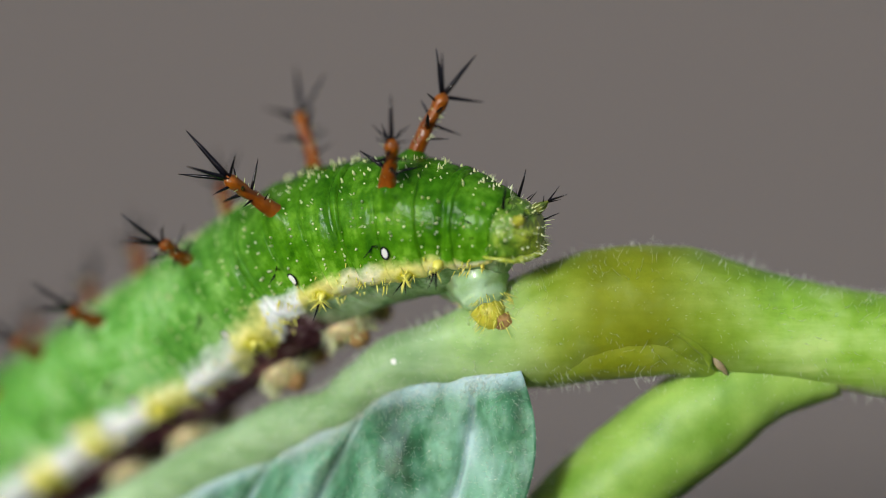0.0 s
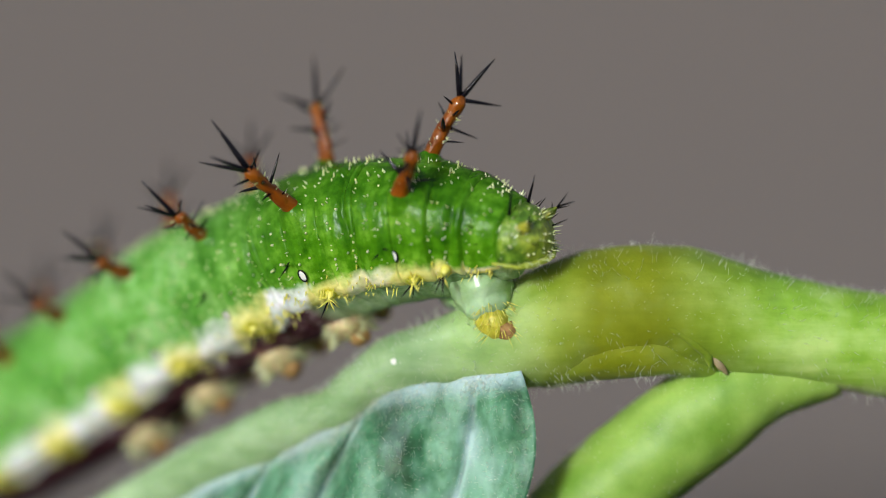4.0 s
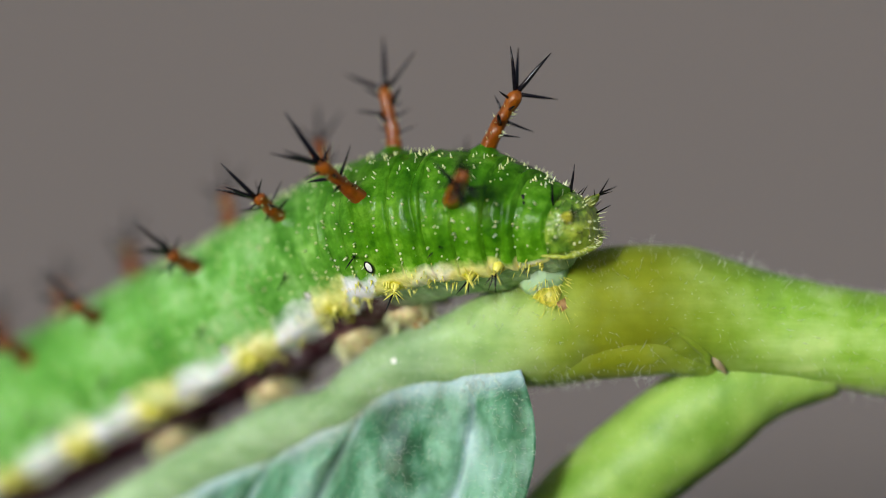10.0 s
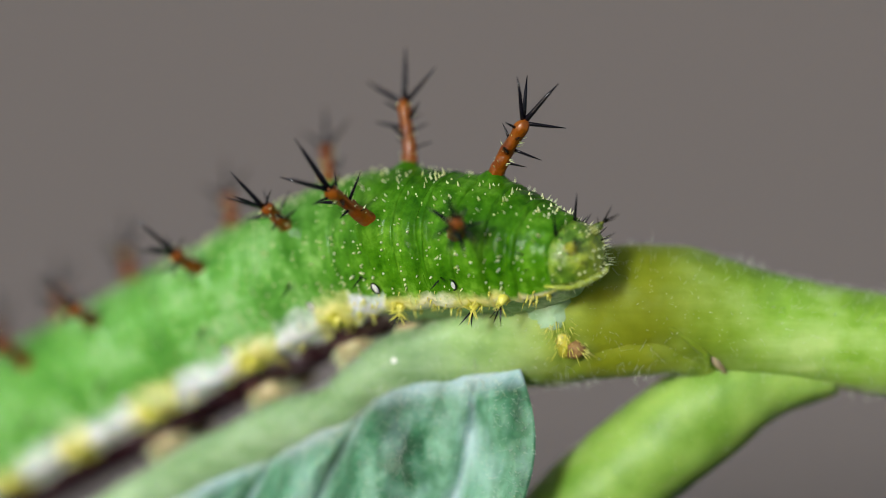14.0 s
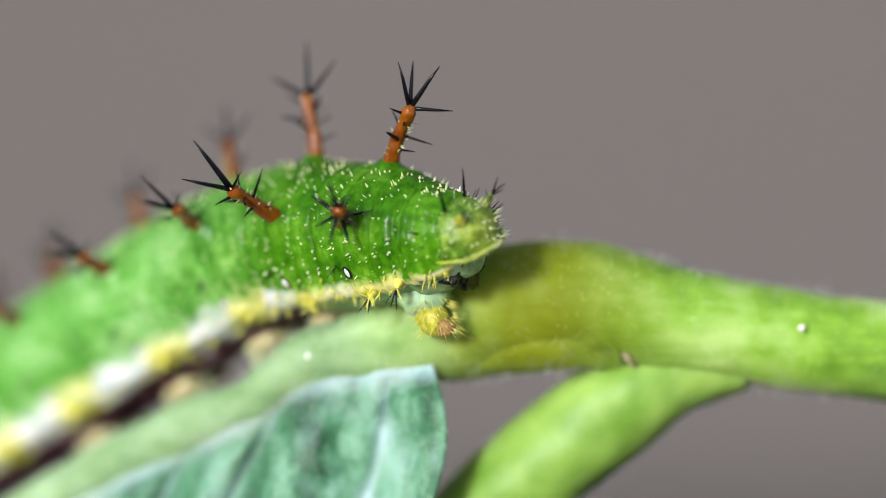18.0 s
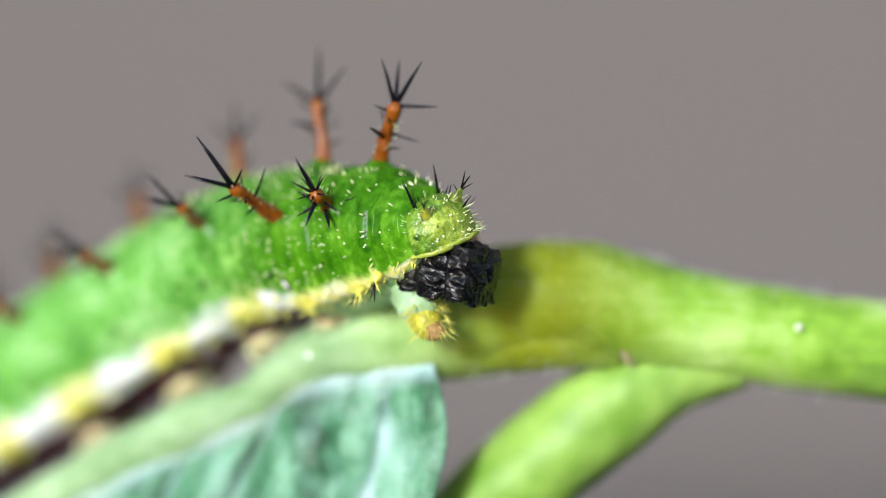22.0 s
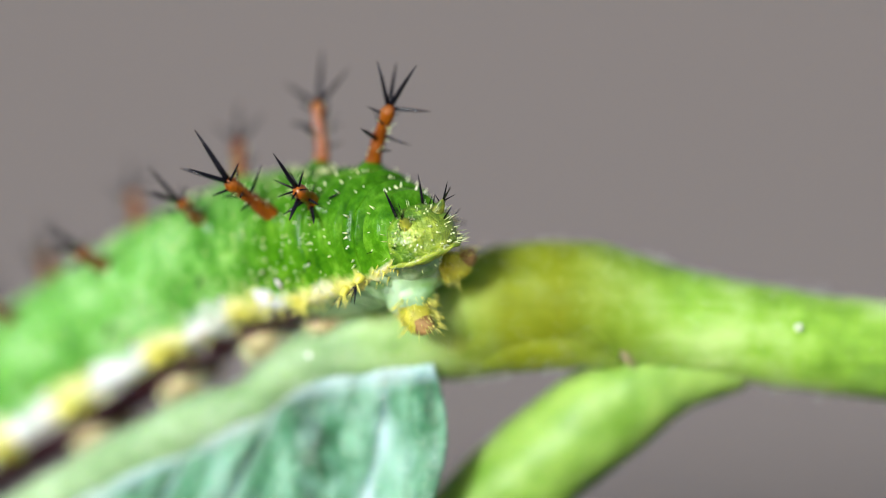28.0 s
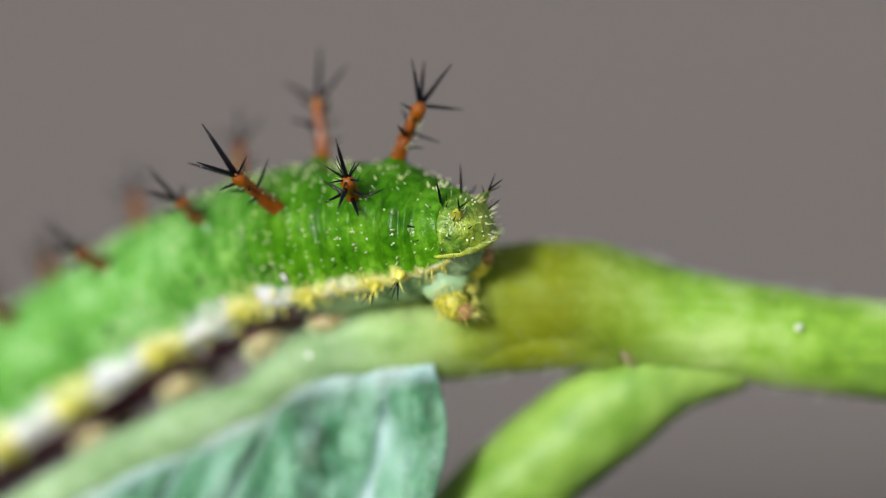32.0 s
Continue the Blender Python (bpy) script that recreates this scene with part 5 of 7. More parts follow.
    walk(RINGS[18], [
        (0, mm(-7.77, 2.54, -1.53, 28.7, -30.1, -39.3)), (1, mm(-7.77, 2.50, -1.47, 28.9, -28.0, -39.6)), (2, mm(-7.69, 2.46, -1.43, 28.3, -26.4, -40.0)),
        (2.5, mm(-7.63, 2.45, -1.34, 28.2, -25.1, -40.6)), (3, mm(-7.62, 2.44, -1.30, 28.2, -24.0, -40.5)), (3.5, mm(-7.50, 2.42, -1.02, 28.2, -21.5, -40.3)),
        (5.5, mm(-6.50, 1.82, -0.31, 16.0, -21.0, -39.0)), (6, mm(-6.01, 1.66, -0.07, 18.3, -21.4, -38.9)), (6.5, mm(-5.44, 1.57, 0.13, 20.8, -22.4, -39.5)),
        (7, mm(-5.02, 1.47, 0.21, 22.7, -23.3, -39.4)), (7.5, mm(-4.73, 1.36, 0.13, 23.9, -23.7, -39.0)), (8, mm(-4.46, 1.27, 0.07, 24.3, -23.7, -38.6)),
        (8.5, mm(-4.38, 1.20, 0.09, 25.0, -24.8, -38.6)), (9, mm(-4.32, 1.15, 0.06, 25.5, -25.5, -38.0)), (9.5, mm(-4.30, 1.17, 0.02, 25.7, -24.3, -37.2)),
        (10, mm(-4.28, 1.21, -0.04, 25.5, -22.8, -36.6)), (10.5, mm(-4.22, 1.25, -0.10, 25.6, -21.0, -35.8)), (11, mm(-4.18, 1.27, -0.12, 25.5, -19.8, -35.5)),
        (12, mm(-4.20, 1.30, -0.25, 25.8, -17.7, -34.9)), (13, mm(-4.17, 1.30, -0.35, 26.2, -18.0, -35.0)), (14, mm(-4.17, 1.33, -0.37, 26.8, -18.6, -35.3)),
        (14.5, mm(-4.17, 1.33, -0.39, 27.3, -18.9, -34.9)), (16.5, mm(-4.50, 1.69, -0.40, 28.4, -20.1, -32.8)), (17, mm(-4.47, 1.75, -0.38, 28.5, -20.3, -32.7)),
        (18, mm(-4.43, 1.64, -0.32, 30.1, -19.6, -32.8)), (19, mm(-4.43, 1.45, -0.30, 30.2, -18.9, -33.0)), (20, mm(-4.42, 1.22, -0.25, 30.2, -17.9, -33.2)),
        (21, mm(-4.37, 1.22, -0.25, 29.9, -17.4, -33.1)), (22, mm(-4.36, 1.22, -0.30, 29.6, -17.0, -32.9)), (23, mm(-4.39, 1.22, -0.34, 28.7, -17.0, -32.9)),
        (24, mm(-4.39, 1.23, -0.35, 28.3, -16.5, -32.9)), (25, mm(-4.36, 1.22, -0.36, 28.7, -16.1, -32.6)), (25.5, mm(-4.34, 1.21, -0.33, 28.8, -16.1, -32.5)),
        (27.5, mm(-4.47, 1.20, -0.28, 27.8, -16.5, -32.4)), (28, mm(-4.43, 1.21, -0.30, 27.0, -16.2, -32.0)), (29, mm(-4.43, 1.20, -0.33, 26.8, -16.6, -32.1)),
        (30, mm(-4.39, 1.19, -0.35, 26.2, -17.0, -32.4)), (31, mm(-4.37, 1.19, -0.33, 26.1, -17.4, -32.6)), (32, mm(-4.37, 1.18, -0.34, 25.8, -17.8, -33.0)),
    ])
    walk(RINGS[17], [
        (0, mm(-9.03, 3.41, -2.41, 29.3, -29.9, -35.0)), (1, mm(-8.98, 3.36, -2.24, 29.6, -27.6, -36.2)), (2, mm(-8.83, 3.32, -2.11, 29.1, -25.4, -37.6)),
        (2.5, mm(-8.72, 3.31, -1.96, 29.1, -23.7, -38.4)), (3, mm(-8.69, 3.29, -1.87, 29.1, -22.4, -38.9)), (3.5, mm(-8.55, 3.26, -1.53, 28.9, -20.5, -39.0)),
        (5.5, mm(-7.50, 2.63, -0.83, 16.7, -22.6, -38.4)), (6, mm(-7.01, 2.47, -0.62, 18.8, -23.8, -38.2)), (6.5, mm(-6.43, 2.37, -0.45, 21.2, -25.1, -38.1)),
        (7, mm(-6.02, 2.28, -0.40, 22.9, -25.8, -37.8)), (7.5, mm(-5.75, 2.18, -0.49, 23.9, -25.8, -37.0)), (8, mm(-5.51, 2.10, -0.56, 24.4, -25.4, -36.3)),
        (8.5, mm(-5.44, 2.02, -0.57, 24.9, -26.2, -36.1)), (9, mm(-5.40, 1.97, -0.63, 25.3, -26.8, -35.7)), (9.5, mm(-5.39, 1.99, -0.65, 25.4, -26.2, -35.3)),
        (10, mm(-5.39, 2.02, -0.68, 25.2, -25.4, -34.9)), (10.5, mm(-5.35, 2.05, -0.70, 25.1, -24.2, -34.3)), (11, mm(-5.31, 2.07, -0.69, 25.0, -23.4, -34.1)),
        (12, mm(-5.34, 2.08, -0.77, 25.0, -22.0, -33.9)), (13, mm(-5.31, 2.08, -0.88, 25.1, -21.8, -33.7)), (14, mm(-5.30, 2.10, -0.90, 25.5, -22.0, -33.4)),
        (14.5, mm(-5.32, 2.11, -0.94, 25.8, -22.4, -33.4)), (16.5, mm(-5.69, 2.45, -0.98, 27.0, -23.4, -32.4)), (17, mm(-5.65, 2.52, -0.97, 27.1, -23.6, -32.4)),
        (18, mm(-5.62, 2.48, -0.90, 28.3, -23.6, -32.4)), (19, mm(-5.63, 2.35, -0.89, 28.4, -23.5, -32.6)), (20, mm(-5.62, 2.20, -0.81, 28.7, -23.2, -32.8)),
        (21, mm(-5.59, 2.20, -0.80, 28.7, -22.8, -32.4)), (22, mm(-5.60, 2.20, -0.85, 28.4, -22.4, -32.1)), (23, mm(-5.64, 2.20, -0.89, 27.6, -22.2, -32.0)),
        (24, mm(-5.65, 2.21, -0.89, 27.2, -21.8, -31.7)), (25, mm(-5.62, 2.21, -0.89, 27.7, -21.4, -31.4)), (25.5, mm(-5.61, 2.20, -0.87, 27.9, -21.5, -31.3)),
        (27.5, mm(-5.73, 2.19, -0.83, 27.0, -21.7, -31.3)), (28, mm(-5.70, 2.19, -0.83, 26.3, -21.4, -31.1)), (29, mm(-5.71, 2.18, -0.87, 26.1, -21.2, -31.0)),
        (30, mm(-5.67, 2.17, -0.88, 25.5, -21.1, -31.1)), (31, mm(-5.67, 2.18, -0.87, 25.4, -21.2, -31.0)), (32, mm(-5.65, 2.16, -0.89, 25.3, -21.2, -31.1)),
    ])
    walk(RINGS[16], [
        (0, mm(-10.37, 4.31, -3.31, 29.7, -29.0, -35.6)), (1, mm(-10.23, 4.26, -3.02, 30.1, -27.0, -36.8)), (2, mm(-10.01, 4.21, -2.78, 29.7, -24.9, -38.0)),
        (2.5, mm(-9.85, 4.19, -2.57, 29.9, -23.3, -38.7)), (3, mm(-9.79, 4.16, -2.43, 30.0, -22.0, -39.1)), (3.5, mm(-9.63, 4.13, -2.03, 29.8, -20.5, -39.0)),
        (5.5, mm(-8.56, 3.46, -1.41, 18.8, -23.9, -38.3)), (6, mm(-8.08, 3.30, -1.24, 20.4, -25.0, -37.4)), (6.5, mm(-7.52, 3.20, -1.11, 22.3, -25.9, -36.5)),
        (7, mm(-7.14, 3.11, -1.09, 23.6, -26.1, -35.7)), (7.5, mm(-6.92, 3.02, -1.20, 24.5, -25.6, -34.8)), (8, mm(-6.73, 2.95, -1.27, 25.1, -25.0, -33.9)),
        (8.5, mm(-6.67, 2.87, -1.31, 25.5, -25.6, -33.7)), (9, mm(-6.64, 2.82, -1.40, 25.8, -26.1, -33.3)), (9.5, mm(-6.64, 2.83, -1.40, 25.9, -25.8, -33.2)),
        (10, mm(-6.62, 2.85, -1.41, 25.5, -25.5, -33.1)), (10.5, mm(-6.59, 2.88, -1.39, 25.5, -24.9, -32.7)), (11, mm(-6.56, 2.89, -1.36, 25.3, -24.5, -32.6)),
        (12, mm(-6.57, 2.90, -1.41, 25.1, -23.6, -32.7)), (13, mm(-6.56, 2.89, -1.51, 25.0, -23.3, -32.4)), (14, mm(-6.57, 2.90, -1.53, 25.2, -23.3, -32.0)),
        (14.5, mm(-6.58, 2.91, -1.59, 25.3, -23.7, -32.2)), (16.5, mm(-6.94, 3.24, -1.66, 26.7, -24.9, -32.3)), (17, mm(-6.91, 3.31, -1.65, 26.7, -25.1, -32.1)),
        (18, mm(-6.88, 3.35, -1.59, 27.4, -25.4, -31.9)), (19, mm(-6.89, 3.28, -1.58, 27.5, -25.4, -32.0)), (20, mm(-6.88, 3.20, -1.50, 27.8, -25.5, -32.2)),
        (21, mm(-6.87, 3.20, -1.49, 27.9, -25.2, -31.8)), (22, mm(-6.90, 3.20, -1.53, 27.8, -24.8, -31.5)), (23, mm(-6.94, 3.21, -1.56, 27.1, -24.6, -31.4)),
        (24, mm(-6.97, 3.21, -1.56, 26.8, -24.2, -31.0)), (25, mm(-6.97, 3.21, -1.56, 27.2, -24.0, -30.7)), (25.5, mm(-6.98, 3.21, -1.55, 27.4, -24.0, -30.5)),
        (27.5, mm(-7.08, 3.19, -1.51, 26.7, -24.2, -30.6)), (28, mm(-7.06, 3.20, -1.50, 26.1, -23.8, -30.4)), (29, mm(-7.07, 3.19, -1.53, 26.0, -23.6, -30.4)),
        (30, mm(-7.06, 3.18, -1.54, 25.6, -23.3, -30.4)), (31, mm(-7.06, 3.19, -1.53, 25.5, -23.3, -30.4)), (32, mm(-7.04, 3.17, -1.54, 25.4, -23.2, -30.5)),
    ])
    walk(RINGS[15], [
        (0, mm(-11.59, 5.20, -4.12, 29.6, -27.2, -38.9)), (1, mm(-11.41, 5.14, -3.76, 30.1, -26.3, -39.6)), (2, mm(-11.12, 5.07, -3.43, 29.9, -25.2, -39.9)),
        (2.5, mm(-10.94, 5.05, -3.16, 30.2, -24.3, -39.8)), (3, mm(-10.86, 5.02, -2.98, 30.3, -23.4, -39.8)), (3.5, mm(-10.70, 4.98, -2.55, 30.0, -22.2, -39.5)),
        (5.5, mm(-9.60, 4.28, -2.02, 21.2, -26.0, -39.3)), (6, mm(-9.16, 4.12, -1.88, 22.3, -26.4, -37.7)), (6.5, mm(-8.66, 4.03, -1.80, 23.5, -26.2, -35.7)),
        (7, mm(-8.33, 3.95, -1.80, 24.4, -25.4, -34.5)), (7.5, mm(-8.17, 3.87, -1.91, 25.2, -24.5, -33.4)), (8, mm(-8.04, 3.80, -1.99, 25.9, -23.7, -32.4)),
        (8.5, mm(-8.00, 3.73, -2.05, 26.3, -24.0, -32.2)), (9, mm(-7.98, 3.68, -2.16, 26.4, -24.2, -31.9)), (9.5, mm(-7.98, 3.69, -2.15, 26.5, -24.4, -31.9)),
        (10, mm(-7.95, 3.70, -2.15, 26.1, -24.5, -31.8)), (10.5, mm(-7.93, 3.72, -2.12, 26.0, -24.3, -31.5)), (11, mm(-7.89, 3.72, -2.08, 25.9, -24.3, -31.3)),
        (12, mm(-7.89, 3.72, -2.10, 25.5, -23.9, -31.4)), (13, mm(-7.90, 3.71, -2.19, 25.3, -23.6, -31.1)), (14, mm(-7.92, 3.72, -2.22, 25.4, -23.6, -30.7)),
        (14.5, mm(-7.92, 3.74, -2.28, 25.4, -23.9, -31.2)), (16.5, mm(-8.22, 4.05, -2.37, 26.8, -25.7, -32.7)), (17, mm(-8.19, 4.12, -2.38, 26.7, -25.9, -32.4)),
        (18, mm(-8.18, 4.20, -2.34, 26.8, -26.2, -31.8)), (19, mm(-8.19, 4.18, -2.32, 26.9, -26.2, -31.9)), (20, mm(-8.18, 4.16, -2.25, 27.1, -26.3, -31.9)),
        (21, mm(-8.19, 4.16, -2.24, 27.2, -26.2, -31.6)), (22, mm(-8.23, 4.16, -2.28, 27.1, -25.8, -31.3)), (23, mm(-8.28, 4.17, -2.30, 26.7, -25.6, -31.2)),
        (24, mm(-8.32, 4.17, -2.29, 26.5, -25.4, -31.0)), (25, mm(-8.34, 4.17, -2.29, 26.8, -25.2, -30.7)), (25.5, mm(-8.35, 4.17, -2.29, 26.9, -25.3, -30.6)),
        (27.5, mm(-8.46, 4.15, -2.25, 26.4, -25.6, -30.8)), (28, mm(-8.44, 4.16, -2.24, 26.0, -25.3, -30.6)), (29, mm(-8.46, 4.15, -2.26, 25.9, -25.1, -30.8)),
        (30, mm(-8.45, 4.15, -2.27, 25.7, -24.9, -30.8)), (31, mm(-8.45, 4.15, -2.26, 25.6, -25.0, -30.8)), (32, mm(-8.44, 4.14, -2.26, 25.6, -24.9, -30.9)),
    ])
    walk(RINGS[14], [
        (0, mm(-12.51, 6.03, -4.71, 28.9, -24.9, -43.1)), (1, mm(-12.32, 5.97, -4.35, 29.3, -25.8, -42.8)), (2, mm(-12.04, 5.90, -4.02, 29.2, -26.1, -41.9)),
        (2.5, mm(-11.89, 5.87, -3.75, 29.6, -26.0, -40.8)), (3, mm(-11.81, 5.83, -3.56, 29.7, -25.6, -40.3)), (3.5, mm(-11.66, 5.78, -3.10, 29.4, -24.7, -39.7)),
        (5.5, mm(-10.55, 5.09, -2.66, 23.1, -28.5, -40.5)), (6, mm(-10.19, 4.93, -2.56, 23.6, -27.9, -38.1)), (6.5, mm(-9.79, 4.84, -2.49, 24.4, -26.4, -35.2)),
        (7, mm(-9.55, 4.77, -2.48, 25.0, -24.8, -33.5)), (7.5, mm(-9.45, 4.70, -2.59, 25.6, -23.5, -32.4)), (8, mm(-9.38, 4.64, -2.66, 26.3, -22.6, -31.5)),
        (8.5, mm(-9.37, 4.58, -2.74, 26.6, -22.7, -31.2)), (9, mm(-9.37, 4.53, -2.85, 26.7, -22.6, -31.0)), (9.5, mm(-9.36, 4.53, -2.86, 26.7, -23.1, -31.0)),
        (10, mm(-9.33, 4.54, -2.86, 26.4, -23.5, -31.0)), (10.5, mm(-9.32, 4.55, -2.84, 26.3, -23.7, -30.7)), (11, mm(-9.28, 4.55, -2.80, 26.2, -24.0, -30.4)),
        (12, mm(-9.29, 4.55, -2.81, 25.8, -24.1, -30.4)), (13, mm(-9.31, 4.54, -2.90, 25.6, -23.7, -30.1)), (14, mm(-9.34, 4.55, -2.94, 25.6, -23.8, -29.8)),
        (14.5, mm(-9.32, 4.57, -3.00, 25.5, -23.9, -30.5)), (16.5, mm(-9.47, 4.86, -3.11, 26.4, -26.5, -33.2)), (17, mm(-9.44, 4.92, -3.11, 26.3, -26.7, -32.9)),
        (18, mm(-9.44, 5.02, -3.09, 26.1, -26.8, -32.0)), (19, mm(-9.46, 5.04, -3.06, 26.1, -26.7, -31.9)), (20, mm(-9.47, 5.06, -3.00, 26.2, -26.8, -31.8)),
        (21, mm(-9.49, 5.06, -3.00, 26.3, -26.8, -31.5)), (22, mm(-9.54, 5.06, -3.02, 26.3, -26.5, -31.3)), (23, mm(-9.60, 5.06, -3.04, 26.0, -26.2, -31.3)),
        (24, mm(-9.64, 5.06, -3.03, 25.8, -26.2, -31.1)), (25, mm(-9.68, 5.06, -3.03, 26.0, -26.2, -31.0)), (25.5, mm(-9.69, 5.06, -3.03, 26.1, -26.2, -30.9)),
        (27.5, mm(-9.79, 5.05, -3.01, 25.8, -26.7, -31.3)), (28, mm(-9.78, 5.05, -3.00, 25.5, -26.6, -31.1)), (29, mm(-9.79, 5.05, -3.01, 25.5, -26.5, -31.3)),
        (30, mm(-9.78, 5.05, -3.01, 25.3, -26.4, -31.3)), (31, mm(-9.78, 5.05, -3.01, 25.3, -26.6, -31.4)), (32, mm(-9.77, 5.05, -3.01, 25.3, -26.6, -31.5)),
    ])
    walk(RINGS[13], [
        (0, mm(-13.30, 6.80, -5.20, 27.7, -23.6, -44.7)), (2, mm(-12.88, 6.66, -4.59, 28.0, -27.0, -42.2)), (3, mm(-12.71, 6.59, -4.15, 28.4, -27.0, -39.7)),
        (3.5, mm(-12.58, 6.54, -3.67, 28.0, -26.4, -39.0)), (5.5, mm(-11.44, 5.86, -3.34, 24.0, -30.5, -40.7)), (6, mm(-11.17, 5.70, -3.24, 24.2, -29.0, -38.0)),
        (7, mm(-10.77, 5.56, -3.15, 25.1, -24.4, -32.4)), (8, mm(-10.73, 5.45, -3.30, 26.2, -22.2, -30.6)), (9, mm(-10.77, 5.36, -3.51, 26.5, -22.0, -30.3)),
        (10, mm(-10.71, 5.35, -3.55, 26.3, -23.3, -30.5)), (12, mm(-10.69, 5.36, -3.54, 25.8, -24.4, -29.9)), (14, mm(-10.78, 5.35, -3.67, 25.5, -24.0, -29.3)),
        (16.5, mm(-10.68, 5.66, -3.85, 25.6, -27.2, -33.4)), (20, mm(-10.72, 5.83, -3.76, 25.0, -27.4, -31.6)), (25, mm(-10.95, 5.83, -3.78, 25.0, -26.9, -31.0)),
        (28, mm(-11.05, 5.82, -3.76, 24.6, -27.5, -31.2)), (30, mm(-11.05, 5.82, -3.77, 24.5, -27.5, -31.4)), (32, mm(-11.03, 5.82, -3.77, 24.5, -27.7, -31.6)),
    ])
    walk(RINGS[12], [
        (0, mm(-14.02, 7.53, -5.65, 26.3, -25.7, -42.3)), (2, mm(-13.68, 7.39, -5.15, 26.4, -27.4, -39.8)), (3, mm(-13.59, 7.31, -4.74, 26.7, -26.4, -37.1)),
        (3.5, mm(-13.49, 7.26, -4.26, 26.2, -26.2, -36.3)), (5.5, mm(-12.31, 6.61, -4.03, 24.1, -31.1, -38.8)), (6, mm(-12.14, 6.45, -3.93, 24.2, -29.3, -36.1)),
        (7, mm(-11.99, 6.32, -3.80, 24.9, -24.1, -30.9)), (8, mm(-12.07, 6.23, -3.94, 25.7, -22.5, -29.9)), (9, mm(-12.16, 6.16, -4.15, 26.0, -22.5, -30.1)),
        (10, mm(-12.07, 6.15, -4.23, 25.8, -23.5, -30.5)), (12, mm(-12.08, 6.15, -4.27, 25.5, -24.0, -30.2)), (14, mm(-12.21, 6.15, -4.40, 25.3, -24.0, -29.9)),
        (16.5, mm(-11.88, 6.45, -4.59, 24.4, -27.7, -33.6)), (20, mm(-11.95, 6.58, -4.51, 23.8, -27.8, -31.4)), (25, mm(-12.20, 6.58, -4.53, 23.8, -27.4, -30.8)),
        (28, mm(-12.29, 6.57, -4.53, 23.5, -28.1, -30.9)), (30, mm(-12.28, 6.58, -4.53, 23.5, -28.1, -31.1)), (32, mm(-12.25, 6.57, -4.54, 23.4, -28.3, -31.3)),
    ])
    walk(RINGS[11], [
        (0, mm(-14.82, 8.20, -6.20, 24.9, -27.5, -38.5)), (2, mm(-14.55, 8.06, -5.72, 24.8, -27.0, -36.7)), (3, mm(-14.55, 7.98, -5.29, 24.9, -25.1, -34.5)),
        (3.5, mm(-14.47, 7.93, -4.83, 24.3, -25.0, -34.0)), (5.5, mm(-13.25, 7.31, -4.74, 24.0, -30.1, -36.3)), (6, mm(-13.18, 7.16, -4.63, 24.0, -28.2, -34.3)),
        (7, mm(-13.24, 7.04, -4.44, 24.5, -24.0, -30.5)), (8, mm(-13.37, 6.97, -4.56, 25.1, -22.9, -30.0)), (9, mm(-13.45, 6.91, -4.80, 25.3, -23.4, -30.5)),
        (10, mm(-13.33, 6.90, -4.88, 25.3, -23.9, -31.0)), (12, mm(-13.34, 6.90, -4.91, 25.1, -23.7, -31.1)), (14, mm(-13.47, 6.90, -5.05, 24.9, -24.0, -31.2)),
        (16.5, mm(-13.00, 7.20, -5.30, 23.2, -27.6, -33.5)), (20, mm(-13.12, 7.29, -5.24, 22.6, -27.5, -31.3)), (25, mm(-13.39, 7.28, -5.25, 22.6, -27.1, -31.0)),
        (28, mm(-13.48, 7.28, -5.27, 22.4, -27.7, -31.1)), (30, mm(-13.46, 7.28, -5.28, 22.3, -28.0, -31.3)), (32, mm(-13.42, 7.28, -5.29, 22.3, -28.1, -31.4)),
    ])
    walk(RINGS[10], [
        (0, mm(-15.65, 8.83, -6.73, 24.7, -26.4, -36.9)), (2, mm(-15.41, 8.68, -6.25, 24.6, -26.1, -35.4)), (3, mm(-15.44, 8.58, -5.79, 24.7, -24.6, -34.1)),
        (3.5, mm(-15.38, 8.54, -5.33, 24.2, -24.8, -33.7)), (5.5, mm(-14.09, 7.91, -5.31, 23.7, -28.3, -35.2)), (6, mm(-14.05, 7.75, -5.17, 23.7, -27.2, -33.8)),
        (7, mm(-14.16, 7.60, -4.92, 24.1, -24.2, -31.0)), (8, mm(-14.30, 7.52, -5.02, 24.8, -23.5, -30.6)), (9, mm(-14.37, 7.46, -5.27, 24.9, -23.6, -30.7)),
        (10, mm(-14.25, 7.46, -5.36, 24.9, -23.9, -31.5)), (12, mm(-14.25, 7.46, -5.38, 24.7, -24.0, -31.6)), (14, mm(-14.38, 7.46, -5.53, 24.6, -24.2, -31.6)),
        (16.5, mm(-13.87, 7.77, -5.83, 23.1, -26.6, -33.3)), (20, mm(-14.02, 7.84, -5.77, 22.6, -26.5, -31.5)), (25, mm(-14.30, 7.84, -5.78, 22.5, -26.4, -31.4)),
        (28, mm(-14.39, 7.84, -5.81, 22.3, -26.7, -31.5)), (30, mm(-14.36, 7.84, -5.83, 22.3, -26.8, -31.7)), (32, mm(-14.32, 7.84, -5.84, 22.3, -27.1, -31.7)),
    ])
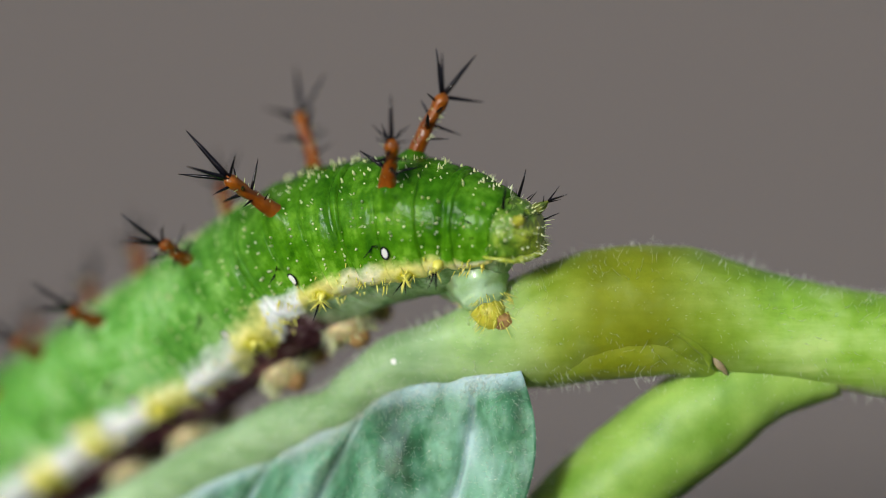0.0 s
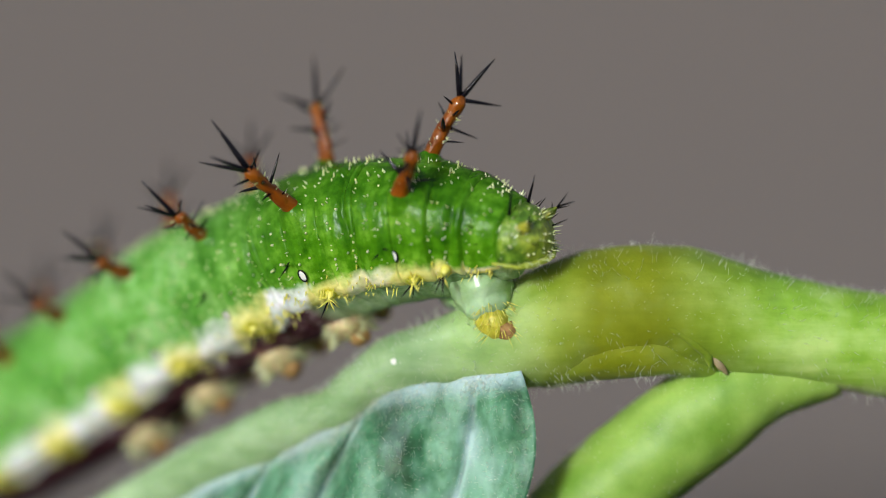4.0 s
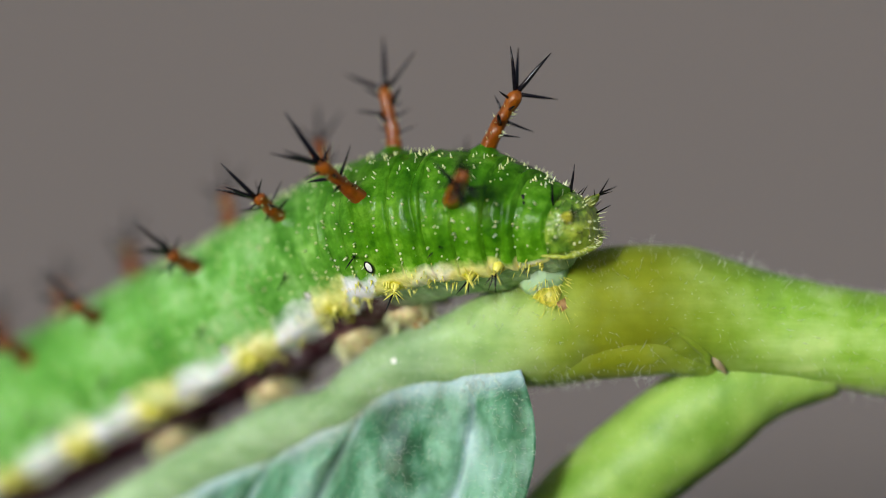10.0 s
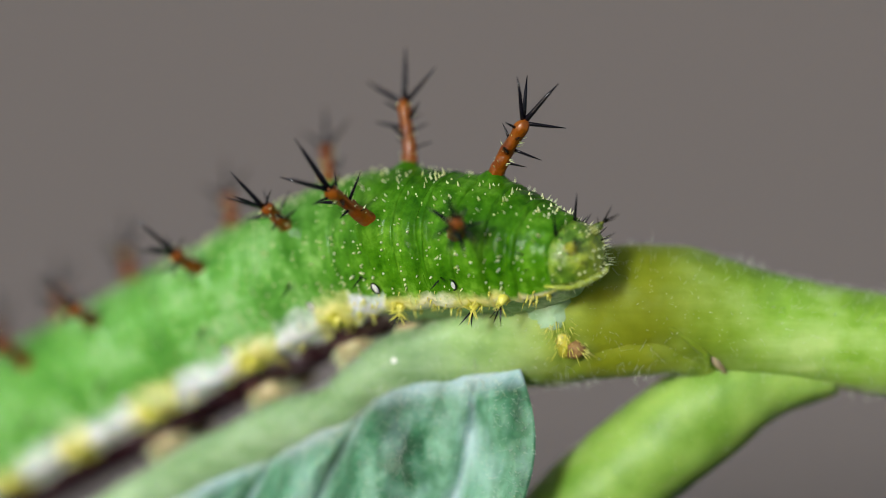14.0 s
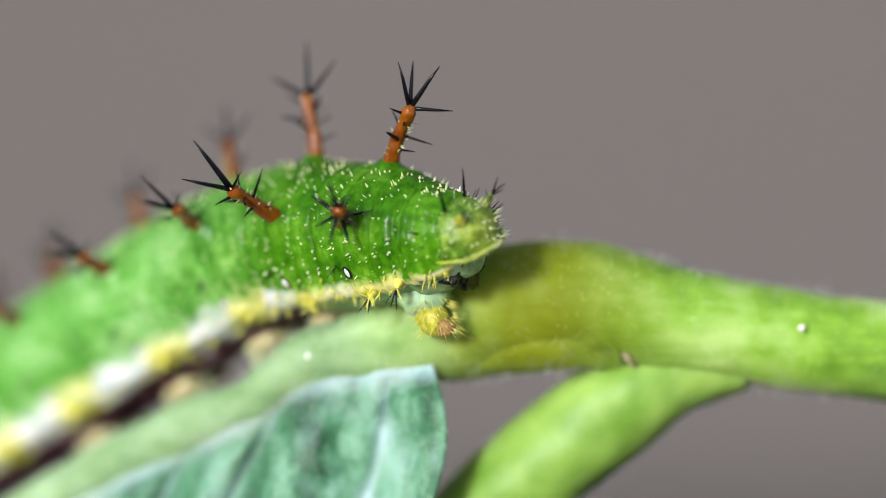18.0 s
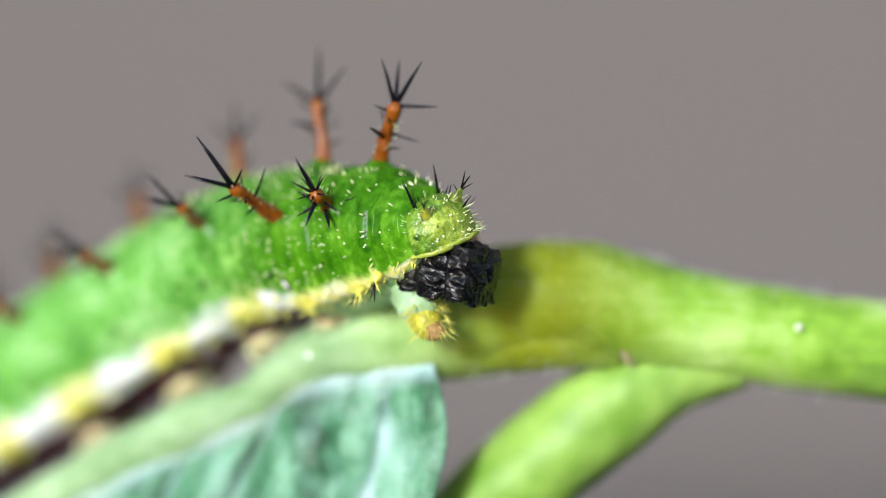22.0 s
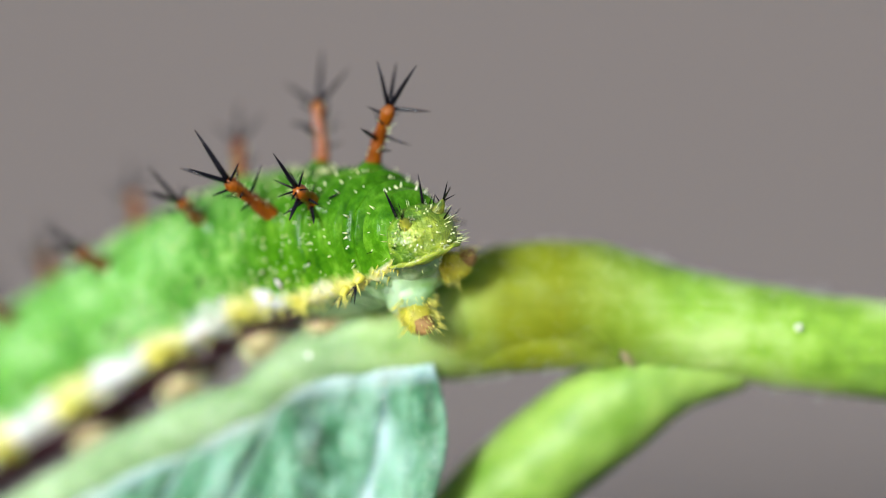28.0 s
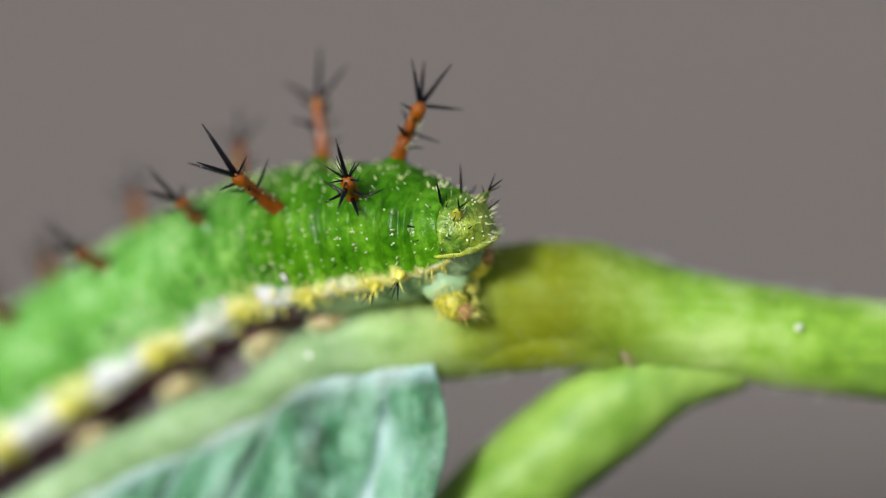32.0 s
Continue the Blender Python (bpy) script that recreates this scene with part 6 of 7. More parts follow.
    walk(RINGS[9], [
        (0, mm(-16.51, 9.47, -7.25, 24.5, -26.0, -36.2)), (2, mm(-16.28, 9.29, -6.76, 24.5, -25.6, -34.9)), (3, mm(-16.34, 9.19, -6.28, 24.6, -24.7, -34.1)),
        (3.5, mm(-16.27, 9.13, -5.83, 24.1, -25.0, -33.3)), (5.5, mm(-14.95, 8.51, -5.86, 23.4, -27.6, -34.8)), (6, mm(-14.93, 8.33, -5.71, 23.4, -26.5, -33.4)),
        (7, mm(-15.09, 8.15, -5.41, 23.8, -24.2, -30.9)), (8, mm(-15.23, 8.07, -5.50, 24.5, -23.7, -30.7)), (9, mm(-15.30, 8.01, -5.74, 24.6, -23.8, -31.2)),
        (10, mm(-15.16, 8.02, -5.83, 24.6, -24.1, -31.7)), (12, mm(-15.16, 8.02, -5.86, 24.4, -24.0, -31.5)), (14, mm(-15.29, 8.02, -6.01, 24.2, -24.1, -31.6)),
        (16.5, mm(-14.75, 8.35, -6.35, 23.1, -26.2, -33.2)), (20, mm(-14.93, 8.40, -6.30, 22.6, -26.3, -31.8)), (25, mm(-15.21, 8.39, -6.31, 22.5, -26.1, -31.4)),
        (28, mm(-15.29, 8.39, -6.34, 22.3, -26.6, -31.6)), (30, mm(-15.26, 8.39, -6.35, 22.3, -26.4, -31.6)), (32, mm(-15.22, 8.39, -6.37, 22.3, -26.5, -31.8)),
    ])
    walk(RINGS[8], [
        (0, mm(-17.37, 10.09, -7.77, 24.2, -25.7, -35.5)), (2, mm(-17.17, 9.91, -7.28, 24.1, -25.5, -34.6)), (3, mm(-17.24, 9.80, -6.79, 24.3, -24.8, -33.6)),
        (3.5, mm(-17.19, 9.73, -6.34, 23.8, -24.6, -33.3)), (5.5, mm(-15.83, 9.12, -6.42, 23.1, -27.1, -34.6)), (6, mm(-15.84, 8.93, -6.24, 23.2, -26.1, -33.3)),
        (7, mm(-16.05, 8.73, -5.91, 23.6, -24.1, -31.5)), (8, mm(-16.20, 8.65, -5.99, 24.1, -23.5, -31.0)), (9, mm(-16.25, 8.60, -6.24, 24.3, -24.1, -31.5)),
        (10, mm(-16.11, 8.61, -6.34, 24.3, -24.4, -31.6)), (12, mm(-16.13, 8.61, -6.36, 24.1, -23.8, -31.4)), (14, mm(-16.25, 8.61, -6.51, 23.9, -24.1, -31.5)),
        (16.5, mm(-15.66, 8.94, -6.88, 22.8, -25.9, -33.0)), (20, mm(-15.86, 8.98, -6.84, 22.4, -25.7, -31.8)), (25, mm(-16.15, 8.97, -6.84, 22.3, -25.6, -31.7)),
        (28, mm(-16.23, 8.97, -6.89, 22.1, -26.1, -31.7)), (30, mm(-16.20, 8.97, -6.90, 22.1, -26.3, -31.7)), (32, mm(-16.16, 8.98, -6.92, 22.1, -26.0, -31.9)),
    ])
    walk(RINGS[7], [
        (0, mm(-18.25, 10.71, -8.28, 23.9, -25.4, -34.9)), (2, mm(-18.06, 10.52, -7.79, 23.8, -25.3, -34.1)), (3, mm(-18.16, 10.40, -7.29, 24.0, -24.3, -33.3)),
        (3.5, mm(-18.11, 10.34, -6.84, 23.6, -24.6, -33.3)), (5.5, mm(-16.72, 9.73, -6.96, 22.9, -26.6, -34.1)), (6, mm(-16.76, 9.53, -6.78, 22.9, -26.1, -33.4)),
        (7, mm(-17.00, 9.32, -6.41, 23.3, -24.2, -31.7)), (8, mm(-17.16, 9.23, -6.48, 23.8, -23.6, -31.4)), (9, mm(-17.21, 9.18, -6.74, 24.0, -24.1, -31.6)),
        (10, mm(-17.06, 9.19, -6.84, 24.0, -23.9, -31.6)), (12, mm(-17.08, 9.19, -6.85, 23.8, -24.2, -31.8)), (14, mm(-17.20, 9.19, -7.01, 23.7, -24.3, -31.9)),
        (16.5, mm(-16.58, 9.54, -7.41, 22.6, -25.5, -32.8)), (20, mm(-16.80, 9.56, -7.36, 22.2, -25.6, -31.9)), (25, mm(-17.09, 9.55, -7.37, 22.2, -25.3, -31.8)),
        (28, mm(-17.17, 9.55, -7.42, 22.0, -25.4, -31.7)), (30, mm(-17.14, 9.55, -7.44, 22.0, -25.7, -32.0)), (32, mm(-17.10, 9.56, -7.45, 21.9, -25.7, -31.8)),
    ])
    walk(RINGS[6], [
        (0, mm(-19.13, 11.32, -8.79, 23.6, -25.3, -34.3)), (2, mm(-18.96, 11.12, -8.30, 23.6, -25.2, -33.8)), (3, mm(-19.07, 11.00, -7.78, 23.7, -24.4, -33.3)),
        (3.5, mm(-19.02, 10.93, -7.34, 23.3, -24.6, -33.0)), (5.5, mm(-17.62, 10.33, -7.50, 22.7, -26.1, -33.6)), (6, mm(-17.66, 10.13, -7.31, 22.7, -25.8, -33.1)),
        (7, mm(-17.96, 9.91, -6.92, 23.1, -24.4, -31.6)), (8, mm(-18.12, 9.82, -6.97, 23.6, -23.7, -31.6)), (9, mm(-18.15, 9.77, -7.24, 23.7, -24.0, -31.7)),
        (10, mm(-18.01, 9.78, -7.33, 23.7, -24.0, -31.9)), (12, mm(-18.02, 9.78, -7.36, 23.5, -24.3, -32.2)), (14, mm(-18.13, 9.78, -7.51, 23.4, -24.1, -32.2)),
        (16.5, mm(-17.51, 10.13, -7.93, 22.4, -25.4, -32.8)), (20, mm(-17.74, 10.15, -7.90, 22.1, -25.4, -32.2)), (25, mm(-18.04, 10.14, -7.89, 22.0, -25.1, -31.8)),
        (28, mm(-18.11, 10.13, -7.94, 21.8, -25.5, -31.8)), (30, mm(-18.07, 10.14, -7.96, 21.8, -25.5, -32.1)), (32, mm(-18.03, 10.14, -7.98, 21.8, -25.5, -32.1)),
    ])
    walk(RINGS[5], [
        (0, mm(-20.05, 11.94, -9.31, 23.3, -24.8, -34.1)), (2, mm(-19.88, 11.74, -8.82, 23.3, -25.0, -33.8)), (3, mm(-20.00, 11.61, -8.29, 23.4, -24.6, -33.3)),
        (3.5, mm(-19.96, 11.54, -7.85, 23.1, -24.3, -33.0)), (5.5, mm(-18.54, 10.94, -8.03, 22.5, -25.6, -33.5)), (6, mm(-18.60, 10.73, -7.84, 22.5, -25.2, -32.9)),
        (7, mm(-18.92, 10.50, -7.43, 22.9, -24.2, -31.9)), (8, mm(-19.08, 10.41, -7.47, 23.3, -24.1, -31.8)), (9, mm(-19.12, 10.36, -7.74, 23.4, -23.8, -31.9)),
        (10, mm(-18.97, 10.38, -7.84, 23.4, -24.1, -32.1)), (12, mm(-18.97, 10.38, -7.86, 23.3, -23.9, -32.1)), (14, mm(-19.09, 10.38, -8.01, 23.1, -24.0, -32.2)),
        (16.5, mm(-18.44, 10.74, -8.46, 22.3, -24.9, -32.8)), (20, mm(-18.69, 10.75, -8.42, 21.9, -24.9, -32.1)), (25, mm(-18.99, 10.73, -8.42, 21.9, -25.2, -32.2)),
        (28, mm(-19.06, 10.72, -8.48, 21.7, -25.2, -31.9)), (30, mm(-19.02, 10.73, -8.50, 21.7, -25.4, -31.9)), (32, mm(-18.98, 10.74, -8.51, 21.7, -25.3, -32.1)),
    ])
    walk(RINGS[4], [
        (0, mm(-20.96, 12.56, -9.81, 23.1, -24.9, -34.3)), (2, mm(-20.80, 12.35, -9.33, 23.1, -24.7, -33.6)), (3, mm(-20.93, 12.22, -8.80, 23.2, -24.6, -33.1)),
        (3.5, mm(-20.90, 12.15, -8.35, 22.8, -24.3, -33.3)), (5.5, mm(-19.46, 11.55, -8.56, 22.3, -25.5, -33.5)), (6, mm(-19.53, 11.34, -8.36, 22.3, -25.1, -33.1)),
        (7, mm(-19.87, 11.10, -7.93, 22.6, -24.2, -32.1)), (8, mm(-20.04, 11.01, -7.98, 23.1, -24.3, -31.9)), (9, mm(-20.08, 10.97, -8.24, 23.2, -23.8, -32.2)),
        (10, mm(-19.92, 10.98, -8.34, 23.2, -24.2, -32.5)), (12, mm(-19.93, 10.98, -8.36, 23.0, -24.0, -32.2)), (14, mm(-20.05, 10.99, -8.52, 22.9, -24.0, -32.2)),
        (16.5, mm(-19.39, 11.34, -8.97, 22.1, -24.7, -32.6)), (20, mm(-19.64, 11.34, -8.94, 21.8, -24.9, -32.2)), (25, mm(-19.93, 11.33, -8.94, 21.7, -24.9, -32.2)),
        (28, mm(-20.02, 11.32, -9.00, 21.6, -25.1, -32.2)), (30, mm(-19.98, 11.33, -9.03, 21.6, -25.1, -32.2)), (32, mm(-19.93, 11.33, -9.04, 21.6, -25.4, -32.4)),
    ])
    walk(RINGS[3], [
        (0, mm(-21.81, 13.14, -10.30, 22.9, -25.0, -33.9)), (2, mm(-21.67, 12.93, -9.81, 22.8, -24.6, -33.6)), (3, mm(-21.81, 12.79, -9.28, 22.9, -24.2, -33.1)),
        (3.5, mm(-21.77, 12.73, -8.83, 22.6, -24.7, -33.1)), (5.5, mm(-20.32, 12.12, -9.05, 22.2, -25.2, -33.2)), (6, mm(-20.41, 11.91, -8.85, 22.2, -24.9, -33.1)),
        (7, mm(-20.77, 11.66, -8.41, 22.5, -24.3, -32.2)), (8, mm(-20.94, 11.57, -8.46, 22.9, -23.9, -31.9)), (9, mm(-20.98, 11.53, -8.71, 23.0, -24.1, -32.2)),
        (10, mm(-20.81, 11.55, -8.82, 22.9, -24.2, -32.3)), (12, mm(-20.83, 11.55, -8.84, 22.8, -24.3, -32.4)), (14, mm(-20.95, 11.55, -8.99, 22.7, -24.3, -32.2)),
        (16.5, mm(-20.27, 11.91, -9.46, 22.0, -24.9, -33.1)), (20, mm(-20.53, 11.91, -9.43, 21.6, -24.8, -32.6)), (25, mm(-20.83, 11.89, -9.43, 21.6, -24.7, -32.0)),
        (28, mm(-20.90, 11.88, -9.50, 21.5, -24.8, -32.3)), (30, mm(-20.86, 11.89, -9.52, 21.5, -24.8, -32.3)), (32, mm(-20.81, 11.90, -9.54, 21.4, -24.8, -32.6)),
    ])
    walk(RINGS[2], [
        (0, mm(-22.67, 13.71, -10.77, 22.6, -20.8, -31.1)), (2, mm(-22.53, 13.50, -10.28, 22.6, -20.7, -30.8)), (3, mm(-22.68, 13.36, -9.74, 22.7, -20.5, -30.5)),
        (3.5, mm(-22.65, 13.29, -9.31, 22.4, -20.5, -30.5)), (5.5, mm(-21.20, 12.69, -9.54, 22.0, -21.1, -30.8)), (6, mm(-21.28, 12.48, -9.33, 22.0, -21.0, -30.5)),
        (7, mm(-21.65, 12.22, -8.88, 22.3, -20.5, -29.9)), (8, mm(-21.84, 12.13, -8.92, 22.6, -20.4, -29.9)), (9, mm(-21.86, 12.09, -9.18, 22.7, -20.4, -29.9)),
        (10, mm(-21.71, 12.11, -9.29, 22.7, -20.5, -30.0)), (12, mm(-21.71, 12.11, -9.31, 22.6, -20.4, -30.0)), (14, mm(-21.83, 12.11, -9.47, 22.5, -20.5, -30.1)),
        (16.5, mm(-21.14, 12.48, -9.94, 21.8, -20.9, -30.5)), (20, mm(-21.41, 12.47, -9.91, 21.5, -20.9, -30.1)), (25, mm(-21.72, 12.45, -9.91, 21.5, -20.9, -30.0)),
        (28, mm(-21.79, 12.44, -9.97, 21.4, -21.0, -30.0)), (30, mm(-21.75, 12.45, -10.00, 21.3, -21.0, -30.0)), (32, mm(-21.70, 12.46, -10.01, 21.3, -21.0, -30.1)),
    ])
    walk(RINGS[0], [
        (0, mm(-24.03, 14.62, -11.52, 22.3, -20.7, -30.9)), (2, mm(-23.90, 14.40, -11.03, 22.3, -20.7, -30.7)), (3, mm(-24.06, 14.26, -10.49, 22.4, -20.5, -30.5)),
        (3.5, mm(-24.03, 14.19, -10.05, 22.1, -20.5, -30.4)), (5.5, mm(-22.57, 13.60, -10.30, 21.7, -21.0, -30.7)), (6, mm(-22.67, 13.37, -10.09, 21.7, -20.9, -30.5)),
        (7, mm(-23.06, 13.11, -9.63, 22.0, -20.5, -29.9)), (8, mm(-23.24, 13.03, -9.67, 22.3, -20.4, -29.9)), (9, mm(-23.27, 12.99, -9.93, 22.4, -20.4, -30.0)),
        (10, mm(-23.11, 13.01, -10.03, 22.3, -20.5, -30.1)), (12, mm(-23.12, 13.01, -10.05, 22.2, -20.4, -30.0)), (14, mm(-23.24, 13.01, -10.21, 22.2, -20.5, -30.1)),
        (16.5, mm(-22.53, 13.38, -10.69, 21.6, -20.8, -30.4)), (20, mm(-22.81, 13.36, -10.67, 21.3, -20.9, -30.1)), (25, mm(-23.11, 13.35, -10.66, 21.3, -20.9, -30.0)),
        (28, mm(-23.18, 13.33, -10.74, 21.2, -20.9, -30.0)), (30, mm(-23.15, 13.35, -10.76, 21.2, -20.9, -30.1)), (32, mm(-23.10, 13.35, -10.78, 21.2, -20.9, -30.1)),
    ])
    walk(CLASPERS[0], [
        (0, mm(1.52, -1.70, -1.76, 8.0, -0.0, -27.6)), (1, mm(1.52, -1.72, -1.90, 8.0, -0.0, -26.7)), (2, mm(1.55, -1.74, -1.83, 8.0, -0.0, -27.6)),
        (2.5, mm(1.69, -1.75, -2.00, 8.0, -0.0, -27.8)), (3, mm(1.69, -1.76, -1.97, 8.0, -0.0, -27.8)), (3.5, mm(1.69, -1.77, -2.11, 8.0, -0.0, -29.8)),
        (5.5, mm(1.65, -1.81, -2.14, 8.0, -0.0, -39.2)), (6, mm(1.72, -1.82, -2.14, 8.0, -0.0, -37.0)), (6.5, mm(1.75, -1.83, -2.18, 8.0, -0.0, -36.1)),
        (7, mm(1.78, -1.84, -2.08, 8.0, -0.0, -35.2)), (7.5, mm(1.88, -1.86, -2.01, 8.0, -0.0, -33.4)), (8, mm(2.00, -1.87, -2.01, 8.0, -0.0, -33.3)),
        (8.5, mm(2.20, -1.88, -1.25, 8.0, -0.0, -34.5)), (9, mm(3.25, -1.89, -0.74, 8.0, -0.0, -35.6)), (9.5, mm(3.73, -1.90, -0.95, 8.0, -0.0, -33.7)),
        (10, mm(3.93, -1.91, -1.19, 8.0, -0.0, -34.6)), (10.5, mm(4.27, -1.92, -1.63, 8.0, -0.0, -36.6)), (11, mm(4.44, -1.93, -1.90, 8.0, -0.0, -37.2)),
        (12, mm(4.61, -1.95, -2.53, 8.0, -0.0, -38.0)), (13, mm(4.55, -1.97, -2.90, 8.0, -0.0, -36.1)), (14, mm(4.41, -1.99, -2.87, 8.0, -0.0, -37.6)),
        (14.5, mm(4.31, -2.00, -2.87, 8.0, -0.0, -37.6)), (16.5, mm(3.33, -2.70, -2.27, 8.0, -0.0, -35.8)), (17, mm(3.14, -2.93, -2.23, 8.0, -0.0, -36.9)),
        (18, mm(2.81, -3.40, -2.19, 8.0, -0.0, -41.9)), (19, mm(2.70, -3.65, -2.29, 8.0, -0.0, -46.5)), (20, mm(2.67, -3.90, -2.35, 8.0, -0.0, -50.0)),
        (21, mm(2.76, -4.05, -2.35, 8.0, -0.0, -52.2)), (22, mm(2.58, -4.20, -2.34, 8.0, -0.0, -56.1)), (23, mm(2.32, -4.20, -2.31, 8.0, -0.0, -59.1)),
        (24, mm(2.15, -4.20, -2.28, 8.0, -0.0, -62.9)), (25, mm(2.08, -4.20, -2.21, 8.0, -0.0, -66.1)), (25.5, mm(2.08, -4.20, -2.08, 8.0, -0.0, -66.5)),
        (27.5, mm(2.13, -4.20, -2.05, 8.0, -0.0, -64.8)), (28, mm(2.21, -4.20, -2.12, 8.0, -0.0, -62.8)), (29, mm(2.46, -4.10, -1.88, 8.0, -0.0, -58.3)),
        (30, mm(2.83, -4.00, -1.78, 8.0, -0.0, -51.6)), (31, mm(3.21, -3.90, -1.81, 8.0, -0.0, -45.4)), (32, mm(3.58, -3.80, -1.58, 8.0, -0.0, -40.8)),
    ])
    walk(CLASPERS[1], [
        (0, mm(1.01, -0.10, -1.45, 8.0, -0.0, -27.6)), (1, mm(1.01, -0.10, -1.59, 8.0, -0.0, -26.7)), (2, mm(1.04, -0.10, -1.52, 8.0, -0.0, -27.6)),
        (2.5, mm(1.18, -0.10, -1.69, 8.0, -0.0, -27.8)), (3, mm(1.18, -0.10, -1.66, 8.0, -0.0, -27.8)), (3.5, mm(1.18, -0.10, -1.80, 8.0, -0.0, -29.8)),
        (5.5, mm(1.15, -0.10, -1.83, 8.0, -0.0, -39.2)), (6, mm(1.22, -0.10, -1.83, 8.0, -0.0, -37.0)), (6.5, mm(1.25, -0.10, -1.87, 8.0, -0.0, -36.1)),
        (7, mm(1.28, -0.10, -1.77, 8.0, -0.0, -35.2)), (7.5, mm(1.38, -0.10, -1.70, 8.0, -0.0, -33.4)), (8, mm(1.49, -0.10, -1.70, 8.0, -0.0, -33.3)),
        (8.5, mm(1.69, -0.10, -0.95, 8.0, -0.0, -34.5)), (9, mm(2.74, -0.10, -0.44, 8.0, -0.0, -35.6)), (9.5, mm(3.22, -0.10, -0.65, 8.0, -0.0, -33.7)),
        (10, mm(3.42, -0.10, -0.89, 8.0, -0.0, -34.6)), (10.5, mm(3.76, -0.10, -1.33, 8.0, -0.0, -36.6)), (11, mm(3.93, -0.10, -1.60, 8.0, -0.0, -37.2)),
        (12, mm(4.10, -0.10, -2.22, 8.0, -0.0, -38.0)), (13, mm(4.04, -0.10, -2.59, 8.0, -0.0, -36.1)), (14, mm(3.90, -0.10, -2.56, 8.0, -0.0, -37.6)),
        (14.5, mm(3.80, -0.10, -2.56, 8.0, -0.0, -37.6)), (16.5, mm(2.84, -0.10, -1.98, 8.0, -0.0, -35.8)), (17, mm(2.65, -0.10, -1.94, 8.0, -0.0, -36.9)),
        (18, mm(3.60, -1.20, -1.20, 4.0, -10.0, -31.3)), (19, mm(3.90, -1.90, -0.70, 4.0, -35.0, -25.7)), (20, mm(3.71, -2.64, -0.24, 4.0, -60.0, -20.0)),
        (21, mm(3.47, -2.56, -0.10, 4.0, -60.0, -20.0)), (22, mm(3.14, -2.48, 0.00, 4.0, -60.0, -20.0)), (23, mm(2.81, -2.41, 0.10, 4.0, -60.0, -20.0)),
        (24, mm(2.61, -2.54, 0.09, 4.0, -60.0, -20.0)), (25, mm(2.33, -2.24, 0.24, 4.0, -60.0, -20.0)), (25.5, mm(2.16, -1.90, 0.36, 4.0, -60.0, -20.0)),
        (27.5, mm(2.75, -3.66, -0.59, 4.0, -60.0, -20.0)), (28, mm(3.09, -3.92, -0.77, 4.0, -60.0, -20.0)), (29, mm(2.42, -3.86, -0.78, 4.0, -60.0, -20.0)),
        (30, mm(2.91, -3.56, -0.79, 4.0, -60.0, -20.0)), (31, mm(3.44, -3.35, -0.82, 4.0, -60.0, -20.0)), (32, mm(3.83, -3.16, -0.73, 4.0, -60.0, -20.0)),
    ])
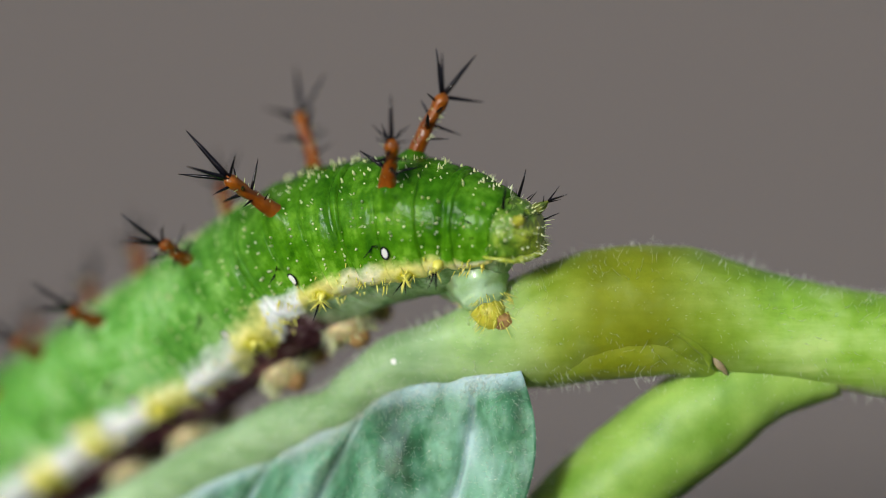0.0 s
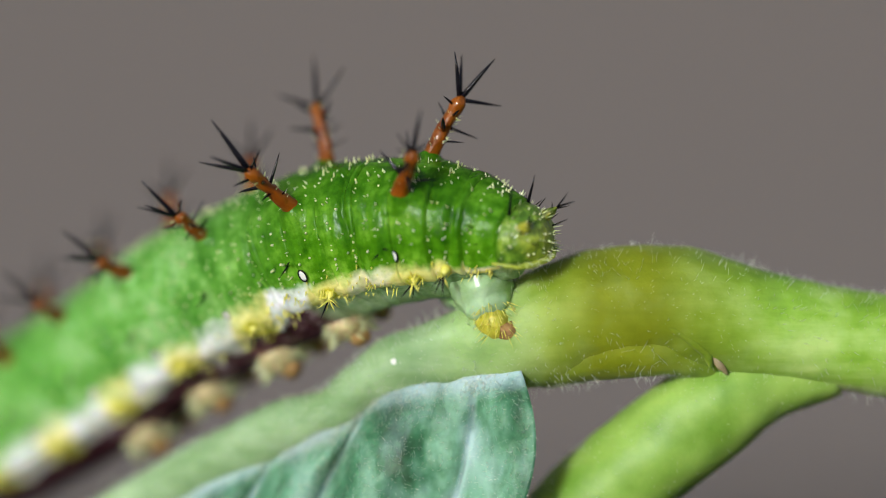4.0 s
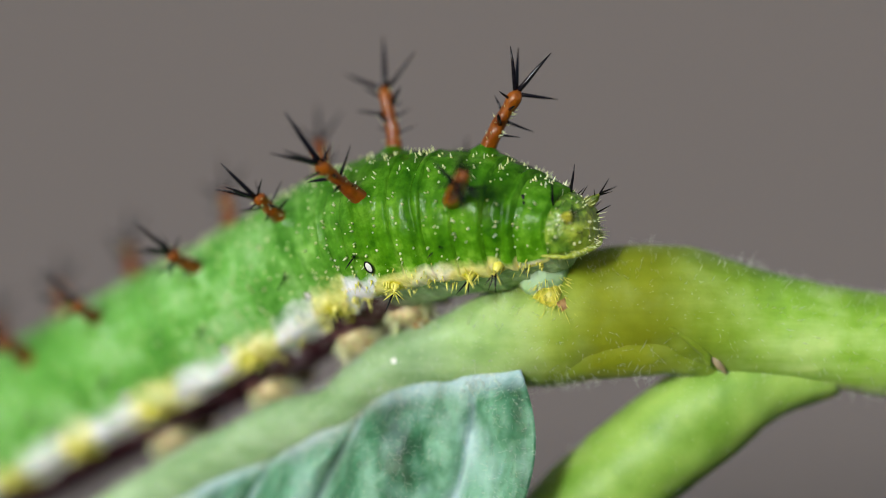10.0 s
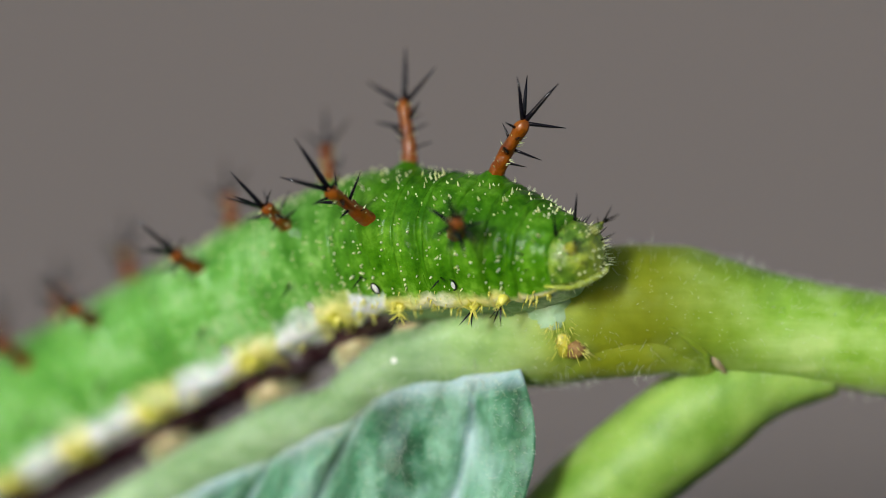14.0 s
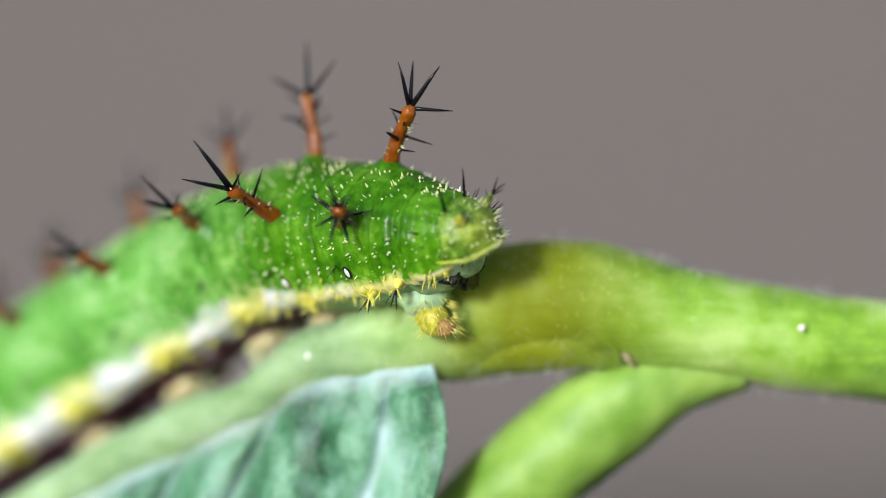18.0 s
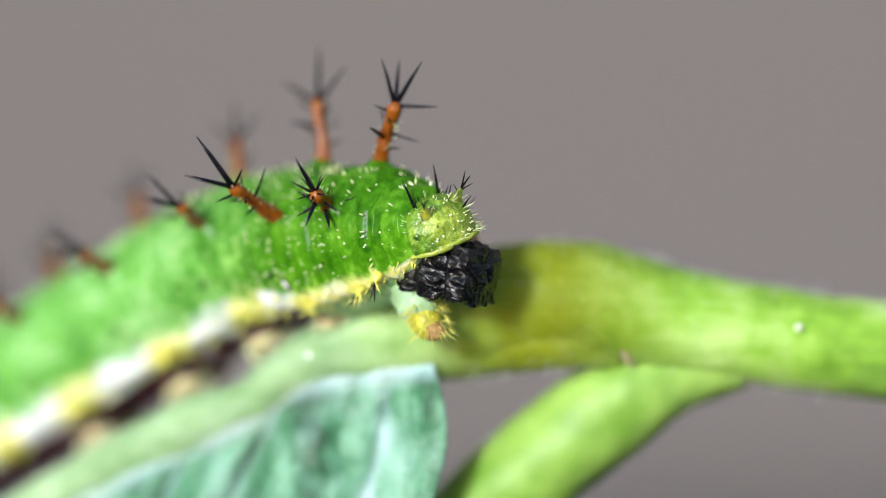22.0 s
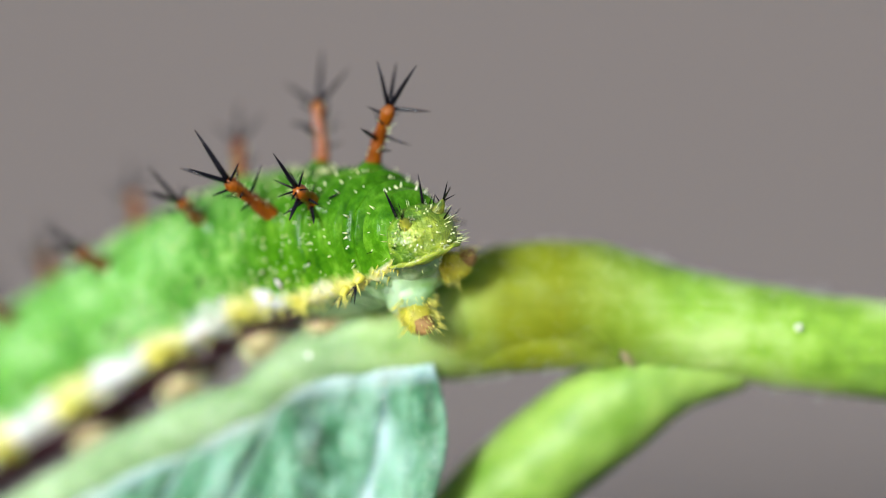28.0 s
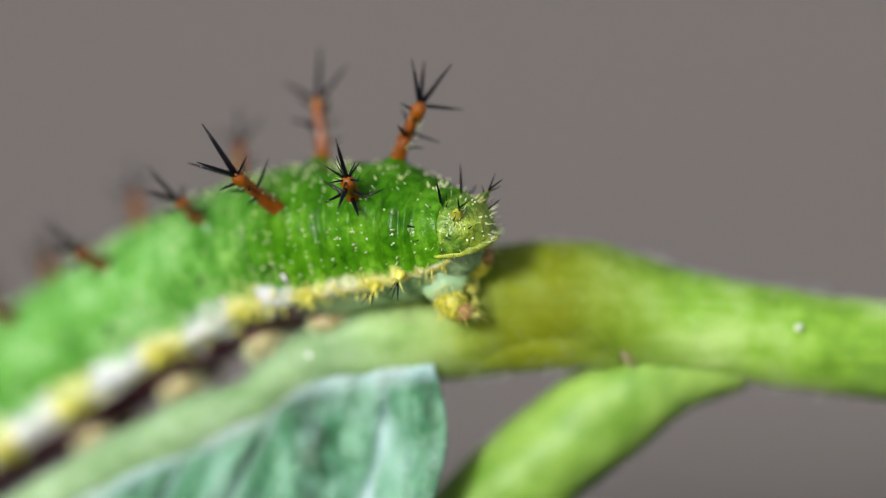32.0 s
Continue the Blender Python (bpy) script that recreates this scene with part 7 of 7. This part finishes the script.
    walk(pellet, [
        (0, mm(-0.09, -1.46, 1.14, 0.0, 7.9, -27.6)), (1, mm(-0.03, -1.44, 1.06, 0.0, 8.1, -26.7)), (2, mm(0.07, -1.49, 1.10, 0.0, 8.0, -27.6)),
        (2.5, mm(0.13, -1.52, 1.11, 0.0, 7.7, -27.8)), (3, mm(0.16, -1.54, 1.09, 0.0, 7.9, -27.8)), (3.5, mm(0.29, -1.57, 0.99, 0.0, 8.9, -29.8)),
        (5.5, mm(0.75, -1.79, 0.97, 0.0, 9.8, -39.2)), (6, mm(0.96, -1.74, 0.92, 0.0, 10.2, -37.0)), (6.5, mm(1.20, -1.69, 0.87, 0.0, 10.5, -36.1)),
        (7, mm(1.36, -1.65, 0.89, 0.0, 10.6, -35.2)), (7.5, mm(1.46, -1.63, 0.92, 0.0, 11.7, -33.4)), (8, mm(1.54, -1.67, 0.97, 0.0, 11.1, -33.3)),
        (8.5, mm(1.56, -1.74, 1.30, -0.0, 7.2, -34.5)), (9, mm(1.79, -1.85, 1.51, 0.0, 3.7, -35.6)), (9.5, mm(2.10, -1.94, 1.44, 0.0, 4.8, -33.7)),
        (10, mm(2.34, -2.09, 1.17, 0.0, 5.8, -34.6)), (10.5, mm(2.65, -2.27, 0.83, -0.0, 6.7, -36.6)), (11, mm(2.84, -2.39, 0.64, 0.0, 8.0, -37.2)),
        (12, mm(2.96, -2.58, 0.23, 0.0, 8.1, -38.0)), (13, mm(2.86, -2.58, 0.04, 0.0, 8.9, -36.1)), (14, mm(2.63, -2.69, 0.04, -0.0, 5.8, -37.6)),
        (14.5, mm(2.48, -2.70, 0.04, 0.0, 4.5, -37.6)), (16.5, mm(2.08, -3.17, 0.23, 0.0, 12.0, -20.0)),
        (17.5, mm(2.80, -3.65, -0.10, 0.0, 12.0, -21.7)), (19, mm(3.50, -4.00, -0.45, 0.0, 12.0, -26.7)),
        (20, mm(3.60, -4.40, -0.68, 0.0, 12.0, -30.0)), (21, mm(3.57, -4.89, -0.81, 0.0, 10.0, -33.3)),
        (22, mm(3.68, -5.08, -0.97, 0.0, 10.0, -36.7)), (23, mm(3.75, -5.01, -0.94, 0.0, 12.0, -40.0)),
        (24, mm(4.06, -5.14, -0.96, 0.0, 15.0, -40.0)), (24.5, mm(4.10, -5.02, -1.07, 0.0, 22.0, -40.0)),
        (25, mm(4.00, -4.84, -1.09, 0.0, 20.0, -40.0)), (25.2, mm(4.20, -4.84, -1.11, 0.0, 18.0, -40.0)),
        (25.4, mm(4.40, -4.50, -0.99, 0.0, 13.0, -40.0)), (25.5, mm(4.63, -4.50, -0.90, 0.0, 10.0, -40.0)),
        (25.9, mm(4.99, -4.19, -1.00, 0.0, 8.0, -42.0)), (25.95, mm(5.09, -4.17, -9.89, 8.0, 14.0, -42.0)),
        (26, mm(5.14, -4.16, -37.56, 20.0, 22.0, -46.0)), (26.1, mm(6.04, -4.66, -38.46, 6.0, 6.0, -52.0)),
        (32, mm(6.04, -4.66, -38.46, 6.0, 6.0, -52.0)),
    ])
    walk(LOOSE[0], [
        (0, mm(-2.16, -3.09, 2.34, 38.5, 4.0, 2.2)), (1, mm(-2.06, -3.13, 2.23, 40.9, 6.0, 2.5)), (2, mm(-2.00, -3.18, 2.26, 43.1, 8.0, 2.9)),
        (2.5, mm(-1.93, -3.21, 2.26, 44.2, 10.0, 3.0)), (3, mm(-1.89, -3.26, 2.23, 45.2, 12.0, 3.2)), (3.5, mm(-1.76, -3.33, 2.13, 46.3, 14.0, 3.3)),
        (5.5, mm(-1.13, -3.87, 2.30, 50.3, 22.0, 4.0)), (6, mm(-0.64, -3.97, 2.23, 51.2, 32.0, 4.2)), (6.5, mm(-0.15, -4.02, 2.18, 53.5, 32.0, 4.6)),
        (7, mm(0.14, -4.05, 2.15, 55.7, 31.0, 4.9)), (7.5, mm(0.28, -4.11, 2.10, 57.8, 31.0, 5.3)), (8, mm(0.29, -4.19, 2.06, 59.9, 29.0, 5.7)),
        (8.5, mm(0.16, -4.24, 2.34, 62.0, 27.0, 6.1)), (9, mm(0.14, -4.37, 2.45, 64.0, 22.0, 6.5)), (9.5, mm(0.31, -4.49, 2.35, 66.5, 17.0, 5.3)),
        (10, mm(0.44, -4.58, 2.07, 68.9, 11.0, 4.2)), (10.5, mm(0.65, -4.67, 1.70, 71.3, 7.0, 3.0)), (11, mm(0.81, -4.70, 1.50, 73.7, 4.0, 1.7)),
        (12, mm(0.89, -4.71, 1.04, 77.4, 1.0, 0.9)), (13, mm(0.82, -4.66, 0.78, 81.0, -0.0, 0.0)), (14, mm(0.54, -4.64, 0.68, 80.5, -0.2, -1.0)),
        (14.5, mm(0.38, -4.60, 0.61, 80.2, -0.3, -1.5)), (16.5, mm(-0.16, -4.67, 0.89, 81.9, -0.4, -2.7)),
        (17, mm(-0.23, -4.65, 0.97, 81.0, -0.6, -3.5)), (18, mm(-0.37, -4.57, 0.93, 79.2, -1.0, -5.3)),
        (19, mm(-0.57, -4.47, 0.94, 76.1, -2.0, -8.2)), (20, mm(-0.71, -4.36, 1.01, 72.9, -3.4, -11.0)),
        (21, mm(-0.76, -4.28, 1.09, 69.8, -5.3, -14.2)), (22, mm(-0.81, -4.18, 1.10, 66.5, -7.8, -17.3)),
        (23, mm(-0.94, -4.11, 1.14, 63.0, -10.8, -20.2)), (24, mm(-1.01, -4.05, 1.09, 63.0, -11.2, -20.8)),
        (25, mm(-0.99, -3.95, 1.09, 63.0, -11.6, -21.4)), (25.5, mm(-0.98, -3.91, 1.17, 62.9, -11.8, -21.7)),
        (27.5, mm(-1.36, -3.94, 1.18, 62.9, -12.6, -23.0)), (28, mm(-1.22, -4.02, 1.13, 62.8, -12.8, -23.3)),
        (29, mm(-0.94, -4.11, 1.15, 62.3, -10.5, -19.1)), (30, mm(-0.59, -4.25, 1.19, 61.7, -8.3, -15.0)),
        (31, mm(-0.21, -4.37, 1.23, 59.9, -6.4, -10.8)), (32, mm(0.04, -4.41, 1.34, 58.1, -4.3, -6.9)),
    ])


motions()
